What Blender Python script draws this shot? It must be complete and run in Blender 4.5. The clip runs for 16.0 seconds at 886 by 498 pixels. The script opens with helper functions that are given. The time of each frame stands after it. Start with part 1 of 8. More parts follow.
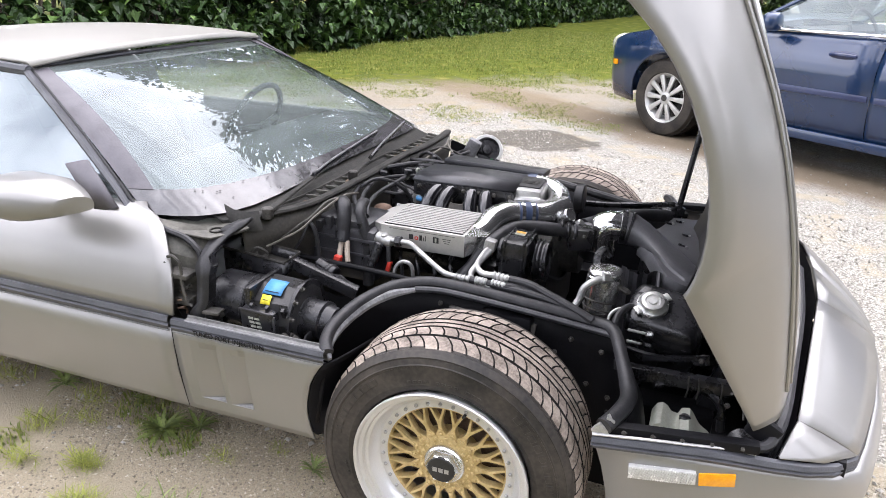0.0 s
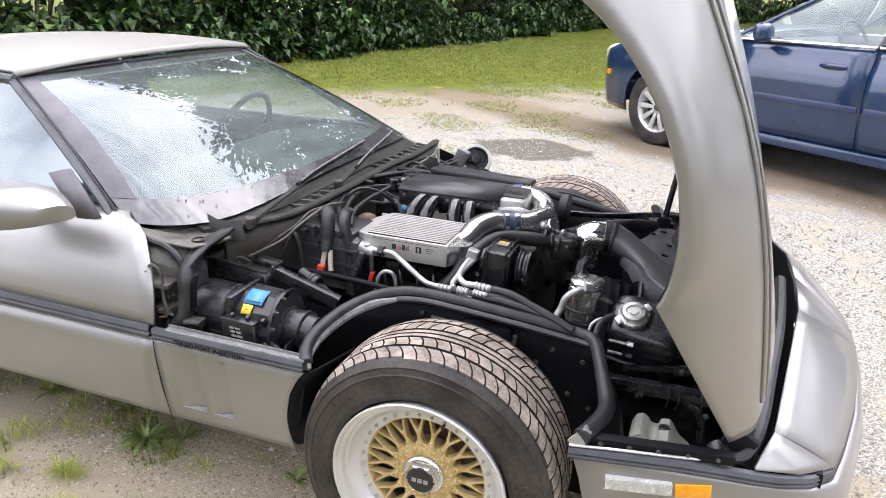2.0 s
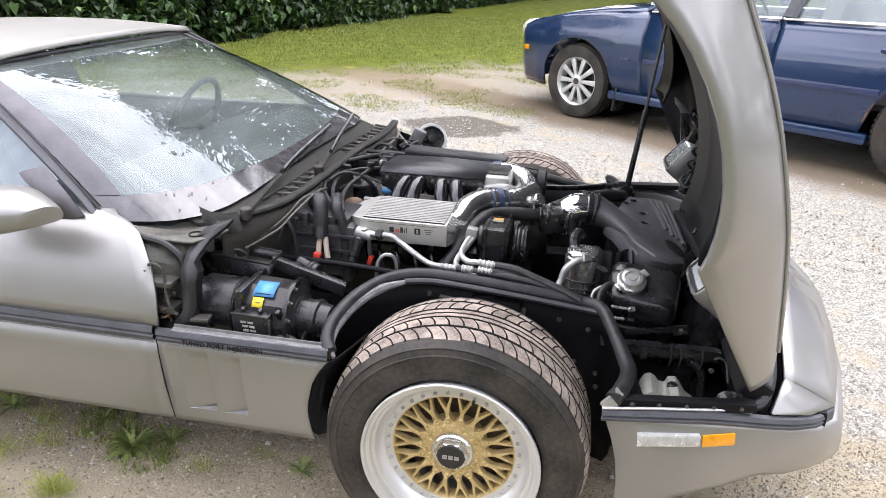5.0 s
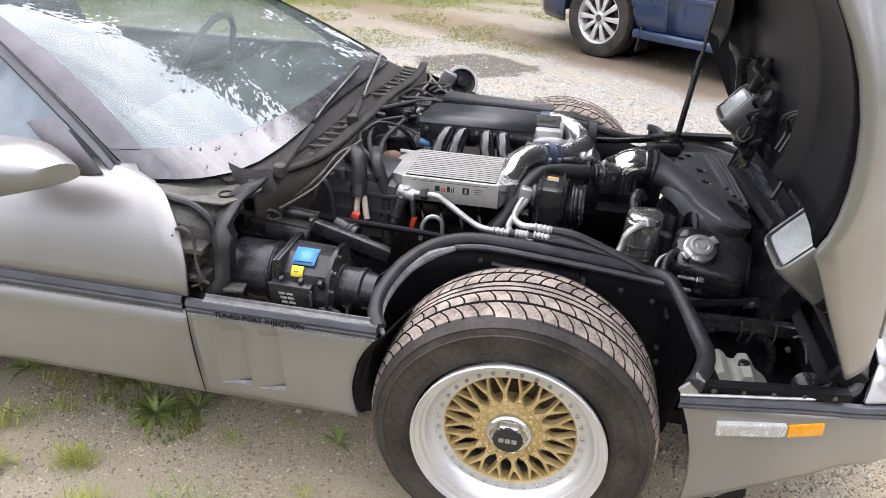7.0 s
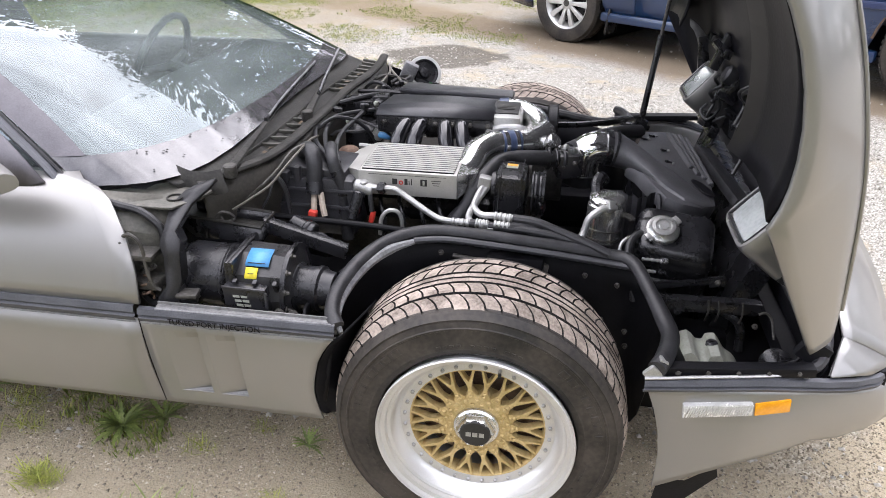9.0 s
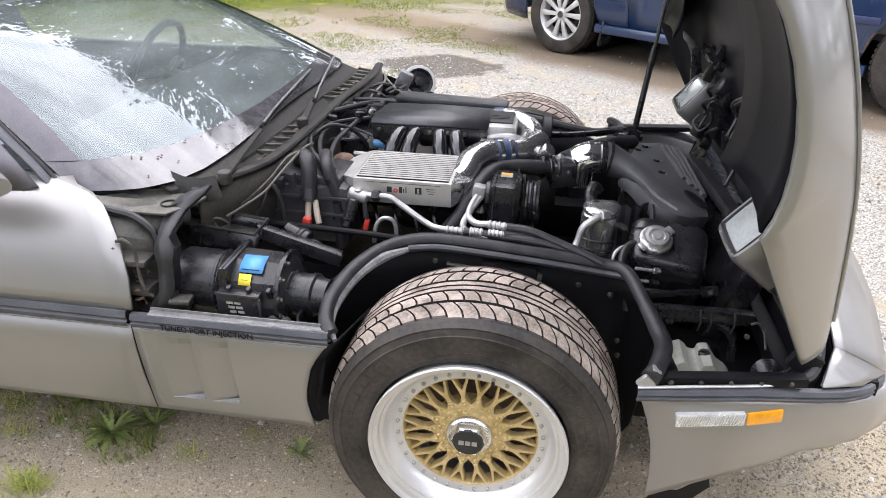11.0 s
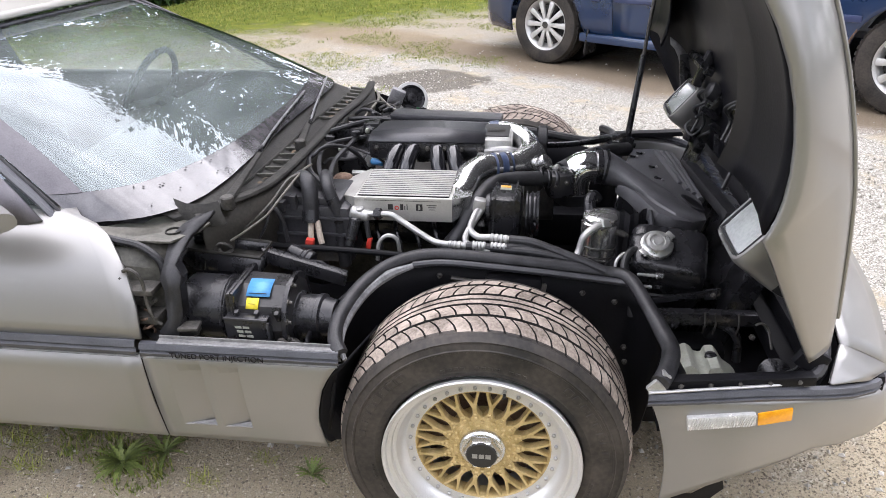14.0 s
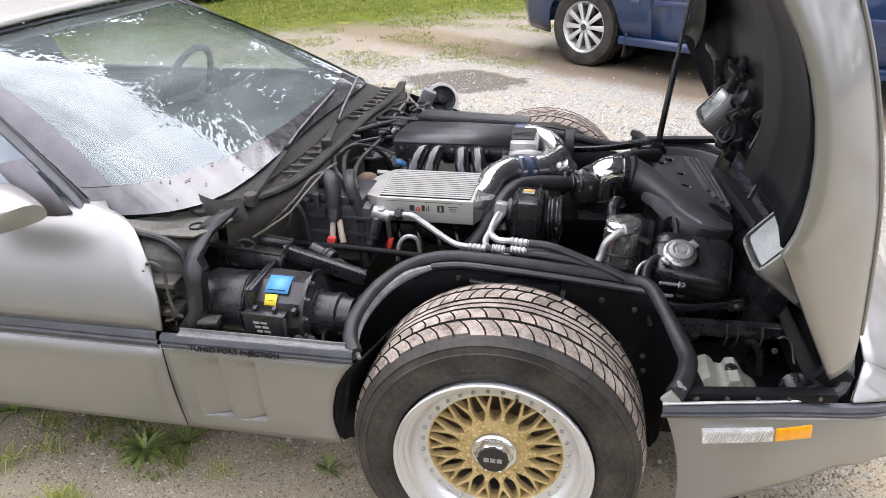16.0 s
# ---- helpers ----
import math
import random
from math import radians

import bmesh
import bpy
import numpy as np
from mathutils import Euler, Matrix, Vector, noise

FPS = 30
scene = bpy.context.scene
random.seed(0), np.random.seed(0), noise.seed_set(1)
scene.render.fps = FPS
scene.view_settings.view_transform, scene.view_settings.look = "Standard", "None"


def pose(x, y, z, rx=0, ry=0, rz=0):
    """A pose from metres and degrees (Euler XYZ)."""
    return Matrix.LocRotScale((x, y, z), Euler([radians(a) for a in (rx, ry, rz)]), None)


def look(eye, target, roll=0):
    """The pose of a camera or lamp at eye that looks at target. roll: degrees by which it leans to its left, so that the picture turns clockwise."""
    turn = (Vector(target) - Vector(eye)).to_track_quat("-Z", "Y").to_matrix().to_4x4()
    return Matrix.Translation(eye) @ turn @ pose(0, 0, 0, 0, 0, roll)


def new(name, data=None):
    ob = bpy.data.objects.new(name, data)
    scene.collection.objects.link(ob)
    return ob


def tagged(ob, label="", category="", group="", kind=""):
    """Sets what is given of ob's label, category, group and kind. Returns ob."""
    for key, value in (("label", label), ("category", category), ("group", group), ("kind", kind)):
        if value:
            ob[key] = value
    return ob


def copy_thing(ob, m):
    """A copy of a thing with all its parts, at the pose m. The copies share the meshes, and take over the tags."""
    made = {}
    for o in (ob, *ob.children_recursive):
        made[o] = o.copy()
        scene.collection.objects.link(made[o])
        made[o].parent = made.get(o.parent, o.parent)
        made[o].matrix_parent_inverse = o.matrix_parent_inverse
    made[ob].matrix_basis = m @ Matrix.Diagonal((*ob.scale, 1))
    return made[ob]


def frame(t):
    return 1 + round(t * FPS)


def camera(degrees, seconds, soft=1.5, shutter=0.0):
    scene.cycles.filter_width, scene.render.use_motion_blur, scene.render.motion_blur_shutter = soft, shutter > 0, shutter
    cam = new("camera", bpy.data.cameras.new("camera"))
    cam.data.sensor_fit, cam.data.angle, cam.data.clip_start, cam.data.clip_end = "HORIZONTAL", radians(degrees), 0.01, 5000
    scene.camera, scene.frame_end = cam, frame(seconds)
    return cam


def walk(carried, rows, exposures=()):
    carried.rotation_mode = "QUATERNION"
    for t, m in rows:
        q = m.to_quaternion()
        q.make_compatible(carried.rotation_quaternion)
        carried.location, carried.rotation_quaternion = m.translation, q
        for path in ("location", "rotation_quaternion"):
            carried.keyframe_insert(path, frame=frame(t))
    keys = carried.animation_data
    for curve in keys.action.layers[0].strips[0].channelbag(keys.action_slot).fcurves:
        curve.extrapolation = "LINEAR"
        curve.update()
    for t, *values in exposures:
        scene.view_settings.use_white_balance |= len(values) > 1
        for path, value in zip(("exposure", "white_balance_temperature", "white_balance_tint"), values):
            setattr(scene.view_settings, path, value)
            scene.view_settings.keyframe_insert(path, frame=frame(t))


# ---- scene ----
cam = camera(63.6, 16.0, 0.9)
PATH = [
    (0, (0.459, -2.197, 1.436), (-0.172, -0.446, 0.704), 1.7),
    (0.5, (0.472, -2.193, 1.442), (-0.18, -0.439, 0.737), 2.3),
    (1, (0.478, -2.188, 1.44), (-0.139, -0.423, 0.731), 2.4),
    (1.5, (0.48, -2.186, 1.441), (-0.141, -0.428, 0.718), 2.3),
    (2, (0.501, -2.184, 1.444), (-0.129, -0.424, 0.733), 1.9),
    (2.5, (0.536, -2.175, 1.436), (0.02, -0.382, 0.715), 1.7),
    (3, (0.517, -2.187, 1.434), (0.044, -0.377, 0.726), 1.7),
    (3.5, (0.439, -2.226, 1.428), (0.072, -0.4, 0.7), 3.3),
    (4, (0.31, -2.312, 1.461), (-0.024, -0.476, 0.741), 1.5),
    (4.2, (0.286, -2.335, 1.447), (-0.082, -0.497, 0.751), 2.5),
    (6.3, (0.118, -2.143, 1.442), (-0.198, -0.375, 0.562), -1.3),
    (6.5, (0.084, -2.179, 1.446), (-0.174, -0.389, 0.593), 0.3),
    (7, (0.068, -2.123, 1.433), (-0.262, -0.376, 0.516), 2.4),
    (7.5, (0.12, -2.085, 1.412), (-0.178, -0.356, 0.451), 0.5),
    (8, (0.13, -2.073, 1.416), (-0.173, -0.331, 0.482), 1.1),
    (8.5, (0.126, -2.07, 1.414), (-0.178, -0.364, 0.415), 0.5),
    (8.7, (0.129, -2.081, 1.418), (-0.167, -0.34, 0.479), 0.0),
    (10.8, (0.126, -2.085, 1.413), (-0.138, -0.329, 0.493), 0.9),
    (11, (0.125, -2.086, 1.416), (-0.149, -0.326, 0.507), 0.8),
    (11.5, (0.12, -2.078, 1.419), (-0.177, -0.332, 0.489), 0.6),
    (12, (0.124, -2.073, 1.412), (-0.165, -0.329, 0.478), 1.1),
    (12.5, (0.119, -2.087, 1.413), (-0.132, -0.32, 0.511), 2.3),
    (13, (0.109, -2.083, 1.415), (-0.191, -0.34, 0.481), 2.0),
    (13.5, (0.111, -2.08, 1.418), (-0.129, -0.32, 0.497), 0.8),
    (14, (0.101, -2.098, 1.427), (-0.156, -0.319, 0.549), -1.5),
    (14.5, (0.109, -2.084, 1.412), (-0.214, -0.357, 0.456), -0.3),
    (15, (0.129, -2.09, 1.416), (-0.178, -0.339, 0.499), 0.2),
    (15.5, (0.137, -2.1, 1.435), (-0.204, -0.309, 0.613), -1.2),
    (16, (0.14, -2.091, 1.432), (-0.215, -0.329, 0.556), -1.2),
]
walk(cam, [(t, look(eye, target, roll)) for t, eye, target, roll in PATH], exposures=[(0.0, 0.42, 6420, 17), (4.0, 0.42, 6420, 17), (7.0, 0.32, 6420, 17), (16.0, 0.32, 6420, 17)])

# ---- world, sun, exposure ----
world = bpy.data.worlds.new("sky")
scene.world = world
world.use_nodes = True
wn, wl = world.node_tree.nodes, world.node_tree.links
wn.clear()
sky = wn.new("ShaderNodeTexSky")
sky.sky_type, sky.sun_disc = "NISHITA", False
SUN_UP, SUN_ROUND = radians(58), radians(-15)
sky.sun_elevation, sky.sun_rotation = SUN_UP, SUN_ROUND
way_in = wn.new("ShaderNodeTexCoord")
stretch = wn.new("ShaderNodeMapping")
stretch.inputs["Scale"].default_value = (1.0, 1.0, 2.2)
stretch.inputs["Location"].default_value = (0.35, 0.2, 0.15)
clouds = wn.new("ShaderNodeTexNoise")
clouds.inputs["Scale"].default_value, clouds.inputs["Detail"].default_value = 3.2, 7.0
clouds.inputs["Roughness"].default_value = 0.55
cover = wn.new("ShaderNodeValToRGB")
cover.color_ramp.elements[0].position, cover.color_ramp.elements[1].position = 0.34, 0.72
cover.color_ramp.elements[0].color = (0.12, 0.12, 0.12, 1)
blend = wn.new("ShaderNodeMix")
blend.data_type = "RGBA"
back = wn.new("ShaderNodeBackground")
back.inputs["Strength"].default_value = 0.15
wout = wn.new("ShaderNodeOutputWorld")
# clouds are brightest about the veiled sun and dimmer towards the far side of the sky
to_sun = Vector((math.sin(SUN_ROUND) * math.cos(SUN_UP), math.cos(SUN_ROUND) * math.cos(SUN_UP), math.sin(SUN_UP)))
near_sun, falloff, lit = wn.new("ShaderNodeVectorMath"), wn.new("ShaderNodeMapRange"), wn.new("ShaderNodeVectorMath")
near_sun.operation, lit.operation = "DOT_PRODUCT", "SCALE"
near_sun.inputs[1].default_value = tuple(to_sun)
falloff.inputs["From Min"].default_value, falloff.inputs["From Max"].default_value = -0.5, 0.85
falloff.inputs["To Min"].default_value, falloff.inputs["To Max"].default_value = 0.60, 1.14
lit.inputs[0].default_value = (31.0, 31.5, 32.6)
wl.new(way_in.outputs["Generated"], near_sun.inputs[0])
wl.new(near_sun.outputs["Value"], falloff.inputs["Value"])
wl.new(falloff.outputs["Result"], lit.inputs["Scale"])
wl.new(lit.outputs["Vector"], blend.inputs["B"])
wl.new(way_in.outputs["Generated"], stretch.inputs["Vector"])
wl.new(stretch.outputs["Vector"], clouds.inputs["Vector"])
wl.new(clouds.outputs["Fac"], cover.inputs["Fac"])
wl.new(cover.outputs["Color"], blend.inputs["Factor"])
wl.new(sky.outputs["Color"], blend.inputs["A"])
wl.new(blend.outputs["Result"], back.inputs["Color"])
wl.new(back.outputs["Background"], wout.inputs["Surface"])

sun = new("sun", bpy.data.lights.new("sun", "SUN"))
sun.data.energy, sun.data.angle, sun.data.color = 2.5, radians(104), (1.0, 0.965, 0.91)
sun.matrix_world = look(to_sun * 60, (0, 0, 0))


# ---- materials ----
def surf(name, low, high, rough=0.5, metal=0.0, scale=12.0, fine=180.0, bump=0.15, depth=0.002, coat=0.0, spread=0.12, vary=0.0, spec=0.5, ior=1.5, film=0.05):
    """A surface with coarse stains, fine grain and relief. low, high: the two base colours it wavers between."""
    m = bpy.data.materials.new(name)
    m.use_nodes = True
    n, l = m.node_tree.nodes, m.node_tree.links
    b = n["Principled BSDF"]
    geo = n.new("ShaderNodeNewGeometry")
    coarse, grain = n.new("ShaderNodeTexNoise"), n.new("ShaderNodeTexNoise")
    coarse.inputs["Scale"].default_value, coarse.inputs["Detail"].default_value = scale, 5.0
    grain.inputs["Scale"].default_value, grain.inputs["Detail"].default_value = fine, 3.0
    l.new(geo.outputs["Position"], coarse.inputs["Vector"])
    l.new(geo.outputs["Position"], grain.inputs["Vector"])
    both = n.new("ShaderNodeMath")
    both.operation = "MULTIPLY_ADD"
    both.inputs[1].default_value = 0.35
    l.new(grain.outputs["Fac"], both.inputs[0])
    half = n.new("ShaderNodeMath")
    half.operation = "MULTIPLY"
    half.inputs[1].default_value = 0.65
    l.new(coarse.outputs["Fac"], half.inputs[0])
    l.new(half.outputs[0], both.inputs[2])
    ramp = n.new("ShaderNodeValToRGB")
    ramp.color_ramp.elements[0].position, ramp.color_ramp.elements[1].position = 0.36, 0.64
    ramp.color_ramp.elements[0].color, ramp.color_ramp.elements[1].color = (*low, 1), (*high, 1)
    l.new(both.outputs[0], ramp.inputs["Fac"])
    colour = ramp.outputs["Color"]
    if vary:
        info, tone = n.new("ShaderNodeObjectInfo"), n.new("ShaderNodeMapRange")
        tone.inputs["To Min"].default_value, tone.inputs["To Max"].default_value = 1 - vary, 1 + vary
        hsv = n.new("ShaderNodeHueSaturation")
        l.new(info.outputs["Random"], tone.inputs["Value"])
        l.new(tone.outputs["Result"], hsv.inputs["Value"])
        l.new(colour, hsv.inputs["Color"])
        colour = hsv.outputs["Color"]
    l.new(colour, b.inputs["Base Color"])
    r = n.new("ShaderNodeMapRange")
    r.inputs["To Min"].default_value, r.inputs["To Max"].default_value = max(0.02, rough - spread), min(1, rough + spread)
    l.new(coarse.outputs["Fac"], r.inputs["Value"])
    l.new(r.outputs["Result"], b.inputs["Roughness"])
    b.inputs["Metallic"].default_value = metal
    b.inputs["Specular IOR Level"].default_value, b.inputs["IOR"].default_value = spec, ior
    if coat:
        b.inputs["Coat Weight"].default_value, b.inputs["Coat Roughness"].default_value = coat, film
        b.inputs["Coat IOR"].default_value = 1.5
    if bump:
        bp = n.new("ShaderNodeBump")
        bp.inputs["Strength"].default_value, bp.inputs["Distance"].default_value = bump, depth
        l.new(grain.outputs["Fac"], bp.inputs["Height"])
        l.new(bp.outputs["Normal"], b.inputs["Normal"])
    return m


def glass(name, tint, rough=0.0, dust=0.0, mirror=0.077):
    """A thin pane: tinted see-through with the mirror of its two faces, and a film that stands for dust and sky glare.
    """
    m = bpy.data.materials.new(name)
    m.use_nodes = True
    n, l = m.node_tree.nodes, m.node_tree.links
    n.clear()
    out, mix, shine, pass_on = n.new("ShaderNodeOutputMaterial"), n.new("ShaderNodeMixShader"), n.new("ShaderNodeBsdfGlossy"), n.new("ShaderNodeBsdfTransparent")
    pass_on.inputs["Color"].default_value = (*tint, 1)
    shine.inputs["Roughness"].default_value = rough
    shine.inputs["Color"].default_value = (0.86, 0.95, 1.0, 1)
    slant, fifth, twice = n.new("ShaderNodeLayerWeight"), n.new("ShaderNodeMath"), n.new("ShaderNodeMath")
    slant.inputs["Blend"].default_value = 0.5
    fifth.operation, fifth.inputs[1].default_value = "POWER", 5.0
    twice.operation, twice.use_clamp = "MULTIPLY_ADD", True
    twice.inputs[1].default_value, twice.inputs[2].default_value = 1.52, mirror
    l.new(slant.outputs["Facing"], fifth.inputs[0])
    l.new(fifth.outputs[0], twice.inputs[0])
    l.new(twice.outputs[0], mix.inputs["Fac"])
    under = pass_on.outputs[0]
    # the diffuse film carries dust and a painted bluish haze
    if dust:
        dirt, film, spots = n.new("ShaderNodeBsdfDiffuse"), n.new("ShaderNodeMixShader"), n.new("ShaderNodeTexNoise")
        dirt.inputs["Color"].default_value = (0.45, 0.51, 0.51, 1)
        spots.inputs["Scale"].default_value, spots.inputs["Detail"].default_value = 6.0, 6.0
        weight = n.new("ShaderNodeMath")
        weight.operation = "MULTIPLY"
        weight.inputs[1].default_value = dust * 2
        l.new(spots.outputs["Fac"], weight.inputs[0])
        l.new(weight.outputs[0], film.inputs["Fac"])
        l.new(under, film.inputs[1])
        l.new(dirt.outputs[0], film.inputs[2])
        under = film.outputs[0]
    l.new(under, mix.inputs[1])
    l.new(shine.outputs[0], mix.inputs[2])
    l.new(mix.outputs[0], out.inputs["Surface"])
    return m


# the roof's paint is lighter and less metallic than PAINT
ROOFPAINT = surf("pale_pewter_paint", (0.33, 0.32, 0.295), (0.39, 0.375, 0.345), 0.42, 0.15, 3.0, 900.0, 0.04, 0.0005, coat=0.3, spread=0.05)
PAINT = surf("pewter_paint", (0.265, 0.260, 0.251), (0.307, 0.301, 0.292), 0.42, 0.62, 3.0, 900.0, 0.04, 0.0005, coat=0.7, spread=0.05, film=0.11)
TRIM = surf("rubber_trim", (0.045, 0.047, 0.055), (0.085, 0.088, 0.10), 0.5, 0.0, 14.0, 300.0, 0.2)
SAIL = surf("faded_sail", (0.085, 0.08, 0.092), (0.14, 0.133, 0.148), 0.5, 0.0, 14.0, 300.0, 0.2)
ALLOY_STRIP = surf("bare_alloy", (0.42, 0.42, 0.42), (0.62, 0.62, 0.61), 0.38, 0.8, 30.0, 250.0, 0.1)
RUBBER = surf("black_rubber", (0.011, 0.011, 0.012), (0.034, 0.034, 0.037), 0.45, 0.0, 25.0, 240.0, 0.25, spec=0.38)
# DUCT's grey is lifted to paint in sky light that the hood cuts off
DUCT = surf("lifted_grey_moulding", (0.050, 0.050, 0.054), (0.090, 0.090, 0.096), 0.42, 0.0, 16.0, 240.0, 0.25)
LINER = surf("satin_black_liner", (0.003, 0.003, 0.004), (0.008, 0.008, 0.011), 0.45, 0.0, 5.0, 140.0, 0.2, spread=0.08, spec=0.12)
HOUSING = surf("grey_black_plastic", (0.020, 0.020, 0.023), (0.050, 0.050, 0.056), 0.36, 0.0, 14.0, 240.0, 0.2)
PLASTIC = surf("black_plastic", (0.007, 0.007, 0.008), (0.022, 0.022, 0.025), 0.27, 0.0, 18.0, 260.0, 0.2)
MATT = surf("matt_black", (0.003, 0.003, 0.004), (0.008, 0.008, 0.010), 0.55, 0.0, 12.0, 200.0, 0.2, spec=0.18)
DUSTY = surf("dusty_black", (0.010, 0.010, 0.009), (0.040, 0.038, 0.034), 0.55, 0.0, 30.0, 150.0, 0.5, spec=0.25)
GLOSS = surf("glossy_black_paint", (0.008, 0.008, 0.010), (0.02, 0.02, 0.023), 0.16, 0.0, 18.0, 260.0, 0.05, spread=0.06, ior=1.7)
GRIME = surf("grimy_olive_metal", (0.055, 0.054, 0.046), (0.13, 0.125, 0.107), 0.5, 0.2, 22.0, 130.0, 0.3)
GREASE = surf("greasy_grey_metal", (0.025, 0.024, 0.022), (0.10, 0.094, 0.085), 0.55, 0.3, 26.0, 160.0, 0.35)
RUSTY = surf("rust", (0.08, 0.045, 0.028), (0.19, 0.13, 0.095), 0.8, 0.2, 30.0, 170.0, 0.4)
CAST = surf("cast_aluminium", (0.30, 0.30, 0.295), (0.50, 0.50, 0.485), 0.42, 0.65, 22.0, 350.0, 0.2)
POLISH = surf("polished_aluminium", (0.55, 0.55, 0.55), (0.74, 0.74, 0.73), 0.22, 0.92, 14.0, 300.0, 0.05, spread=0.07)
CHROME = surf("chrome", (0.80, 0.80, 0.81), (0.90, 0.90, 0.90), 0.10, 0.95, 10.0, 200.0, 0.02, spread=0.04)
COOLER = surf("brushed_aluminium", (0.40, 0.395, 0.37), (0.50, 0.495, 0.47), 0.42, 0.55, 20.0, 320.0, 0.12)
GOLD = surf("gold_paint", (0.42, 0.31, 0.125), (0.62, 0.48, 0.24), 0.38, 0.35, 40.0, 220.0, 0.15)
LIP = surf("brushed_rim_lip", (0.54, 0.54, 0.53), (0.68, 0.68, 0.67), 0.32, 0.55, 7.0, 420.0, 0.05, spread=0.05)
CARCASS = surf("groove_rubber", (0.006, 0.006, 0.006), (0.014, 0.013, 0.012), 0.8)
TYRE = surf("tyre_sidewall", (0.008, 0.007, 0.006), (0.052, 0.043, 0.035), 0.62, 0.0, 9.0, 90.0, 0.4)
TREAD = surf("dusty_tread", (0.13, 0.105, 0.086), (0.42, 0.355, 0.300), 0.85, 0.0, 24.0, 190.0, 0.5)
INK = surf("black_print", (0.01, 0.01, 0.01), (0.025, 0.025, 0.025), 0.5, 0.0)
RED = surf("red_plastic", (0.42, 0.03, 0.02), (0.60, 0.06, 0.04), 0.4)
BLUE = surf("blue_sticker", (0.05, 0.22, 0.48), (0.09, 0.31, 0.60), 0.42)
YELLOW = surf("yellow_sticker", (0.72, 0.58, 0.02), (0.85, 0.72, 0.06), 0.45)
ORANGE = surf("orange_sticker", (0.75, 0.30, 0.02), (0.85, 0.42, 0.06), 0.45)
GLOSSY = surf("oily_black_plastic", (0.010, 0.010, 0.011), (0.034, 0.033, 0.034), 0.30, 0.0, 18.0, 240.0, 0.25)
SOOT = surf("brown_firewall_dirt", (0.016, 0.015, 0.013), (0.055, 0.050, 0.041), 0.55, 0.0, 14.0, 130.0, 0.4)
WORN = surf("worn_grey_rubber", (0.10, 0.10, 0.105), (0.24, 0.24, 0.245), 0.6, 0.0, 20.0, 160.0, 0.4)
WHITE = surf("off_white_plastic", (0.25, 0.26, 0.22), (0.36, 0.37, 0.32), 0.5, 0.0, 16.0)
GREENCAP = surf("dull_cap_metal", (0.40, 0.40, 0.385), (0.60, 0.60, 0.585), 0.3, 0.8, 30.0)
BLUEHOSE = surf("blue_silicone", (0.03, 0.045, 0.09), (0.06, 0.085, 0.16), 0.35)
INSIDE = surf("charcoal_interior", (0.025, 0.025, 0.028), (0.05, 0.05, 0.055), 0.8, 0.0, 20.0)
NAVY = surf("navy_paint", (0.0035, 0.019, 0.066), (0.006, 0.030, 0.094), 0.28, 0.15, 2.0, 700.0, 0.03, 0.0005, coat=1.0, spread=0.05)
NAVYTRIM = surf("navy_moulding", (0.014, 0.022, 0.07), (0.028, 0.042, 0.11), 0.4, 0.0, 6.0, coat=0.4)
SILVERWHEEL = surf("silver_wheel_paint", (0.48, 0.48, 0.47), (0.64, 0.64, 0.62), 0.4, 0.5, 14.0)
AMBER = surf("amber_lens", (0.72, 0.27, 0.003), (0.85, 0.37, 0.006), 0.22, 0.0, 60.0, coat=0.6)
CLEARLENS = surf("ribbed_clear_lens", (0.50, 0.50, 0.48), (0.68, 0.68, 0.66), 0.25, 0.2, 60.0, coat=0.8)
# HEADGLASS is pale to paint whitish glare on clear glass
HEADGLASS = surf("headlamp_glass", (0.52, 0.55, 0.55), (0.80, 0.83, 0.83), 0.14, 0.45, 9.0, 120.0, 0.06, coat=1.0)
YELLOWLENS = surf("aged_headlamp_lens", (0.50, 0.51, 0.38), (0.66, 0.67, 0.52), 0.25, 0.1, 10.0, coat=0.8)
# the dust film doubles as blue-grey haze over the dark glass
SCREEN = glass("windscreen_glass", (0.62, 0.73, 0.70), dust=0.21)
HATCHGLASS = glass("dark_rear_glass", (0.12, 0.14, 0.14))
LEDGE = surf("worn_grey_ledge", (0.10, 0.10, 0.10), (0.21, 0.21, 0.205), 0.5, 0.2, 30.0)
CLEARPANE = glass("clear_side_glass", (0.93, 0.96, 0.94), dust=0.02)
# in these two panes the pale film mostly paints in reflected sky
SIDEGLASS = glass("side_glass", (0.86, 0.92, 0.90), dust=0.22)
DOORGLASS = glass("door_glass", (0.75, 0.82, 0.80), dust=0.22, mirror=0.22)
FRIT = surf("dusty_black_glass_border", (0.040, 0.039, 0.043), (0.085, 0.082, 0.088), 0.05, 0.0, 26.0, 300.0, 0.02, spread=0.04, ior=1.85)
BUGS = surf("dark_dirt_specks", (0.015, 0.013, 0.012), (0.04, 0.035, 0.03), 0.7)
BARK = surf("bark", (0.06, 0.045, 0.035), (0.16, 0.125, 0.10), 0.9, 0.0, 9.0, 60.0, 0.6, 0.01)


# ---- mesh helpers ----
def thing(name, label, category, at=(0, 0, 0), group="", kind=""):
    """An empty at a thing's base, that carries its tags and its parts."""
    e = new(name)
    e.location = at
    e.empty_display_size = 0.05
    return tagged(e, label, category, group, kind)


def dressed(me, bm, sharp=0.6):
    bmesh.ops.recalc_face_normals(bm, faces=bm.faces)
    for f in bm.faces:
        f.smooth = True
    for e in bm.edges:
        e.smooth = e.calc_face_angle(0.0) < sharp
    bm.to_mesh(me)
    bm.free()
    return me


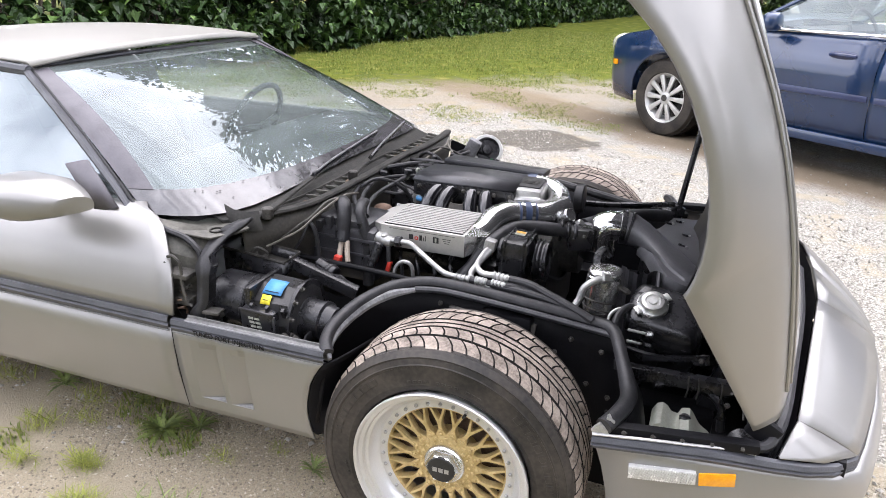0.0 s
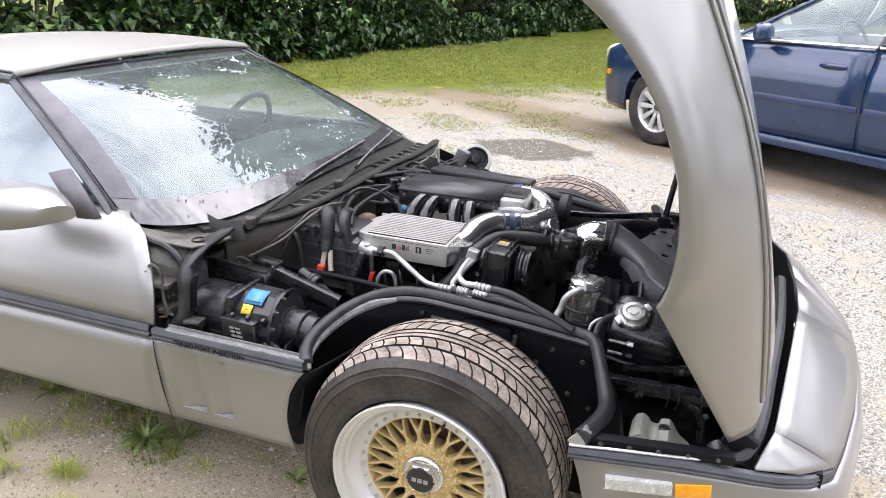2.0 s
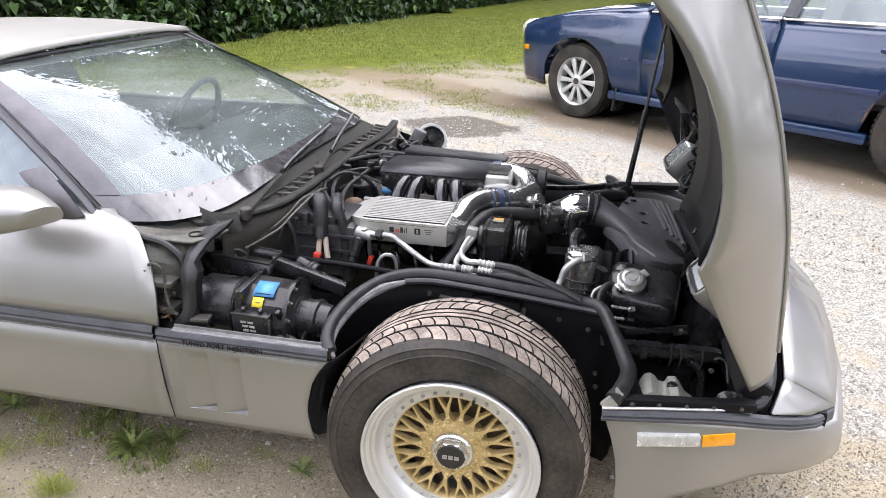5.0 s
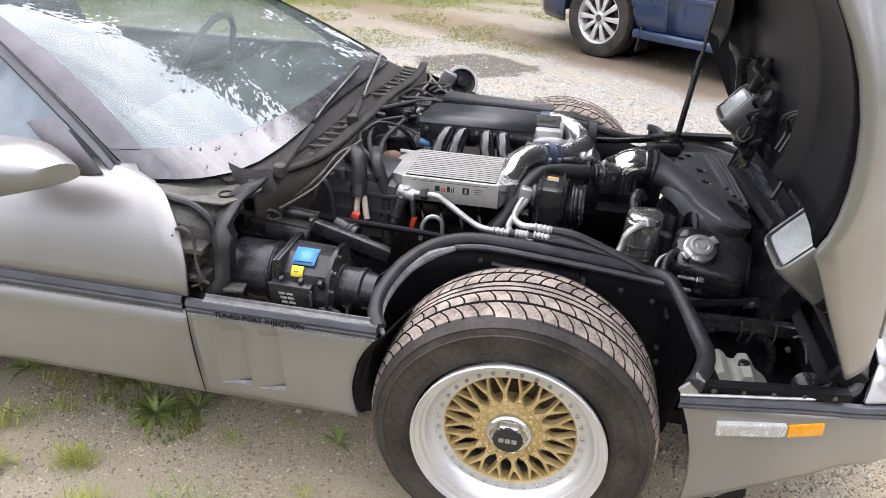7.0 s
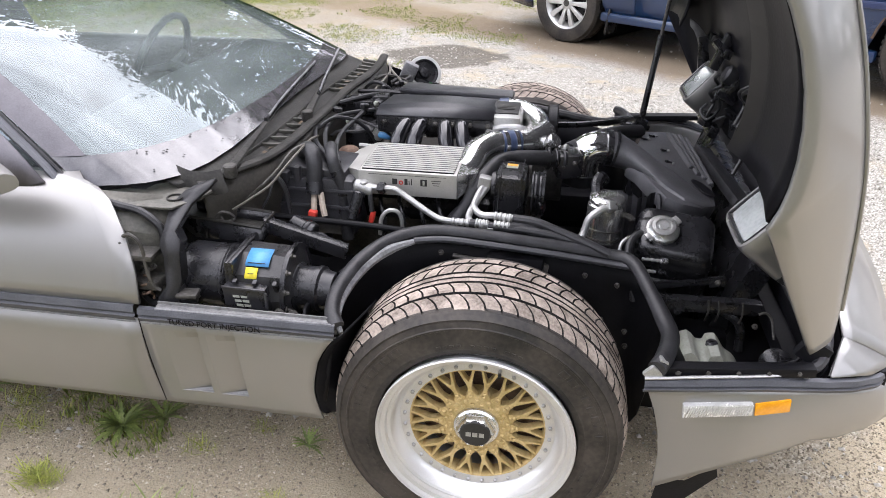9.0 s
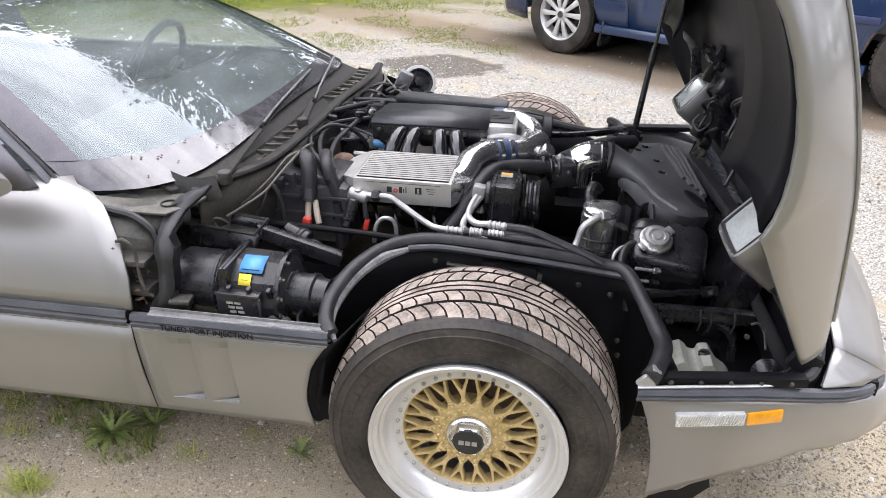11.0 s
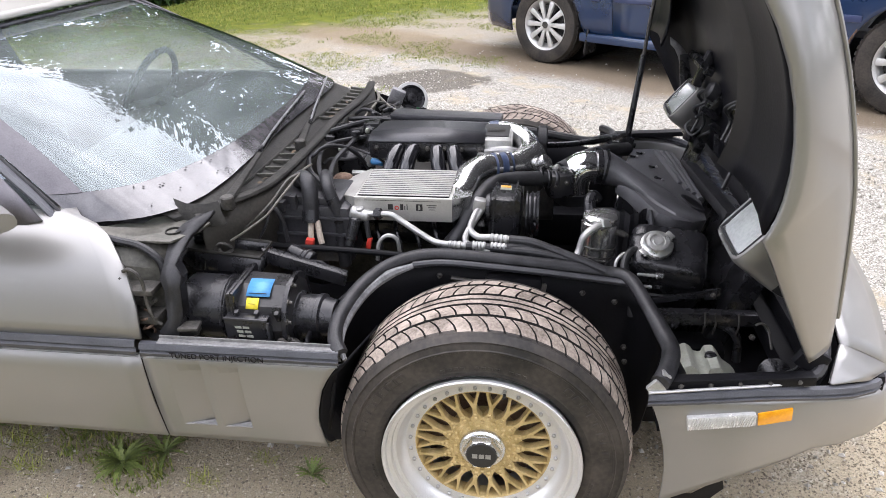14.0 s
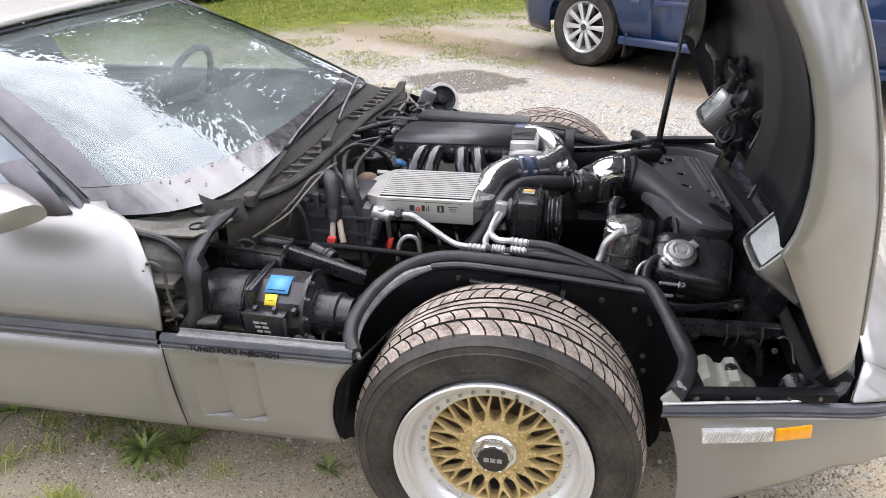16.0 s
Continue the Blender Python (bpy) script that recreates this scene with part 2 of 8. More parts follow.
def part(name, bm, material, parent=None, label="", sharp=0.6):
    """Links a bmesh as one mesh object under a thing or a part."""
    me = dressed(bpy.data.meshes.new(name), bm, sharp)
    for m in material if isinstance(material, (list, tuple)) else [material]:
        me.materials.append(m)
    ob = new(name, me)
    if parent is not None:
        ob.parent = parent
    return tagged(ob, label)


def solid(ob, thick, offset=-1.0, inner=0):
    s = ob.modifiers.new("thickness", "SOLIDIFY")
    s.thickness, s.offset, s.material_offset, s.material_offset_rim = thick, offset, inner, 0
    return ob


def box(size, at=(0, 0, 0), turn=(0, 0, 0), bevel=0.0, bm=None, seg=2):
    b = bmesh.new()
    bmesh.ops.create_cube(b, size=1.0, matrix=Matrix.Diagonal((*size, 1)))
    if bevel:
        bmesh.ops.bevel(b, geom=b.edges[:], offset=bevel, segments=seg, profile=0.6, affect="EDGES", clamp_overlap=True)
    bmesh.ops.transform(b, matrix=pose(*at, *turn), verts=b.verts)
    return joined(bm, b)


def joined(bm, b):
    if bm is None:
        return b
    me = bpy.data.meshes.new("tmp")
    b.to_mesh(me)
    b.free()
    bm.from_mesh(me)
    bpy.data.meshes.remove(me)
    return bm


def smooth_path(pts, steps=6):
    """A Catmull-Rom curve through the points."""
    p = [Vector(q) for q in pts]
    p = [2 * p[0] - p[1], *p, 2 * p[-1] - p[-2]]
    out = []
    for a, b, c, d in zip(p, p[1:], p[2:], p[3:]):
        for i in range(steps):
            t = i / steps
            out.append(0.5 * (2 * b + (c - a) * t + (2 * a - 5 * b + 4 * c - d) * t * t + (3 * b - a - 3 * c + d) * t ** 3))
    return [*out, p[-2]]


def tube(pts, r, seg=10, steps=6, bm=None, curved=True, flat=1.0):
    """A hose, pipe or wire along points; r: one radius, or one at each point."""
    bm = bm or bmesh.new()
    path = smooth_path(pts, steps) if curved else [Vector(q) for q in pts]
    n = len(path)
    if isinstance(r, (int, float)):
        radii = [r] * n
    else:
        radii = [float(q) for q in np.interp(np.linspace(0, len(r) - 1, n), range(len(r)), r)]
    up = Vector((0.13, 0.21, 0.97))
    rings = []
    for i, p in enumerate(path):
        way = (path[min(i + 1, n - 1)] - path[max(i - 1, 0)]).normalized()
        side = way.cross(up)
        if side.length < 0.05:
            side = way.cross(Vector((0, 1, 0)))
        side.normalize()
        top = side.cross(way).normalized()
        up = top
        rings.append([bm.verts.new(p + radii[i] * (math.cos(a) * side + math.sin(a) * top * flat)) for a in (2 * math.pi * k / seg for k in range(seg))])
    for a, b in zip(rings, rings[1:]):
        for k in range(seg):
            bm.faces.new((a[k], a[(k + 1) % seg], b[(k + 1) % seg], b[k]))
    bm.faces.new(rings[0])
    bm.faces.new(rings[-1][::-1])
    return bm


def lathe(profile, seg=32, m=None, bm=None, closed=False):
    """A turned shape about the local z axis from (radius, height) pairs, placed by m."""
    bm = bm or bmesh.new()
    m = m or Matrix()
    rings = []
    for r, h in profile:
        if r < 1e-5:
            rings.append([bm.verts.new(m @ Vector((0, 0, h)))])
        else:
            rings.append([bm.verts.new(m @ Vector((r * math.cos(2 * math.pi * k / seg), r * math.sin(2 * math.pi * k / seg), h))) for k in range(seg)])
    for a, b in zip(rings, rings[1:] + rings[:1] if closed else rings[1:]):
        for k in range(seg):
            q = (k + 1) % seg
            if len(a) == 1 and len(b) == 1:
                continue
            if len(a) == 1:
                bm.faces.new((a[0], b[q], b[k]))
            elif len(b) == 1:
                bm.faces.new((a[k], a[q], b[0]))
            else:
                bm.faces.new((a[k], a[q], b[q], b[k]))
    if not closed:
        for ring in (rings[0], rings[-1]):
            if len(ring) > 1:
                bm.faces.new(ring)
    return bm


def can(p, q, r, seg=24, bevel=0.003, bm=None):
    """A turned cylinder from p to q with broken edges."""
    p, q = Vector(p), Vector(q)
    h = (q - p).length
    m = Matrix.Translation(p) @ (q - p).to_track_quat("Z", "Y").to_matrix().to_4x4()
    c = min(bevel, h * 0.3, r * 0.5)
    return lathe([(r - c, 0), (r, c), (r, h - c), (r - c, h)], seg, m, bm)


def skin(rows, bm=None, loop=False):
    """A sheet through rows of points."""
    bm = bm or bmesh.new()
    grid = [[bm.verts.new(p) for p in row] for row in rows]
    for a, b in zip(grid, grid[1:]):
        for k in range(len(a) - (0 if loop else 1)):
            q = (k + 1) % len(a)
            bm.faces.new((a[k], a[q], b[q], b[k]))
    return bm


def slab(outline, m, thick, bevel=0.0, bm=None):
    """A plate with a drawn outline (x, y), its thickness along the local z, placed by m."""
    b = bmesh.new()
    f = b.faces.new([b.verts.new((x, y, 0)) for x, y in outline])
    up = bmesh.ops.extrude_face_region(b, geom=[f])["geom"]
    bmesh.ops.translate(b, vec=(0, 0, thick), verts=[v for v in up if isinstance(v, bmesh.types.BMVert)])
    if bevel:
        bmesh.ops.bevel(b, geom=b.edges[:], offset=bevel, segments=2, profile=0.6, affect="EDGES", clamp_overlap=True)
    bmesh.ops.transform(b, matrix=m, verts=b.verts)
    return joined(bm, b)


def bulge(at, size, turn, power=0.6, n=20, rings=12):
    """A rounded box shell."""
    rows = []
    for i in range(rings + 1):
        a = -math.pi / 2 + math.pi * i / rings
        ring = []
        for j in range(n):
            b = 2 * math.pi * j / n
            c, s, d = math.cos(a) * math.cos(b), math.cos(a) * math.sin(b), math.sin(a)
            ring.append(Vector([math.copysign(abs(q) ** power, q) * h for q, h in zip((c, s, d), size)]))
        rows.append(ring)
    bm = skin(rows, None, True)
    bmesh.ops.remove_doubles(bm, verts=bm.verts, dist=1e-5)
    bmesh.ops.transform(bm, matrix=pose(*at, *turn), verts=bm.verts)
    return bm


def piece(name, me, parent, m):
    """One more object on a mesh that alike pieces share."""
    ob = new(name, me)
    ob.parent = parent
    ob.matrix_basis = m
    return ob


def mesh_of(name, bm, material, sharp=0.6):
    me = dressed(bpy.data.meshes.new(name), bm, sharp)
    me.materials.append(material)
    return me


def lettering(name, text, size, m, material, parent, depth=0.0006):
    """Printed or raised words in the built-in font."""
    c = bpy.data.curves.new(name, "FONT")
    c.body, c.size, c.align_x, c.align_y, c.extrude = text, size, "CENTER", "CENTER", depth
    tmp = bpy.data.objects.new("tmp", c)
    me = bpy.data.meshes.new_from_object(tmp)
    bpy.data.objects.remove(tmp)
    me.materials.clear()
    me.materials.append(material)
    ob = new(name, me)
    ob.parent, ob.matrix_basis = parent, m
    return ob


def facing(at, right, up):
    """A pose whose x runs along right, y along up and z towards the viewer."""
    r = Vector(right).normalized()
    z = r.cross(Vector(up)).normalized()
    u = z.cross(r)
    return Matrix.Translation(at) @ Matrix((r, u, z)).transposed().to_4x4()


def lerp_table(table, x):
    return float(np.interp(x, [a for a, _ in table], [b for _, b in table]))


# ---- ground ----
def ease(a, b, x):
    t = min(1.0, max(0.0, (x - a) / (b - a)))
    return t * t * (3 - 2 * t)


def ground_z(x, y):
    """Level under the near car, and a hand's width higher beyond it."""
    return 0.15 * ease(1.0, 2.5, y + 0.25 * x) + 0.012 * noise.noise(Vector((x * 0.7, y * 0.7, 0))) * ease(1.4, 2.2, abs(y) + 0.2)


def ground_material():
    m = bpy.data.materials.new("gravel_and_turf")
    m.use_nodes = True
    n, l = m.node_tree.nodes, m.node_tree.links
    b = n["Principled BSDF"]
    b.inputs["Roughness"].default_value = 0.95
    b.inputs["Specular IOR Level"].default_value = 0.15
    geo = n.new("ShaderNodeNewGeometry")

    def tex(kind, scale, detail=4.0):
        t = n.new(kind)
        t.inputs["Scale"].default_value = scale
        if kind == "ShaderNodeTexNoise":
            t.inputs["Detail"].default_value = detail
        l.new(geo.outputs["Position"], t.inputs["Vector"])
        return t

    def ramp(src, stops):
        r = n.new("ShaderNodeValToRGB")
        while len(r.color_ramp.elements) < len(stops):
            r.color_ramp.elements.new(0.5)
        for e, (p, c) in zip(r.color_ramp.elements, stops):
            e.position, e.color = p, (*c, 1)
        l.new(src, r.inputs["Fac"])
        return r.outputs["Color"]

    def mix(f, a, c):
        x = n.new("ShaderNodeMix")
        x.data_type = "RGBA"
        l.new(f, x.inputs["Factor"])
        l.new(a, x.inputs["A"])
        l.new(c, x.inputs["B"])
        return x.outputs["Result"]

    def math_(op, a, c):
        x = n.new("ShaderNodeMath")
        x.operation, x.use_clamp = op, False
        for i, v in enumerate((a, c)):
            if isinstance(v, (int, float)):
                x.inputs[i].default_value = v
            else:
                l.new(v, x.inputs[i])
        return x.outputs[0]

    stones, grit = tex("ShaderNodeTexVoronoi", 165.0), tex("ShaderNodeTexNoise", 260.0)
    large, mid = tex("ShaderNodeTexNoise", 0.9, 6.0), tex("ShaderNodeTexNoise", 5.0, 6.0)
    gravel = ramp(stones.outputs["Color"], [(0.0, (0.10, 0.092, 0.078)), (0.5, (0.29, 0.277, 0.24)), (1.0, (0.60, 0.58, 0.535))])
    sand = ramp(grit.outputs["Fac"], [(0.3, (0.29, 0.243, 0.170)), (0.7, (0.46, 0.395, 0.282))])
    at = n.new("ShaderNodeSeparateXYZ")
    l.new(geo.outputs["Position"], at.inputs[0])
    # finer sandy dirt towards the near side of the yard
    sandy = math_("ADD", mid.outputs["Fac"], math_("MULTIPLY", math_("MINIMUM", math_("MAXIMUM", math_("ADD", at.outputs["Y"], 0.2), -0.6), 0.4), -0.40))
    base = mix(ramp(sandy, [(0.36, (0, 0, 0)), (0.56, (0.88, 0.88, 0.88))]), gravel, sand)
    turf = ramp(mid.outputs["Fac"], [(0.3, (0.072, 0.096, 0.012)), (0.6, (0.132, 0.152, 0.021)), (0.75, (0.25, 0.225, 0.07))])
    # the lawn lies beyond a ragged line in front of the hedge
    line = math_("ADD", math_("MULTIPLY", at.outputs["Y"], 0.86), math_("MULTIPLY", at.outputs["X"], -0.62))
    ragged = math_("ADD", line, math_("MULTIPLY", math_("ADD", large.outputs["Fac"], mid.outputs["Fac"]), 1.9))
    lawn = ramp(math_("MULTIPLY", math_("ADD", ragged, -7.8), 0.5), [(0.15, (0, 0, 0)), (0.75, (1, 1, 1))])
    # rough grass again on the near side of the yard
    verge = ramp(math_("ADD", math_("MULTIPLY", at.outputs["Y"], -0.5), math_("MULTIPLY", mid.outputs["Fac"], 0.5)), [(0.88, (0, 0, 0)), (1.2, (1, 1, 1))])
    shade = ramp(mid.outputs["Fac"], [(0.3, (0.07, 0.075, 0.030)), (0.5, (0.14, 0.13, 0.062)), (0.7, (0.22, 0.185, 0.115))])
    base = mix(math_("MULTIPLY", verge, 1.0), base, shade)
    # a damp oil-dark patch, and worn brown wheel tracks darkened for the saloon's shade
    dx, dy = math_("ADD", at.outputs["X"], 0.78), math_("ADD", at.outputs["Y"], -3.5)
    far = math_("SQRT", math_("ADD", math_("MULTIPLY", math_("MULTIPLY", dx, dx), 2.2), math_("MULTIPLY", math_("MULTIPLY", dy, dy), 3.2)), 0)
    damp = ramp(math_("ADD", far, math_("MULTIPLY", mid.outputs["Fac"], 0.55)), [(0.90, (0.85, 0.85, 0.85)), (1.25, (0, 0, 0))])
    dark = ramp(stones.outputs["Color"], [(0.0, (0.05, 0.043, 0.034)), (1.0, (0.15, 0.135, 0.112))])
    base = mix(damp, base, dark)
    # band along the saloon: brown earth with the car's shade painted in
    track = math_("ABSOLUTE", math_("ADD", math_("ADD", math_("MULTIPLY", at.outputs["Y"], 0.807), math_("MULTIPLY", at.outputs["X"], 0.59)), -3.45), 0)
    worn = ramp(math_("ADD", track, math_("MULTIPLY", large.outputs["Fac"], 0.9)), [(0.70, (0.95, 0.95, 0.95)), (1.45, (0, 0, 0))])
    earth = ramp(grit.outputs["Fac"], [(0.3, (0.12, 0.09, 0.06)), (0.7, (0.23, 0.185, 0.132))])
    base = mix(worn, base, earth)
    # bare sandy earth where the lawn gives out
    fringe = ramp(math_("MULTIPLY", math_("ADD", ragged, -5.9), 0.5), [(0.1, (0, 0, 0)), (0.7, (0.55, 0.55, 0.55))])
    loam = ramp(grit.outputs["Fac"], [(0.3, (0.18, 0.14, 0.088)), (0.7, (0.34, 0.285, 0.198))])
    base = mix(fringe, base, loam)
    base = mix(lawn, base, turf)
    l.new(base, b.inputs["Base Color"])
    bump = n.new("ShaderNodeBump")
    bump.inputs["Strength"].default_value, bump.inputs["Distance"].default_value = 0.55, 0.006
    knobs = math_("MULTIPLY", stones.outputs["Distance"], -0.5)
    l.new(math_("ADD", math_("ADD", grit.outputs["Fac"], knobs), math_("MULTIPLY", mid.outputs["Fac"], 2.0)), bump.inputs["Height"])
    l.new(bump.outputs["Normal"], b.inputs["Normal"])
    return m


def build_ground():
    steps = [-900, -200, -60, -25, -12] + [-8 + 0.4 * i for i in range(66)] + [22, 30, 50, 120, 300, 900]
    rows = [[(x, y, ground_z(x, y)) for x in steps] for y in steps]
    ob = part("ground", skin(rows), ground_material(), None, "", 3.0)
    tagged(ob, "pale gravel yard with worn earth and patchy lawn", "ground", kind="structure")


build_ground()


def scatter(name, count, place, shape, material, label, category, seed):
    """One object of many small lumps or blades: shape gives vertices and faces for one of them."""
    rng = np.random.default_rng(seed)
    verts, faces = [], []
    for _ in range(count):
        spot = place(rng)
        if spot is None:
            continue
        v, f = shape(rng)
        k = len(verts)
        verts += [(p[0] + spot[0], p[1] + spot[1], p[2] + spot[2]) for p in v]
        faces += [tuple(i + k for i in q) for q in f]
    me = bpy.data.meshes.new(name)
    me.from_pydata(verts, [], faces)
    me.materials.append(material)
    return tagged(new(name, me), label, category, kind="stuff")


def island_material(name, stops, rough=0.9, bump=0.0):
    """Each loose lump or leaf of a mesh takes its own tone."""
    m = bpy.data.materials.new(name)
    m.use_nodes = True
    n, l = m.node_tree.nodes, m.node_tree.links
    geo, r = n.new("ShaderNodeNewGeometry"), n.new("ShaderNodeValToRGB")
    while len(r.color_ramp.elements) < len(stops):
        r.color_ramp.elements.new(0.5)
    for e, (p, c) in zip(r.color_ramp.elements, stops):
        e.position, e.color = p, (*c, 1)
    l.new(geo.outputs["Random Per Island"], r.inputs["Fac"])
    b = n["Principled BSDF"]
    l.new(r.outputs["Color"], b.inputs["Base Color"])
    b.inputs["Roughness"].default_value = rough
    return m


STONE = island_material("limestone_chips", [(0.0, (0.23, 0.215, 0.185)), (0.4, (0.34, 0.322, 0.28)), (0.85, (0.46, 0.44, 0.395)), (1.0, (0.57, 0.55, 0.505))])
FINES = island_material("sandy_grit", [(0.0, (0.15, 0.13, 0.10)), (0.3, (0.24, 0.205, 0.155)), (0.8, (0.38, 0.328, 0.24)), (1.0, (0.58, 0.53, 0.43))])
BLADE = island_material("grass_blades", [(0.0, (0.10, 0.145, 0.02)), (0.6, (0.20, 0.245, 0.04)), (1.0, (0.36, 0.335, 0.11))], 0.7)
LEAF = island_material("leaves", [(0.0, (0.008, 0.022, 0.004)), (0.5, (0.022, 0.056, 0.009)), (0.85, (0.050, 0.112, 0.02)), (1.0, (0.13, 0.22, 0.045))], 0.5)
TUFT = surf("tuft_yellow_green", (0.20, 0.235, 0.035), (0.37, 0.385, 0.085), 0.6, 0.0, 30.0, vary=0.35)
WEED = surf("weed_green", (0.135, 0.189, 0.047), (0.297, 0.358, 0.108), 0.55, 0.0, 30.0, vary=0.35)


def chip(rng):
    r = 0.003 + 0.009 * rng.random() ** 3
    s = rng.uniform(0.6, 1.3, 3) * r
    a = rng.uniform(0, 6.28)
    c, d = math.cos(a), math.sin(a)
    pts = [(1, 0, 0.1), (0, 1, 0), (-1, 0.1, 0), (0.1, -1, 0.1), (0, 0.1, 0.8), (0.1, 0, -0.6)]
    v = [((x * c - y * d) * s[0], (x * d + y * c) * s[1], z * s[2]) for x, y, z in pts]
    return v, [(0, 1, 4), (1, 2, 4), (2, 3, 4), (3, 0, 4), (1, 0, 5), (2, 1, 5), (3, 2, 5), (0, 3, 5)]


def grit(rng):
    r = 0.0022 + 0.0046 * rng.random() ** 3
    a = rng.uniform(0, 6.28, 3)
    pts = [(r * rng.uniform(0.7, 1.3) * math.cos(q + 2.1 * i), r * rng.uniform(0.7, 1.3) * math.sin(q + 2.1 * i), 0) for i, q in enumerate((a[0], a[0] + 0.2, a[0] + 0.1))]
    return [*pts, (0, 0, r * rng.uniform(0.5, 1.0))], [(0, 1, 3), (1, 2, 3), (2, 0, 3)]


def grit_place(rng):
    x, y = rng.uniform(-2.3, 1.3), rng.uniform(-1.45, -0.05)
    if noise.noise(Vector((x * 2.2, y * 2.2, 5))) + 0.6 * ease(-0.95, -0.55, y) < 0.18 + 0.5 * (rng.random() - 0.5):
        return None
    return x, y, ground_z(x, y)


def lawn_line(x, y):
    return 0.86 * y - 0.62 * x


def chip_place(rng):
    x, y = rng.uniform(-2.6, 4.5), rng.uniform(-1.5, 5.5)
    if lawn_line(x, y) > 5.0 or (abs(0.807 * y + 0.59 * x - 3.45) < 0.85 and rng.random() < 0.96) or ((x + 0.78) ** 2 * 2.2 + (y - 3.5) ** 2 * 3.2 < 0.9 and rng.random() < 0.5) or (y < -0.3 and (rng.random() < 0.1 or noise.noise(Vector((x * 2, y * 2, 3))) > 0.1 or rng.random() < 0.2 + 0.7 * ease(-0.55, -0.8, y))):
        return None
    return x, y, ground_z(x, y) + 0.002


scatter("gravel", 70000, chip_place, chip, STONE, "loose pale limestone chips on the yard", "gravel", 1)


scatter("grit", 95000, grit_place, grit, FINES, "fine pale grit over dirt beside the car", "gravel", 5)


def blade(rng):
    v, f = [], []
    for i in range(4):
        a, h, w = rng.uniform(0, 6.28), rng.uniform(0.015, 0.042), rng.uniform(0.003, 0.006)
        ox, oy = rng.uniform(-0.03, 0.03, 2)
        c, d = math.cos(a), math.sin(a)
        lean = rng.uniform(0.2, 0.8) * h
        k = len(v)
        v += [(ox - d * w, oy + c * w, -0.005), (ox + d * w, oy - c * w, -0.005), (ox + c * lean, oy + d * lean, h)]
        f.append((k, k + 1, k + 2))
    return v, f


def blade_place(rng):
    x, y = rng.uniform(-9, 2.5), rng.uniform(2.5, 15) 
    edge = lawn_line(x, y) + 1.9 * (noise.noise(Vector((x * 0.9, y * 0.9, 0))) + 0.6 * noise.noise(Vector((x * 4, y * 4, 1))))
    if edge < 6.6 or (edge < 8.0 and rng.random() > 0.4):
        return None
    return x, y, ground_z(x, y)


scatter("lawn_grass", 40000, blade_place, blade, BLADE, "short yellow-green lawn grass in front of the hedge", "grass", 2)


def sprig(rng):
    v, f = blade(rng)
    return [(0.6 * x, 0.6 * y, 0.42 * z) for x, y, z in v], f


def tuft_blade(rng):
    v, f = blade(rng)
    return [(0.7 * x, 0.7 * y, 0.65 * z) for x, y, z in v], f


def sprig_place(rng):
    x, y = rng.uniform(-2.6, -0.3), rng.uniform(-1.4, -0.1)
    if noise.noise(Vector((x * 2.6, y * 2.6, 7))) < 0.20 + 0.25 * ease(-1.2, -0.5, x):
        return None
    return x, y, ground_z(x, y)


scatter("sparse_grass", 9000, sprig_place, tuft_blade, BLADE, "sparse short grass tufts growing through gravel", "grass", 3)


def thin_place(rng):
    x, y = rng.uniform(-4.2, -0.2), rng.uniform(2.3, 7.0)
    if not 2.2 < lawn_line(x, y) < 7.4 or noise.noise(Vector((x * 1.5, y * 1.5, 4))) < 0.02 + 0.35 * rng.random() - 0.12 * ease(4.5, 6.5, lawn_line(x, y)):
        return None
    return x, y, ground_z(x, y)


scatter("thin_grass", 26000, thin_place, sprig, BLADE, "thin yellow-green grass over sandy earth beyond the car", "grass", 9)


# ---- weeds beside the car ----
def leaf_mesh(name, length, width, lobes, material):
    rows = []
    for i in range(13):
        t = i / 12
        w = width * math.sin(math.pi * min(1, 0.08 + 0.92 * t)) * (1.25 if i % 2 else 0.45) if lobes else width * math.sin(math.pi * min(1, 0.08 + 0.92 * t))
        z = length * (0.55 * t - 0.5 * t * t)
        rows.append([(length * t, -w, z + 0.2 * w), (length * t, 0, z), (length * t, w, z + 0.2 * w)])
    return mesh_of(name, skin(rows), material)


def build_weed(at, size, leaves, seed, label, slim=False):
    rng = random.Random(seed)
    tone = TUFT if slim and "dull" not in label else WEED
    w = thing("weed", label, "weed", (at[0], at[1], ground_z(*at)))
    crown = part("crown", lathe([(0.0, -0.004), (0.005, 0), (0.004, 0.004), (0.0, 0.006)], 8), tone, w)
    me = leaf_mesh("leaf", size, size * (0.022 if slim else 0.075), not slim, tone)
    for i in range(leaves):
        s = rng.uniform(0.55, 1.1)
        turn = 360 * i / leaves * (2.4 if slim else 1.0) + rng.uniform(-14, 14)
        ox, oy = (rng.gauss(0, 0.5) * size, rng.gauss(0, 0.28) * size) if slim else (0, 0)
        m = pose(ox, oy, 0.004, 0, -rng.uniform(8, 50) if slim else -rng.uniform(-4, 40), turn) @ Matrix.Diagonal((s, s, s, 1))
        piece("leaf", me, w, m)
    return w


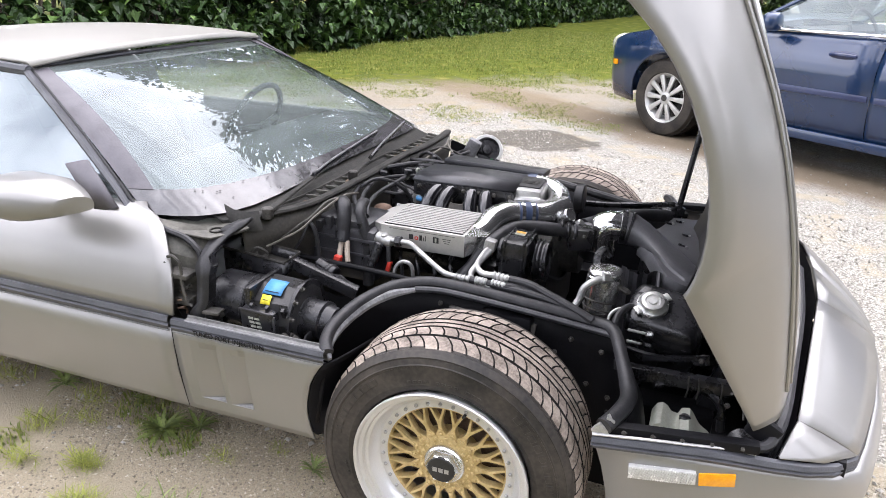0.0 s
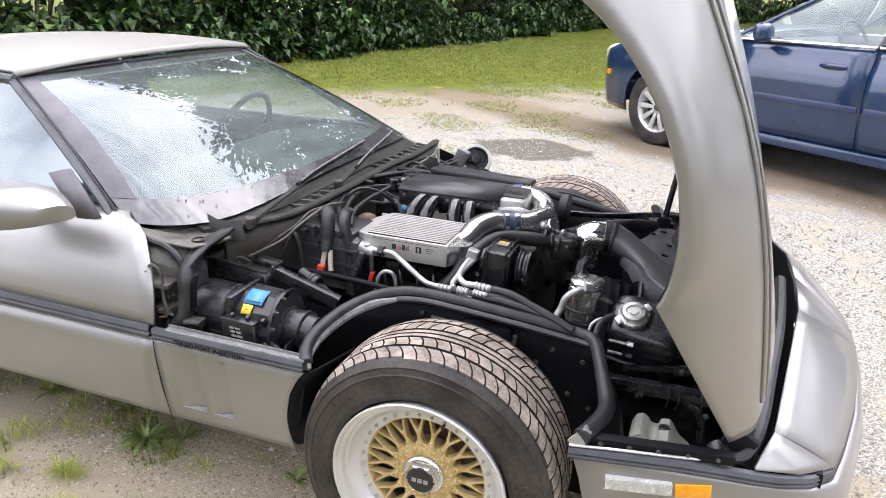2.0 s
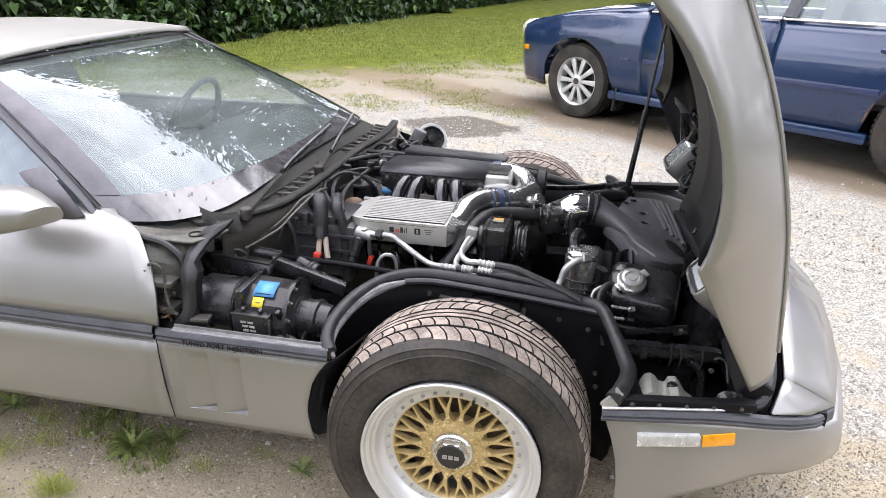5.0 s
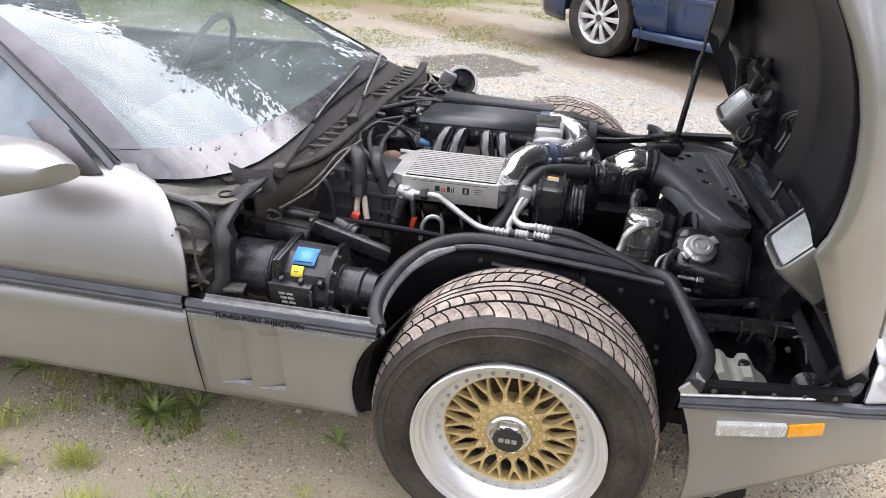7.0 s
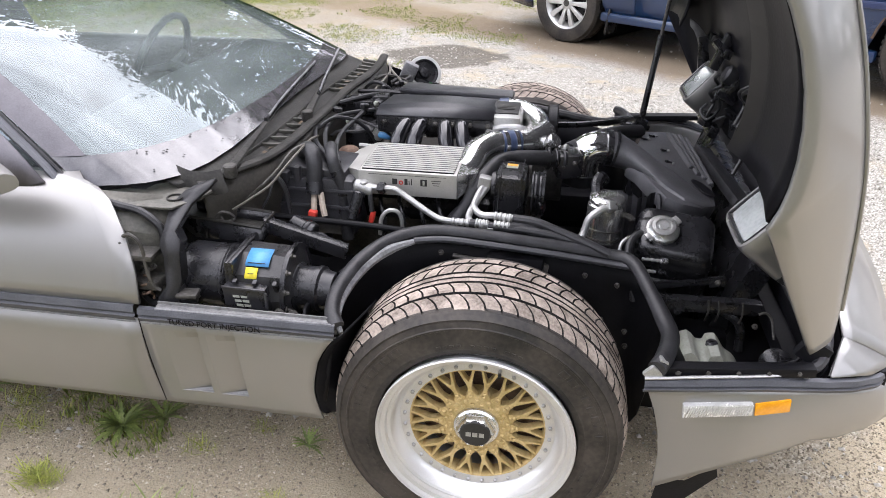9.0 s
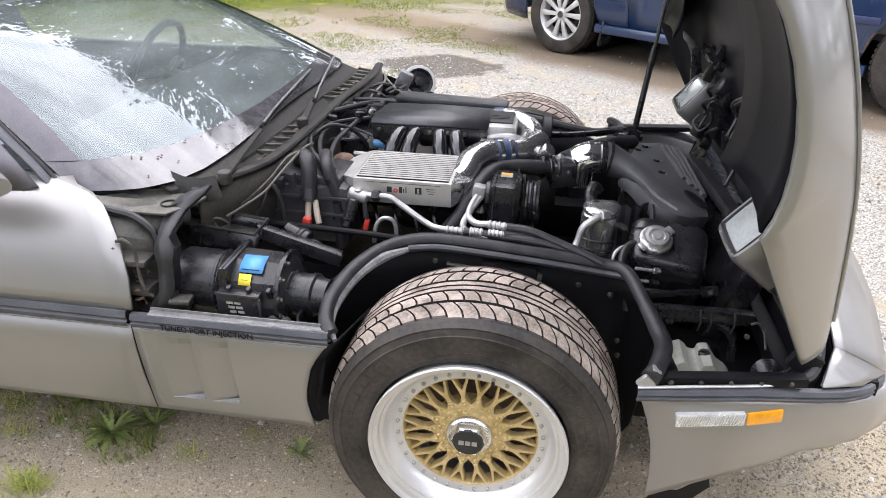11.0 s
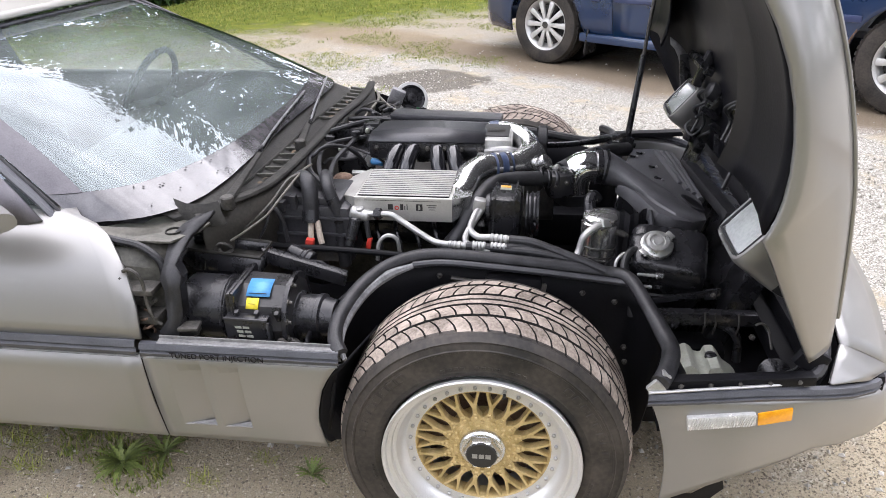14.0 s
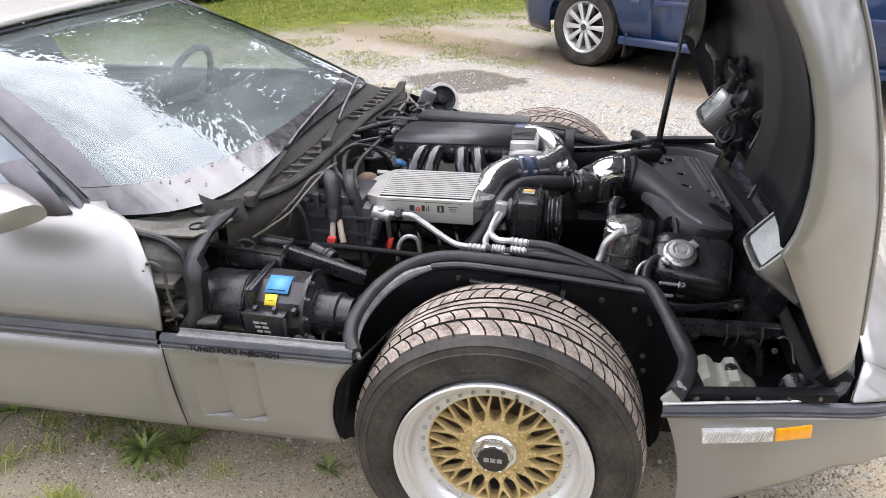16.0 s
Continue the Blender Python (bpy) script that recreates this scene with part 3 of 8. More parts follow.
build_weed((-1.04, -0.675), 0.092, 84, 4, "broad-leaved green dandelion weed growing in gravel beside the car")
build_weed((-0.94, -0.62), 0.085, 26, 5, "small broad-leaved green weed growing in gravel")
build_weed((-0.49, -0.66), 0.065, 16, 6, "small leafy green weed beside the front tyre")
build_weed((-1.15, -0.90), 0.055, 240, 7, "bright green tuft of grass in pale dirt", True)
build_weed((-1.02, -1.04), 0.06, 240, 8, "bright green tuft of grass in pale dirt", True)
build_weed((-0.82, -1.02), 0.10, 40, 9, "dull green grass tuft with long blades", True)
build_weed((-0.74, -0.98), 0.09, 34, 10, "dull green grass tuft with long blades", True)
build_weed((-0.78, -0.72), 0.05, 50, 11, "sparse yellowish grass tuft in gravel", True)
build_weed((-0.64, -0.62), 0.04, 40, 15, "sparse yellowish grass tuft in gravel", True)
build_weed((-1.30, -0.72), 0.06, 60, 12, "yellowish grass tuft in gravel beside the car", True)
build_weed((-1.22, -0.56), 0.06, 24, 16, "small broad-leaved green weed growing in gravel")
build_weed((-1.55, -0.58), 0.09, 26, 13, "leafy green weed at the edge of the gravel")
build_weed((-1.38, -0.62), 0.07, 70, 17, "yellowish grass tuft in gravel beside the car", True)
build_weed((-1.44, -0.80), 0.075, 90, 18, "yellowish grass tuft in gravel beside the car", True)
build_weed((-1.34, -0.96), 0.07, 80, 19, "sparse yellowish grass tuft in gravel", True)
build_weed((-1.52, -0.95), 0.075, 90, 20, "sparse yellowish grass tuft in gravel", True)
build_weed((-0.52, -0.86), 0.04, 40, 21, "sparse yellowish grass tuft in gravel", True)
build_weed((-0.60, -1.02), 0.06, 60, 22, "dull green grass tuft with long blades", True)
build_weed((-1.75, -0.62), 0.09, 60, 14, "long-bladed green grass tuft beside the car", True)


# ---- hedge and trees ----
def leaf_cloud(name, count, inside, size, seed, droop=0.5):
    """A crown of bent leaves, each of two faces either side of its midrib."""
    rng = np.random.default_rng(seed)
    verts, faces = [], []
    for _ in range(count):
        p = inside(rng)
        a, b, s = float(rng.uniform(0, 6.28)), float(rng.normal(-droop, 0.45)), float(size * rng.uniform(0.55, 1.35))
        ca, sa, cb, sb = math.cos(a), math.sin(a), math.cos(b), math.sin(b)
        f, r = Vector((ca * cb, sa * cb, sb)), Vector((-sa, ca, 0))
        u = f.cross(r) * (0.16 * s)
        p = Vector(p)
        k = len(verts)
        w = 0.36 * s
        verts += [p, p + f * 0.45 * s + r * w + u, p + f * 0.5 * s, p + f * 0.45 * s - r * w + u, p + f * s - u]
        faces += [(k, k + 1, k + 2), (k, k + 2, k + 3), (k + 1, k + 4, k + 2), (k + 2, k + 4, k + 3)]
    me = bpy.data.meshes.new(name)
    me.from_pydata([tuple(v) for v in verts], [], faces)
    me.materials.append(LEAF)
    return me


def build_bush(seed, height, reach, count, size):
    """Stems from one root and leaves in uneven clumps about them, thick towards the outside."""
    rng = random.Random(seed)
    b = thing("hedge_bush", "dense leafy green hedge bush with broad leaves", "bush", group="hedge along the lawn")
    bm = bmesh.new()
    clumps = []
    for i in range(26):
        a, t = rng.uniform(0, 6.28), rng.random()
        z = height * (0.06 + 0.94 * t)
        rr = reach * (0.55 + 0.5 * rng.random()) * (1.0 - 0.35 * t * t)
        tip = Vector((rr * math.cos(a), rr * math.sin(a), z))
        clumps.append((tip, reach * rng.uniform(0.24, 0.46)))
        if i % 2 == 0:
            tube([(0.1 * math.cos(a), 0.1 * math.sin(a), -0.05), tip * 0.5 + Vector((0, 0, 0.15)), tip], [0.03, 0.018, 0.006], 5, 3, bm)
    part("trunk", bm, BARK, b)
    for i in range(13):
        a = 0.483 * i + rng.uniform(-0.2, 0.2)
        clumps.append((Vector((reach * rng.uniform(0.75, 1.1) * math.cos(a), reach * rng.uniform(0.75, 1.1) * math.sin(a), rng.uniform(0.12, 0.5))), reach * rng.uniform(0.2, 0.36)))

    def inside(g):
        c, r = clumps[int(g.integers(len(clumps)))]
        d = g.normal(0, 1, 3)
        d = d / np.linalg.norm(d) * r * g.uniform(0.35, 1.05)
        return c.x + d[0], c.y + d[1], max(0.03, c.z + d[2])

    ob = new("foliage", leaf_cloud("foliage", count, inside, size, seed))
    ob.parent = b
    return b


bush_a, bush_b, bush_c = build_bush(21, 3.0, 1.15, 5600, 0.15), build_bush(22, 3.5, 1.2, 5600, 0.17), build_bush(23, 2.7, 1.1, 5600, 0.13)
spots = [(-7.9 + 0.17 * y + 0.0016 * y * y, y) for y in [3.2 + 1.32 * i for i in range(18)]] + [(0.2, 28.5), (2.8, 30.5), (5.6, 32.0)]
for i, (x, y) in enumerate(spots):
    src = (bush_a, bush_b, bush_c)[i % 3]
    m = pose(x - 0.25 * (i % 2), y, ground_z(x, y), 0, 0, 77 * i) 
    if i < 3:
        src.matrix_basis = m
    else:
        copy_thing(src, m)


def build_tree(seed, height, spread, count):
    rng = random.Random(seed)
    t = thing("tree", "tall leafy deciduous tree behind the hedge", "tree", group="trees behind the hedge")
    bm = tube([(0, 0, -0.2), (0.1, 0.05, height * 0.3), (-0.05, 0.12, height * 0.62), (0.1, 0, height * 0.93)], [0.26, 0.2, 0.12, 0.03], 9, 5)
    clumps = []
    for i in range(34):
        h = height * rng.uniform(0.28, 0.97)
        a = rng.uniform(0, 6.28)
        r = spread * rng.uniform(0.35, 1.0) * math.sin(math.pi * (0.12 + 0.8 * h / height))
        tip = Vector((r * math.cos(a), r * math.sin(a), h))
        clumps.append((tip, spread * rng.uniform(0.16, 0.32)))
        root = Vector((0, 0.05, h * 0.72))
        tube([root, (root + tip) / 2 + Vector((0, 0, 0.2)), tip], [0.07, 0.04, 0.012], 5, 3, bm)
    part("trunk", bm, BARK, t)

    def inside(g):
        c, r = clumps[int(g.integers(len(clumps)))]
        d = g.normal(0, 0.55, 3) * r
        return c.x + d[0], c.y + d[1], c.z + d[2] * 0.7

    ob = new("crown", leaf_cloud("crown", count, inside, 0.24, seed))
    ob.parent = t
    return t


tree_a, tree_b = build_tree(31, 10.5, 3.8, 10000), build_tree(32, 12.0, 4.2, 11000)
for i, (x, y, k) in enumerate([(-10.5, 10.5, 1.05), (-8.6, 15.5, 1.22), (-14.5, 7.0, 1.05), (-6.8, 21.5, 1.5), (-15.0, 15.0, 1.25), (-3.6, 29.5, 1.72), (1.6, 35.5, 2.05), (-11.0, 24.0, 1.5), (7.5, 38.0, 2.05), (-18.0, 4.0, 1.05)]):
    src = (tree_a, tree_b)[i % 2]
    m = pose(x, y, ground_z(x, y), 0, 0, 50 * i) @ Matrix.Diagonal((k, k, k, 1))
    if i < 2:
        src.matrix_basis = m
    else:
        copy_thing(src, m)


# unseen trees and bushes behind the viewer, added for the reflections in the car
for i in range(12):
    x, k = -27.0 + 5.2 * i, (0.92, 1.12, 1.0)[i % 3]
    copy_thing((tree_a, tree_b)[i % 2], pose(x, -29.0 - 1.6 * (i % 2), ground_z(x, -29.0), 0, 0, 65 * i) @ Matrix.Diagonal((k, k, k, 1)))
for i in range(15):
    x = -25.0 + 3.8 * i
    copy_thing((bush_a, bush_b, bush_c)[i % 3], pose(x, -26.0 - 0.6 * (i % 2), ground_z(x, -26.0), 0, 0, 81 * i) @ Matrix.Diagonal((1.5, 1.5, 1.1, 1)))


# more unseen trees and bushes, added round the far end of the yard for reflections
for i, (x, y, k) in enumerate([(14.5, 34.0, 1.5), (20.5, 28.5, 1.4), (25.0, 21.0, 1.3), (28.0, 12.5, 1.25), (29.0, 3.5, 1.2), (29.5, -6.0, 1.15), (29.0, -16.0, 1.15)]):
    copy_thing((tree_a, tree_b)[i % 2], pose(x, y, ground_z(x, y), 0, 0, 40 * i) @ Matrix.Diagonal((k, k, k, 1)))
for i in range(14):
    a = radians(58 - 7.5 * i)
    copy_thing((bush_a, bush_b, bush_c)[i % 3], pose(26.0 * math.cos(a), 26.0 * math.sin(a) + 2.0, 0.1, 0, 0, 67 * i) @ Matrix.Diagonal((1.5, 1.5, 1.0, 1)))


# ---- the sports car: body ----
car = thing("sports_car", "pewter-grey two-door sports car with its clamshell hood tilted open", "car")
SIDE = -0.897


ARCH = [(0.30, -0.356), (0.33, -0.361), (0.38, -0.366), (0.42, -0.361), (0.48, -0.346), (0.52, -0.326), (0.553, -0.302)]


def fender_panel():
    """The panel between front wheel and door, with two scooped gills."""
    cols = [-0.743, -0.72, -0.692, -0.668, -0.643, -0.612, -0.6105, -0.603, -0.595, -0.574, -0.552, -0.527, -0.5255, -0.518, -0.51, -0.47, -0.42, -0.36, -0.33, -0.31]
    rows = []
    for z in (0.553, 0.53, 0.51, 0.48, 0.45, 0.42, 0.39, 0.365, 0.352, 0.3475, 0.3465, 0.342, 0.33, 0.318, 0.30):
        row = []
        for x in cols:
            cut = lerp_table(ARCH, z)
            px = -0.51 + (x + 0.51) * (cut + 0.51) / 0.20 if x > -0.51 else x
            y = SIDE + 0.030 * max(0, (0.553 - z) / 0.24) ** 1.6
            if 0.347 < z < 0.535:
                for a, b in ((-0.692, -0.612), (-0.595, -0.527)):
                    if a <= x <= b:
                        y += 0.017 * (x - a) / (b - a) * ease(0.54, 0.50, z)
            row.append((px, y, z))
        rows.append(row)
    return skin(rows)


def strip(path, low, high, proud=0.012):
    """A body-side moulding with a groove along it, following (x, y) points and heights."""
    rows = []
    for x, y, z in path:
        h = high - low
        rows.append([(x, y + 0.004, z + low), (x, y - proud * 0.7, z + low + 0.003), (x, y - proud, z + low + 0.35 * h), (x, y - proud * 0.55, z + low + 0.45 * h),
                     (x, y - proud * 0.55, z + low + 0.55 * h), (x, y - proud, z + low + 0.62 * h), (x, y - proud * 0.6, z + high - 0.002), (x, y + 0.004, z + high)])
    return skin(rows)


front_fender = solid(part("front_fender", fender_panel(), PAINT, car, "", 0.12), 0.005, 0.0)
for a, b in ((-0.692, -0.612), (-0.595, -0.527)):
    ledge = bmesh.new()
    out = SIDE + 0.030 * ((0.553 - 0.347) / 0.24) ** 1.6
    for k, (low, high) in enumerate(((0.0, 0.0055), (0.0070, 0.0115))):
        skin([[(a + 0.004, out - 0.0005 + 0.001 * k, 0.3475), (b - 0.001, out - 0.0005 + 0.004 * k, 0.3475 + low)],
              [(a + 0.008, out + 0.0015, 0.348), (b - 0.001, out + 0.0035 + 0.004 * k, 0.3475 + high)]], ledge)
    part("gill_ledge", ledge, LEDGE, front_fender, "bright ledge at the foot of the gill")
# black strip over the joint paints the shade inside the gap
part("door_gap_shade", skin([[(x, SIDE - 0.0012 + 0.030 * max(0, (0.553 - z) / 0.24) ** 1.6, z) for x in (-0.7510, -0.7410)] for z in (0.553, 0.50, 0.46, 0.42, 0.38, 0.35, 0.32, 0.302)]), MATT, front_fender, "black strip painted as the shaded gap ahead of the door")
part("body_moulding", strip([(-0.74, SIDE, 0.55), (-0.5, SIDE, 0.552), (-0.298, SIDE, 0.553)], 0.0, 0.035), TRIM, car, "weathered dark grey rubber moulding")
# a thin pale bead paints the highlight along the moulding's foot
part("highlight_bead", tube([(-0.74, SIDE - 0.008, 0.549), (-0.5, SIDE - 0.008, 0.551), (-0.302, SIDE - 0.008, 0.552)], 0.0016, 6), LEDGE, car)
lettering("moulding_lettering", "TUNED PORT INJECTION", 0.0185, facing((-0.565, SIDE - 0.0128, 0.5615), (1, 0, 0.005), (0, 0, 1)), MATT, car)
part("fender_ledge", skin([[(x, SIDE - 0.004, 0.582), (x, SIDE + 0.002, 0.588), (x, SIDE + 0.004, 0.588), (x, SIDE + 0.010, 0.589), (x, SIDE + 0.011, 0.595), (x, SIDE + 0.014, 0.595), (x, SIDE + 0.016, 0.55)] for x in (-0.70, -0.55, -0.42, -0.30)]), LEDGE, car, "worn grey ledge under the hood edge")
part("ledge_bead", tube([(-0.70, SIDE - 0.003, 0.585), (-0.5, SIDE - 0.003, 0.586), (-0.298, SIDE - 0.003, 0.587)], 0.0026, 6), WORN, car)

# the door with its mirror and window
DOOR_EDGE = [(0.33, -0.747), (0.553, -0.747), (0.59, -0.735), (0.66, -0.740), (0.72, -0.756), (0.76, -0.785), (0.79, -0.818), (0.808, -0.857), (0.82, -0.93)]


def door_y(z):
    return lerp_table([(0.30, -0.8643), (0.335, -0.8715), (0.38, -0.8825), (0.42, -0.889), (0.46, -0.8935), (0.50, -0.8963), (0.55, -0.897), (0.592, -0.897), (0.62, -0.892), (0.66, -0.882), (0.70, -0.868), (0.735, -0.850), (0.765, -0.828), (0.79, -0.802), (0.806, -0.78), (0.815, -0.762), (0.82, -0.73)], z)


def door_skin(levels):
    rows = []
    for z in levels:
        edge = lerp_table(DOOR_EDGE, z)
        rows.append([(x, door_y(z) + 0.012 * ease(-1.5, -2.0, x), z) for x in (edge, edge - 0.05, edge - 0.2, edge - 0.45, -1.6, -1.85, -2.08)])
    return skin(rows)


door = part("door", door_skin((0.592, 0.62, 0.66, 0.70, 0.735, 0.765, 0.79, 0.806, 0.815, 0.819, 0.82)), PAINT, car)
solid(door, 0.008, 0.0)
solid(part("lower_door_panel", door_skin((0.30, 0.315, 0.34, 0.42, 0.50, 0.553)), PAINT, door), 0.006, 0.0)
part("door_moulding", strip([(-0.748, SIDE, 0.55), (-1.2, SIDE, 0.552), (-1.6, SIDE, 0.552), (-2.08, SIDE + 0.012, 0.55)], 0.0, 0.042), TRIM, door, "dark rubber moulding along the door")
# the same painted highlight carried on along the door
part("highlight_bead", tube([(-0.748, SIDE - 0.007, 0.549), (-1.3, SIDE - 0.007, 0.551), (-2.08, SIDE + 0.004, 0.549)], 0.0016, 6), LEDGE, door)


def mirror_shell():
    rows = []
    for i in range(11):
        t = i / 10
        x = -0.985 - 0.24 * t
        k = min(1.0, 0.30 + 1.9 * t) ** 0.7 * (1 - 0.25 * ease(0.8, 1.0, t))
        ring = []
        for j in range(18):
            a = 2 * math.pi * j / 18
            c, s = math.cos(a), math.sin(a)
            cy, cz = -0.925 - 0.01 * t, 0.856 + 0.012 * t
            ring.append((x + 0.03 * c, cy + 0.095 * k * math.copysign(abs(c) ** 0.7, c), cz + (0.056 if s > 0 else 0.044) * k * math.copysign(abs(s) ** 0.7, s)))
        rows.append(ring)
    bm = skin(rows, None, True)
    bm.verts.ensure_lookup_table()
    bm.faces.new(bm.verts[:18])
    bm.faces.new(bm.verts[-18:])
    return bm


mirror = part("wing_mirror", mirror_shell(), PAINT, door, "silver-grey wing mirror shell")
bm = skin([[(-1.14, -0.86, 0.835), (-1.16, -0.85, 0.832), (-1.19, -0.84, 0.83)], [(-1.12, -0.77, 0.822), (-1.15, -0.765, 0.822), (-1.21, -0.76, 0.822)]])
solid(part("mirror_foot", bm, PAINT, door), 0.016, 0.0)
bm = skin([[(-1.055, -0.790, 0.80), (-1.015, -0.788, 0.803), (-0.982, -0.784, 0.812)], [(-1.113, -0.775, 0.85), (-1.075, -0.770, 0.858), (-1.043, -0.764, 0.868)], [(-1.172, -0.758, 0.905), (-1.14, -0.752, 0.914), (-1.105, -0.745, 0.922)]])
solid(part("mirror_sail", bm, SAIL, door, "dull grey triangular sail behind the mirror"), 0.008, 0.0)

# windscreen, pillars and roof
TOP = [(0.57 * k / 4, -1.405 - 0.05 * (k / 4) ** 2) for k in range(-4, 5)]
BASE = [(0, -0.682), (0.3, -0.677), (0.475, -0.679), (0.58, -0.692), (0.66, -0.722), (0.71, -0.77), (0.74, -0.84), (0.752, -0.90), (0.757, -0.955)]
BOT = [(-y, x) for y, x in BASE[:0:-1]] + BASE


def screen_point(s, t):
    """s: -1 to 1 across, t: 0 at the base to 1 at the roof."""
    y0, y1 = s * 0.755, s * 0.575
    x0, x1 = lerp_table(BOT, y0), lerp_table(TOP, y1)
    z0, z1 = 0.795 + 0.016 * (1 - s * s), 1.122 + 0.014 * (1 - s * s)
    bow = math.sin(math.pi * t) * (0.012 + 0.042 * (1 - s * s))
    return Vector((x0 + (x1 - x0) * t, y0 + (y1 - y0) * t, z0 + (z1 - z0) * t + bow))


def screen_sheet(s0, s1, t0, t1, n=21, m=11, lift=0.0):
    rows = []
    for j in range(m):
        row = []
        for i in range(n):
            u = j / (m - 1)
            e0, e1 = (q(u) if callable(q) else q for q in (s0, s1))
            s = e0 + (e1 - e0) * i / (n - 1)
            a, b = (t(s) if callable(t) else t for t in (t0, t1))
            row.append(screen_point(s, a + (b - a) * u) + Vector((0, 0, lift)))
        rows.append(row)
    return skin(rows)


def border_top(s):
    """The printed border is deeper at the corners than in the middle."""
    return 0.060 + 0.095 * s * s


windscreen = part("windscreen", screen_sheet(-0.998, 0.998, border_top, 0.985, 81, 11), SCREEN, car, "tinted curved windscreen with a film of dust and painted haze", 3.0)
windscreen.visible_shadow = False
part("windscreen_border", screen_sheet(-0.998, 0.998, 0.0, border_top, 81, 6), FRIT, windscreen, "dusty black border along the glass base", 3.0)
for side in (-1, 1):
    part("side_border", screen_sheet(side * 0.998, lambda u: side * (0.974 - 0.062 * u), 0.147, 0.985, 6, 9, 0.0015), SAIL, windscreen, "faded dark border beside the pillar")
for side in (-1, 1):
    edge = [screen_point(side * 1.0, t / 8) + Vector((0, side * 0.016, -0.004 if t else -0.022)) for t in range(9)]
    edge.insert(0, edge[0] + Vector((0.035, side * 0.01, -0.06)))
    part("windscreen_pillar", tube([tuple(p) for p in edge], [0.010, 0.015, 0.018, 0.018, 0.017], 8, 2, flat=0.6), TRIM, car, "dark painted windscreen pillar")
    part("glass_seal", tube([tuple(screen_point(side * 1.0, t / 8) + Vector((0, side * 0.002, 0.004))) for t in range(9)], 0.0045, 6, 2), RUBBER, car, "black rubber glass seal")
speck = mesh_of("dirt_speck", bulge((0, 0, 0), (0.0030, 0.0024, 0.0010), (0, 0, 0), 0.9, 8, 4), BUGS)
dots = random.Random(41)
for k in range(26):
    s = dots.uniform(-0.93, -0.15)
    q = screen_point(s, border_top(s) * dots.uniform(0.15, 1.0))
    piece("dirt_speck", speck, windscreen, pose(q.x, q.y, q.z + 0.0045, 0, 22, dots.uniform(0, 180)) @ Matrix.Diagonal((dots.uniform(0.4, 1.1),) * 3 + (1,)))
part("header_trim", tube([tuple(screen_point(s / 5 * 0.97, 1.0) + Vector((-0.004, 0, 0.003))) for s in range(-5, 6)], 0.007, 8, 2), TRIM, car)


def roof_sheet():
    rows = []
    for x in (-1.44, -1.452, -1.50, -1.62, -1.78, -1.95, -2.12, -2.25):
        back = (x + 1.44) / -0.81
        row = []
        for i in range(17):
            s = -1 + i / 8
            lead = lerp_table(TOP, s * 0.575) - lerp_table(TOP, 0.575) 
            z = 1.128 + 0.030 * (1 - abs(s) ** 2.6) + 0.026 * math.sin(math.pi * min(1, 0.15 + back * 0.75)) - (0.012 if x > -1.445 else 0)
            row.append((x + lead * (1 - back), s * (0.585 + 0.015 * math.sin(math.pi * back)), z))
        rows.append(row)
    return skin(rows)


solid(part("roof_panel", roof_sheet(), ROOFPAINT, car, "removable grey roof panel"), 0.01, 0.0)
for side in (-1, 1):
    rail = [(-1.44, side * 0.595, 1.118), (-1.7, side * 0.61, 1.135), (-2.0, side * 0.615, 1.13), (-2.25, side * 0.60, 1.10)]
    part("roof_rail", tube(rail, 0.016, 8), TRIM, car)
    rows = []
    for t in range(7):
        u = t / 6
        x0, x1 = -0.975 - 1.095 * u, -1.45 - 0.65 * u
        rows.append([(x0 + (x1 - x0) * v / 5, side * (0.745 + (0.60 - 0.745) * v / 5 - 0.012 * math.sin(math.pi * v / 5)), 0.82 + 0.295 * v / 5 + 0.012 * math.sin(math.pi * u) * v / 5) for v in range(6)])
    pane = part("side_window", skin(rows), DOORGLASS if side < 0 else CLEARPANE, car, "tinted door window, closed", 3.0)
    pane.visible_shadow = False

# the far side, tail and rear of the body, mostly out of sight
far = [[(x, -door_y(z) * (1 if x > -2.1 else 0.99), z) for x in (lerp_table(DOOR_EDGE, z), -1.2, -1.7, -2.08)] for z in (0.30, 0.33, 0.45, 0.55, 0.62, 0.70, 0.765, 0.806, 0.82)]
solid(part("far_door", skin(far), PAINT, car), 0.02)
for side in (-1, 1):
    rows = []
    for z in (0.24, 0.33, 0.45, 0.55, 0.62, 0.70, 0.765, 0.806, 0.82):
        rows.append([(x, side * -door_y(max(0.3, z)) * lerp_table([(-3.45, 0.93), (-2.9, 1.0), (-2.08, 1.0)], x), z + 0.04 * ease(-2.1, -3.0, x)) for x in (-2.085, -2.4, -2.8, -3.1, -3.45)])
    solid(part("rear_quarter", skin(rows), PAINT, car), 0.02)
rows = []
for x, z, w in ((-2.25, 1.135, 0.60), (-2.6, 1.07, 0.62), (-2.95, 0.97, 0.68), (-3.12, 0.90, 0.72)):
    rows.append([(x, w * s / 4, z - 0.06 * (abs(s) / 4) ** 2) for s in range(-4, 5)])
hatch = part("rear_hatch_glass", skin(rows), HATCHGLASS, car, "", 3.0)
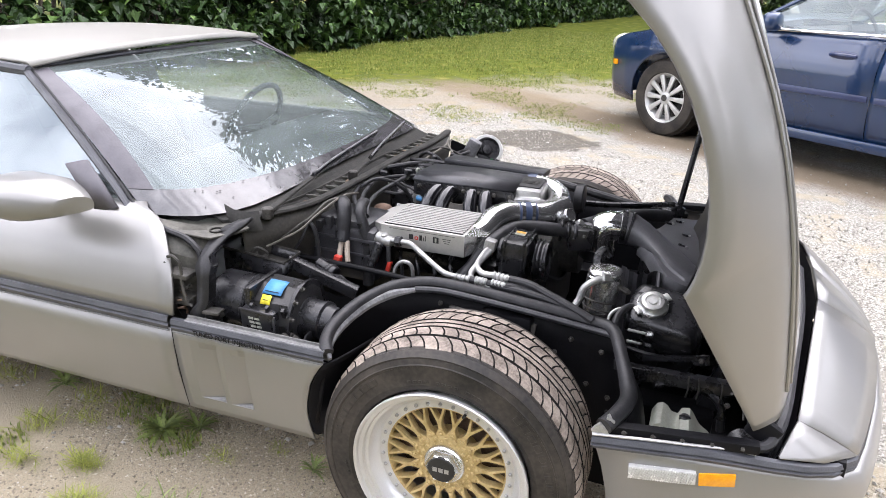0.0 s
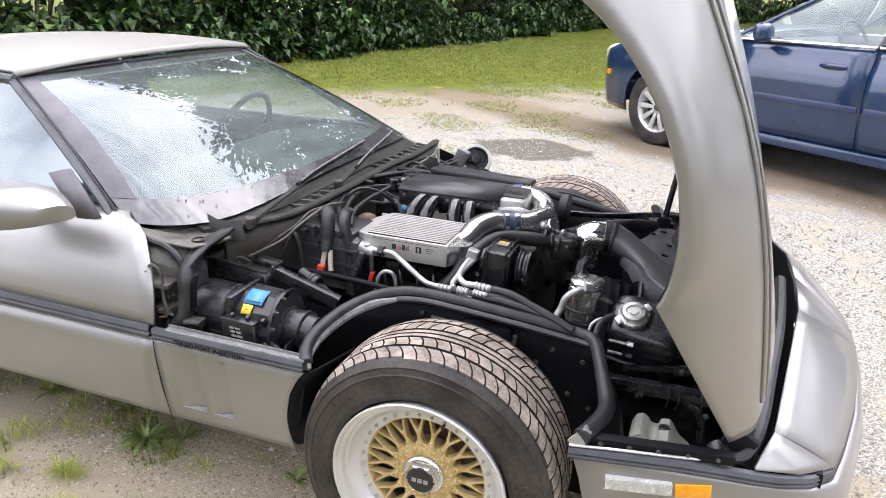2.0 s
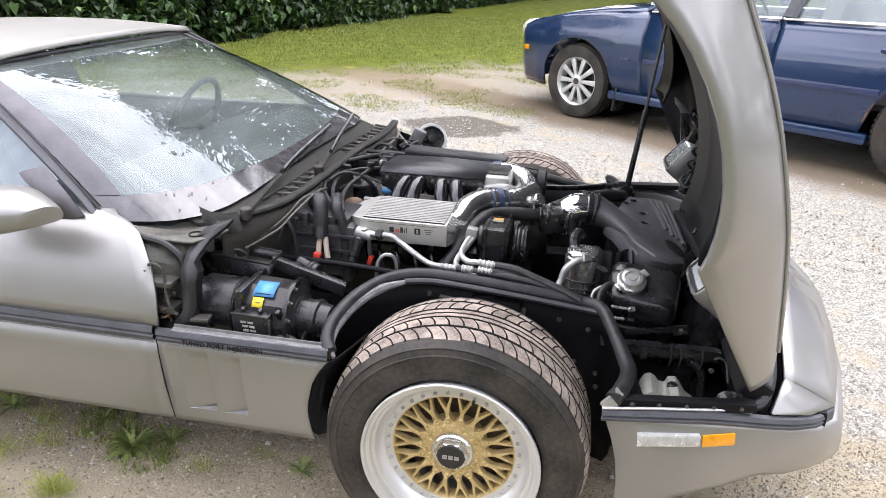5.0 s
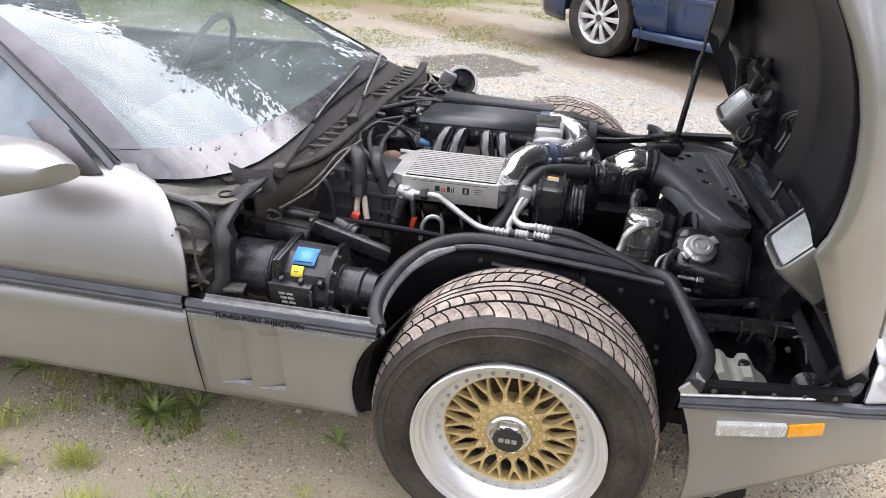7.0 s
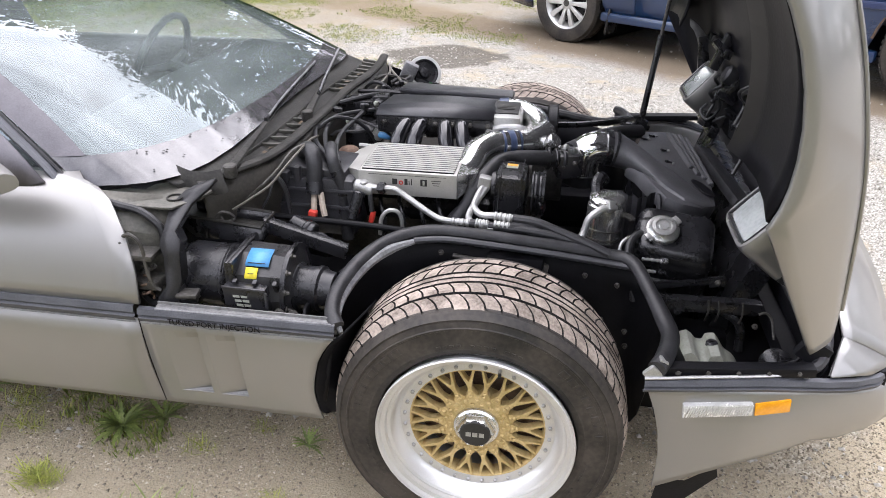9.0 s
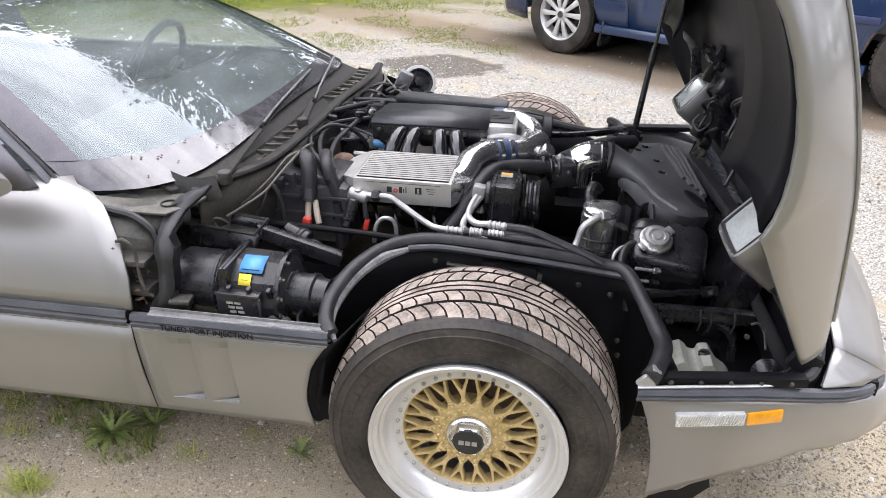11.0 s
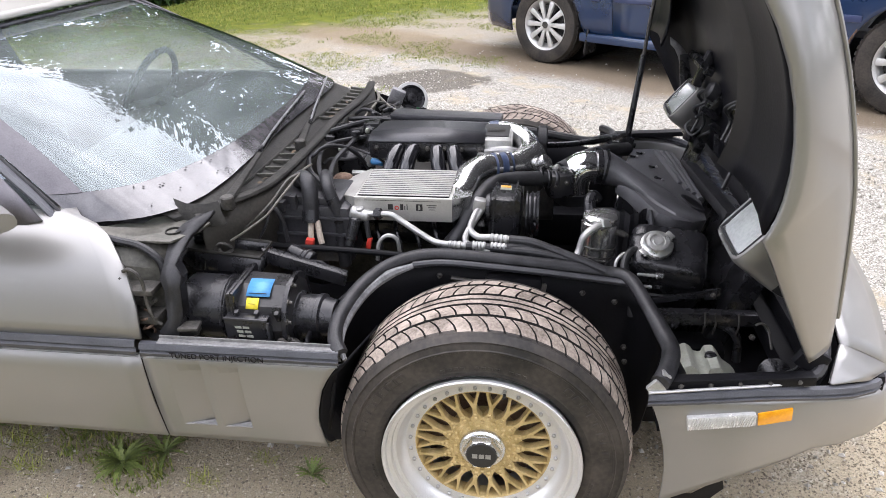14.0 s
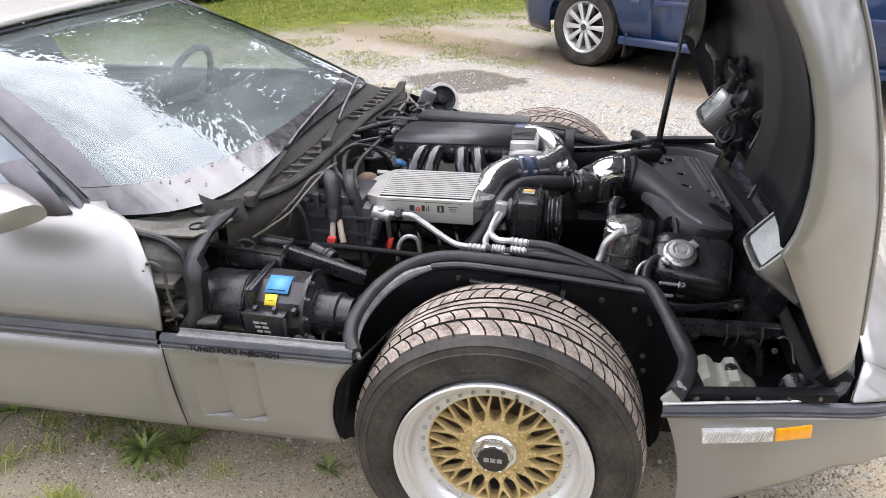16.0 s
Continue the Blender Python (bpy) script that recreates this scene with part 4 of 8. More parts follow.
rows = [[(-3.12, 0.73 * s / 4, 0.87) for s in range(-4, 5)], [(-3.45, 0.80 * s / 4, 0.86) for s in range(-4, 5)], [(-3.5, 0.81 * s / 4, 0.80) for s in range(-4, 5)], [(-3.52, 0.80 * s / 4, 0.5) for s in range(-4, 5)], [(-3.4, 0.78 * s / 4, 0.25) for s in range(-4, 5)]]
solid(part("tail_panel", skin(rows), PAINT, car), 0.02)
for side in (-1, 1):
    rows = [[(-2.085, side * 0.745, 0.82), (-2.5, side * 0.74, 0.84), (-3.12, side * 0.74, 0.87)], [(-2.17, side * 0.64, 0.99), (-2.5, side * 0.66, 0.99), (-2.95, side * 0.70, 0.94)], [(-2.25, side * 0.60, 1.10), (-2.5, side * 0.615, 1.075), (-2.9, side * 0.66, 0.985)]]
    solid(part("rear_pillar", skin(rows), PAINT, car), 0.015)

# cabin seen through the glass
rows = []
for x, z in ((-0.78, 0.79), (-0.95, 0.83), (-1.12, 0.845), (-1.2, 0.80), (-1.22, 0.62)):
    rows.append([(x, 0.70 * s / 5, z - 0.02 * (s / 5) ** 2) for s in range(-5, 6)])
solid(part("dashboard", skin(rows), INSIDE, car, "dark dashboard"), 0.02)
ring = [(-1.33 + 0.07 * math.cos(a), 0.36 + 0.175 * math.sin(a), 0.80 + 0.165 * math.cos(a)) for a in (2 * math.pi * k / 24 for k in range(25))]
wheel = part("steering_wheel", tube(ring, 0.012, 8, 2), INSIDE, car, "dark steering wheel")
part("steering_spokes", tube([(-1.33, 0.20, 0.80), (-1.30, 0.36, 0.79), (-1.33, 0.52, 0.80)], 0.015, 8, 3, tube([(-1.3, 0.36, 0.79), (-1.15, 0.36, 0.74)], 0.025, 8, 2)), INSIDE, wheel)
for y in (-0.36, 0.36):
    seat = part("seat", box((0.5, 0.48, 0.16), (-1.68, y, 0.36), (0, -8, 0), 0.05), INSIDE, car, "dark bucket seat")
    part("seat_back", box((0.14, 0.48, 0.66), (-1.98, y, 0.68), (0, -22, 0), 0.05), INSIDE, seat)
part("cabin_floor", box((1.5, 1.5, 0.04), (-1.6, 0, 0.24)), INSIDE, car)
part("rear_bulkhead", box((0.04, 1.45, 0.5), (-2.2, 0, 0.5)), INSIDE, car)
part("cargo_floor", box((1.2, 1.4, 0.03), (-2.8, 0, 0.72), (0, 0, 0), 0.01), INSIDE, car)

# the nose
NOSE = [(0.40, -0.885), (0.56, -0.868), (0.632, -0.850), (0.70, -0.824), (0.765, -0.795), (0.825, -0.757), (0.872, -0.705), (0.902, -0.61), (0.931, -0.50), (0.957, -0.395), (0.981, -0.24), (1.0, -0.09), (1.002, 0.0)]


def nose_line():
    return NOSE + [(x, -y) for x, y in NOSE[::-1][1:]]


def nose_z(x):
    """The height of the ledge round the nose."""
    return lerp_table([(0.336, 0.527), (0.485, 0.541), (0.60, 0.541), (0.70, 0.521), (0.80, 0.502), (0.87, 0.494), (1.0, 0.497)], x)


def bumper():
    rows = []
    for z, dx in ((0.535, 0.004), (0.515, 0.016), (0.48, 0.024), (0.42, 0.030), (0.36, 0.030), (0.31, 0.022), (0.27, 0.006), (0.25, -0.02)):
        row = []
        for x, y in nose_line():
            low = lerp_table([(0.40, 0.235), (0.52, 0.305), (0.70, 0.360), (0.82, 0.345), (0.895, 0.325), (1.0, 0.29)], x)
            top = nose_z(x) - 0.032
            zz = top - (0.535 - z) * (top - low) / 0.285
            cut = lerp_table([(0.235, 0.388), (0.30, 0.389), (0.373, 0.385), (0.459, 0.362), (0.514, 0.338)], zz) if x < 0.45 else x
            row.append((cut + dx * ease(0.74, 0.90, x), y - 0.01 * math.sin(math.pi * (0.535 - z) / 0.285), zz))
        rows.append(row)
    return skin(rows)


nose = part("front_bumper", bumper(), PAINT, car, "grey front bumper cover")
solid(nose, 0.006, 0.0)
part("bumper_moulding", strip([(0.337, SIDE + 0.008, nose_z(0.337)), (0.45, -0.884, nose_z(0.45)), *[(x, y, nose_z(x)) for x, y in NOSE[1:]], *[(x, -y, nose_z(x)) for x, y in NOSE[::-1][1:]]], -0.034, -0.003), TRIM, nose, "dark rubber moulding round the nose")
part("bumper_ledge", tube([(x, y, nose_z(x)) for x, y in ((0.337, -0.893), (0.45, -0.884), (0.55, -0.869), (0.61, -0.853), (0.66, -0.837))], 0.0035, 8), ALLOY_STRIP, nose)


def nose_facets(side):
    """Flat facets that meet in creases: a corner wedge, the near plane and half of the middle plane."""
    bm = bmesh.new()
    near_in = [(0.738 + 0.075 * k / 8, -0.750 + 0.517 * k / 8, 0.575 + 0.070 * k / 8) for k in range(9)]
    outer_path = [(0.872, -0.705), (0.888, -0.655), (0.902, -0.61), (0.916, -0.555), (0.931, -0.50), (0.950, -0.42), (0.966, -0.34), (0.984, -0.215), (1.0, -0.09)]
    near_out = [(x, y, nose_z(x)) for x, y in outer_path]
    corner_in = [(0.706, -0.815, 0.522), (0.724, -0.778, 0.554), (0.738, -0.750, 0.575)]
    corner_out = [(0.708, -0.820, 0.520), (0.80, -0.774, 0.503), (0.872, -0.705, 0.494)]
    mid_in, mid_out = [(0.813, -0.233, 0.645), (0.820, -0.11, 0.648), (0.822, 0.0, 0.648)], [(1.0, -0.09, 0.497), (1.001, -0.045, 0.497), (1.002, 0.0, 0.497)]
    for inner, outer, swell in ((corner_in, corner_out, 0.002), (near_in, near_out, 0.005), (mid_in, mid_out, 0.005)):
        rows = []
        for k in range(6):
            u = k / 5
            rows.append([(a[0] + (b[0] - a[0]) * u, side * -(a[1] + (b[1] - a[1]) * u), a[2] + (b[2] - a[2]) * u + swell * math.sin(math.pi * u)) for a, b in zip(inner, outer)])
        skin(rows, bm)
    return bm


for side in (-1, 1):
    panel = solid(part("nose_panel", nose_facets(side), PAINT, car, "grey creased nose panel ahead of the hood"), 0.006, 0.0)
    lip = [(0.706, -0.815, 0.517), (0.738, -0.750, 0.570), (0.752, -0.654, 0.584), (0.773, -0.51, 0.604), (0.794, -0.364, 0.624), (0.813, -0.233, 0.640), (0.822, 0.0, 0.643)]
    part("nose_return", skin([[(x - 0.004 - 0.03 * k, side * -y, z - 0.11 * k) for x, y, z in lip] for k in (0.0, 0.3, 1.0)]), MATT, panel, "black inner edge of the nose panel")
part("bumper_beam", box((0.14, 1.50, 0.05), (0.78, 0, 0.475), (0, 0, 0), 0.012), MATT, car, "black beam under the nose panel")
beam_clip = mesh_of("beam_clip", box((0.03, 0.04, 0.03), bevel=0.005, seg=1), HOUSING)
for y in (-0.74, -0.66, -0.42, -0.16, 0.2):
    piece("beam_clip", beam_clip, car, pose(0.745, y, 0.512, 0, 20, 10))
lamp = part("side_marker", box((0.136, 0.016, 0.030), (0.487, -0.8835, 0.463), (0, -5, 6), 0.003), CLEARLENS, nose, "ribbed clear cornering lamp")
ribs = bmesh.new()
for i in range(26):
    box((0.0022, 0.004, 0.027), (0.425 + 0.005 * i, -0.8985 + 0.00053 * i, 0.4575 + 0.00044 * i), (0, 14, 6), 0.0, ribs)
part("lens_ribs", ribs, CLEARLENS, lamp)
part("amber_marker", box((0.074, 0.017, 0.031), (0.594, -0.8625, 0.468), (0, -4, 14), 0.003), AMBER, nose, "amber side marker lamp")
part("air_dam", skin([[(0.405, -0.86, 0.235), (0.46, -0.862, 0.24), (0.52, -0.86, 0.29)], [(0.40, -0.845, 0.15), (0.46, -0.85, 0.16), (0.53, -0.85, 0.25)]]), MATT, nose, "black rubber air dam flap")

# the clamshell hood, drawn closed and tilted forward about its hinge
HINGE = Matrix.Translation((0.672, 0, 0.60)) @ Matrix.Rotation(radians(62), 4, "Y") @ Matrix.Translation((-0.672, 0, -0.60))
CROWN = [(-0.73, 0.835), (-0.4, 0.845), (-0.1, 0.832), (0.12, 0.803), (0.3, 0.770), (0.48, 0.722), (0.6, 0.678), (0.668, 0.640)]


SHOULDER = [(-0.73, 0.80), (-0.4, 0.815), (-0.07, 0.803), (0.04, 0.797), (0.147, 0.783), (0.248, 0.761), (0.347, 0.734), (0.443, 0.702), (0.6, 0.648), (0.668, 0.618)]
LIP_Y = [(-0.73, -0.94), (-0.33, -0.975), (0.0, -0.985), (0.30, -0.975), (0.668, -0.835)]


def arch(x):
    u = (x + 0.015) / 0.317
    return 0.568 + (0.126 * (1 - u * u) ** 0.78 if abs(u) < 1 else 0.0)


def hood_row(x):
    top, low, rim = lerp_table(CROWN, x), arch(x), lerp_table(LIP_Y, x)
    ridge, edge = lerp_table(SHOULDER, x), -0.862 + 0.05 * ease(0.30, 0.70, x)
    half = []
    for k in (0.0, 0.2, 0.4, 0.6, 0.8, 0.93):
        half.append((rim + (edge - rim) * k ** 1.5, low + (ridge - 0.006 - low) * k))
    half += [(edge + 0.010, ridge - 0.001), (edge + 0.045, ridge + 0.45 * (top - ridge)), (edge + 0.10, top - 0.004), (-0.66, top - 0.006), (-0.5, top - 0.012), (-0.3, top - 0.004), (-0.15, top + 0.006), (0, top + 0.010)]
    far = [(y, z + 0.05 * ease(ridge, low, z)) for y, z in half[-2::-1]]
    return [(x, y, z) for y, z in half] + [(x, -y, z) for y, z in far]


stations = sorted({-0.735, -0.72, -0.6, -0.5, -0.42, -0.37, *[-0.015 + 0.3175 * math.sin(math.pi * (i - 8) / 16) for i in range(17)], 0.34, 0.38, 0.44, 0.5, 0.56, 0.61, 0.65, 0.668})
bm = skin([hood_row(x) for x in stations])
bmesh.ops.transform(bm, matrix=HINGE, verts=bm.verts)
hood = solid(part("hood", bm, [PAINT, LINER], car, "grey clamshell hood, tilted open, black underneath", 0.5), 0.010, 1.0, 1)
for rise, back, width in ((0.012, 0.012, 0.0045), (0.016, 0.040, 0.0035)):
    crease = [(x, -0.862 + 0.05 * ease(0.30, 0.70, x) + back, lerp_table(SHOULDER, x) + rise + 0.3 * back * (lerp_table(CROWN, x) - lerp_table(SHOULDER, x)) / 0.045) for x in np.linspace(-0.72, 0.62, 15)]
    bm = tube(crease, width, 8, 2)
    bmesh.ops.transform(bm, matrix=HINGE, verts=bm.verts)
    part("shoulder_crease", bm, PAINT, hood, "raised crease along the hood shoulder")
for side in (-1, 1):
    rows = []
    for d in (0.0, 0.06, 0.14, 0.22, 0.30):
        rows.append([(x, side * (0.962 - d * 1.2), arch(x) + 0.006 + (0.05 if side > 0 else 0.0) + 0.02 * math.sin(math.pi * d / 0.3)) for x in np.linspace(-0.332, 0.302, 21)])
    bm = skin(rows)
    bmesh.ops.transform(bm, matrix=HINGE, verts=bm.verts)
    solid(part("wheelhouse_liner", bm, LINER, hood, "black inner wheelhouse liner"), 0.006, 0.0)
rows = [[(x, -0.595, arch(x) + 0.006), (x, -0.60, lerp_table(CROWN, x) - 0.02)] for x in np.linspace(-0.33, 0.30, 15)]
bm = skin(rows)
bmesh.ops.transform(bm, matrix=HINGE, verts=bm.verts)
solid(part("liner_wall", bm, LINER, hood), 0.006, 0.0)
solid(part("insulation_flap", skin([[(0.584, 0.82, 0.933), (0.614, 0.815, 0.912), (0.644, 0.82, 0.883), (0.672, 0.825, 0.842)], [(0.590, 0.83, 0.905), (0.606, 0.82, 0.888), (0.622, 0.825, 0.858), (0.632, 0.83, 0.83)]]), surf("felt", (0.10, 0.10, 0.10), (0.20, 0.20, 0.20), 0.95, scale=40), hood, "torn grey insulation flap"), 0.004, 0.0)


# ---- wheels ----
def tyre_bodies(r, half, groove=0.007):
    """Sidewalls and carcass of a tyre about the local z axis, and its tread of separate blocks."""
    flank = [(0.205, -half * 0.80), (0.2165, -half * 0.97), (0.222, -half * 1.055), (0.236, -half * 1.095), (0.240, -half * 1.085), (0.262, -half * 1.10), (0.281, -half * 1.085), (0.2825, -half * 1.102), (0.286, -half * 1.102), (0.2875, -half * 1.078),
             (0.300, -half * 1.045), (0.3015, -half * 1.055), (0.3035, -half * 1.055), (0.305, -half * 1.03), (r - 0.019, -half * 0.975), (r - 0.014, -half * 0.92), (r - groove - 0.004, -half * 0.80)]
    crown = [(r - groove, half * t) for t in (-0.5, 0.0, 0.5)]
    return lathe(flank + crown + [(a, -b) for a, b in flank[::-1]], 72, closed=True)


def tread_blocks(r, half, pitch=60):
    """Six rows of blocks: slanted shoulders, chevron rows and two narrow middle ribs, each with sunk grooves about it."""
    bm = bmesh.new()
    luck = random.Random(17)
    ribs = [(-1.0, -0.60, 0.080), (-0.525, -0.215, 0.050), (-0.145, -0.028, 0.004), (0.028, 0.145, -0.004), (0.215, 0.525, -0.050), (0.60, 1.0, -0.080)]
    step = 2 * math.pi / pitch
    for a0, a1, lean in ribs:
        narrow = abs(lean) < 0.01
        spans = 1 if narrow else 4
        for k in range(pitch):
            t0, t1 = k * step, (k + (0.985 if narrow else 0.87)) * step
            top, low = [], []
            for i in range(spans + 1):
                u = i / spans
                h = a0 + (a1 - a0) * u
                bend = 0.22 * math.sin(math.pi * u) * lean
                for t in (t0, t1):
                    ang = t + lean * (u - 0.5) + bend
                    q = r - 0.019 * abs(h) ** 5
                    for ring, d in ((top, 0.0), (low, 0.0125)):
                        ring.append(bm.verts.new(((q - d) * math.cos(ang), (q - d) * math.sin(ang), h * half)))
            for i in range(spans):
                j = 2 * i
                f = bm.faces.new((top[j], top[j + 1], top[j + 3], top[j + 2]))
                edge = max(abs(a0 + (a1 - a0) * (i + e) / spans) for e in (0, 1))
                f.material_index = 2 if edge > 0.99 and luck.random() < 0.82 else 0
                for quad in ((top[j], top[j + 2], low[j + 2], low[j]), (top[j + 3], top[j + 1], low[j + 1], low[j + 3])):
                    bm.faces.new(quad).material_index = 1
            for quad in ((top[1], top[0], low[0], low[1]), (top[-2], top[-1], low[-1], low[-2])):
                bm.faces.new(quad).material_index = 1
    return bm


def spoke_outline():
    """One forked spoke along x: broad at the hub, a slim stem, two arms to the rim."""
    half = [(0.064, 0.0112), (0.080, 0.0118), (0.087, 0.0078), (0.094, 0.0052), (0.104, 0.0046), (0.112, 0.0064), (0.130, 0.0130), (0.1535, 0.0215), (0.1550, 0.0160), (0.136, 0.0088), (0.121, 0.0022), (0.119, 0.0)]
    return half + [(x, -y) for x, y in half[-2::-1]]


def build_wheel(y, flip):
    """Gold forked-spoke wheel with a polished stepped lip; the local z axis points out of the car."""
    m = pose(0, y, 0.33, 90, 0, 180 if flip else 0)
    w = part("wheel", lathe([(0.2165, 0.146), (0.2185, 0.143), (0.2175, 0.134), (0.205, 0.112), (0.203, -0.10), (0.219, -0.112), (0.214, -0.112), (0.19, -0.09), (0.19, 0.045), (0.152, 0.060),
                             (0.152, 0.0885), (0.1725, 0.0895), (0.177, 0.093), (0.184, 0.104), (0.190, 0.118), (0.1945, 0.1215), (0.1975, 0.122), (0.2005, 0.131), (0.2085, 0.1345), (0.2115, 0.1425)], 72, closed=True), LIP, car, "wheel with a brushed polished lip and gold forked spokes", 0.35)
    w.matrix_basis = m
    part("tyre", tyre_bodies(0.33, 0.122, 0.013), TYRE, w, "dusty black low-profile tyre")
    part("tread_base", lathe([(0.3170, -0.098), (0.3195, -0.06), (0.3195, 0.06), (0.3170, 0.098), (0.312, 0.096), (0.312, -0.096)], 72, closed=True), CARCASS, w)
    tagged(part("tread", tread_blocks(0.329, 0.114), [TREAD, CARCASS, TYRE], w, "tan dust on the tyre tread"), kind="stuff")
    count = 18
    fork = mesh_of("spoke", slab(spoke_outline(), Matrix.Translation((0, 0, 0.068)), 0.019, 0.0016), GOLD, 0.5)
    for k in range(count):
        piece("spoke", fork, w, pose(0, 0, 0, 0, 0, 360 * k / count))
    part("spoke_ring", lathe([(0.146, 0.055), (0.1535, 0.055), (0.1535, 0.0875), (0.1500, 0.0885), (0.1475, 0.084)], 64, closed=True), GOLD, w)
    part("hub_disc", lathe([(0.0, 0.045), (0.080, 0.045), (0.080, 0.083), (0.072, 0.088), (0.055, 0.091), (0.0, 0.091)], 40), GOLD, w)
    part("brake_disc", lathe([(0.0, 0.0), (0.155, 0.0), (0.155, 0.012), (0.0, 0.012)], 40, None), RUSTY, w, "rusty brake disc behind the spokes")
    part("wheel_well_back", lathe([(0.0, -0.06), (0.19, -0.06), (0.19, -0.05), (0.0, -0.05)], 40, None), MATT, w)
    nut = lathe([(0.0, 0.085), (0.052, 0.085), (0.052, 0.096), (0.050, 0.099), (0.046, 0.102), (0.0, 0.102)], 40)
    lathe([(0.0, 0.100), (0.0455, 0.100), (0.041, 0.113), (0.037, 0.1175), (0.0355, 0.116), (0.0, 0.115)], 6, None, nut)
    part("centre_nut", nut, POLISH, w, "polished hexagonal centre nut")
    cap = part("centre_cap", lathe([(0.0, 0.106), (0.0345, 0.106), (0.0345, 0.1165), (0.032, 0.119), (0.0, 0.120)], 36), INK, w, "black centre cap with a plain silver mark")
    for i in range(3):
        b = box((0.0115, 0.0115, 0.0008), (-0.0145 + 0.0145 * i, 0, 0.1204), (0, 0, 0), 0.0003)
        part("cap_mark", b, CAST, cap)
    bolt = mesh_of("rim_bolt", lathe([(0.0046, 0.0), (0.0046, 0.0045), (0.003, 0.0065), (0.0, 0.007)], 8), CAST)
    knob = mesh_of("spoke_stud", box((0.0075, 0.0095, 0.007), (0, 0, 0.003), (0, 0, 0), 0.0018, None, 1), GOLD)
    for k in range(32):
        a = 2 * math.pi * (k + 0.5) / 32
        piece("rim_bolt", bolt, w, pose(0.1625 * math.cos(a), 0.1625 * math.sin(a), 0.0888))
    for k in range(count):
        for r, shift, z in ((0.060, 0.0, 0.0885), (0.070, 0.5, 0.0870), (0.0795, 0.0, 0.0845), (0.089, 0.0, 0.0845)):
            a = 2 * math.pi * (k + shift) / count
            piece("spoke_stud", knob, w, pose(r * math.cos(a), r * math.sin(a), z, 0, 0, math.degrees(a)))
    part("valve_stem", tube([(0.046, 0.148, 0.085), (0.047, 0.152, 0.098), (0.047, 0.153, 0.108)], 0.0038, 8, 3), RUBBER, w, "short black valve stem")
    # raised maker's marks and ribs on the sidewall, as plain bars
    bar = mesh_of("sidewall_mark", box((0.019, 0.016, 0.0024), bevel=0.0008, seg=1), TYRE)
    small = mesh_of("sidewall_print", box((0.009, 0.005, 0.0018), bevel=0.0005, seg=1), TYRE)
    for start in (0.15, 2.25, 4.35):
        for k in range(8):
            a = start + 0.098 * k
            piece("sidewall_mark", bar, w, pose(0.266 * math.cos(a), 0.266 * math.sin(a), 0.1345, 0, 0, math.degrees(a) + 90))
        for k in range(13):
            a = start + 1.05 + 0.058 * k
            if k % 5 != 3:
                piece("sidewall_print", small, w, pose(0.245 * math.cos(a), 0.245 * math.sin(a), 0.1335, 0, 0, math.degrees(a) + 90))
    return w


near_wheel = build_wheel(-0.775, False)
build_wheel(0.775, True)
for y in (-0.78, 0.78):
    w = part("rear_wheel", lathe([(0.219, 0.11), (0.205, 0.10), (0.203, -0.10), (0.16, -0.05), (0.15, 0.06), (0.205, 0.09)], 40, closed=True), LIP, car)
    w.matrix_basis = pose(-2.443, y, 0.33, 90, 0, 0 if y < 0 else 180)
    part("tyre", tyre_bodies(0.33, 0.122), TYRE, w)
    part("rim_face", lathe([(0.0, 0.03), (0.16, 0.03), (0.16, 0.06), (0.06, 0.08), (0.0, 0.08)], 30), GOLD, w)

# ---- wheelhouse and rubber seals ----
WALL = [(-0.305, -0.895), (-0.35, -0.885), (-0.385, -0.84), (-0.375, -0.76), (-0.33, -0.66), (-0.25, -0.585), (-0.12, -0.55), (0.05, -0.53), (0.2, -0.515), (0.31, -0.505), (0.36, -0.56), (0.385, -0.68), (0.40, -0.80), (0.385, -0.875)]


def seal_height(x, y):
    return lerp_table([(-0.40, 0.585), (-0.30, 0.625), (-0.2, 0.650), (-0.1, 0.648), (0.1, 0.628), (0.32, 0.592), (0.40, 0.555)], x)


for side in (1, -1):
    rows = []
    line = [(p.x, p.y) for p in smooth_path([(*q, 0) for q in WALL], 4)]
    for k in (0.0, 0.15, 0.4, 0.7, 1.0):
        row = []
        for x, y in line:
            top = seal_height(x, y) - 0.012 - 0.04 * ease(-0.84, -0.89, y)
            low = 0.10 + (0.25 if x < 0 else 0.38) * (ease(-0.55, -0.66, y) if x < 0 else ease(-0.52, -0.62, y))
            row.append((x + (0.04 * k * (1 if x > 0 else -1) if abs(x) > 0.29 else 0), side * max(y, -0.862), top + (low - top) * k))
        rows.append(row)
    solid(part("wheelhouse_panel", skin(rows), MATT, car, "black inner wheelhouse panel"), 0.006, 0.0)
SEAL = [(0.358, -0.886, 0.548), (0.376, -0.85, 0.553), (0.394, -0.78, 0.556), (0.386, -0.72, 0.560), (0.360, -0.64, 0.582), (0.325, -0.55, 0.604), (0.27, -0.525, 0.606), (0.12, -0.538, 0.627), (-0.02, -0.552, 0.645),
        (-0.12, -0.562, 0.655), (-0.19, -0.582, 0.656), (-0.25, -0.63, 0.650), (-0.295, -0.71, 0.636), (-0.318, -0.80, 0.615), (-0.315, -0.86, 0.596), (-0.296, -0.893, 0.580)]
part("fender_seal", tube(SEAL, [0.0195] * 4 + [0.0165] * 12, 12, 5, flat=0.85), RUBBER, car, "fat black rubber hood seal")
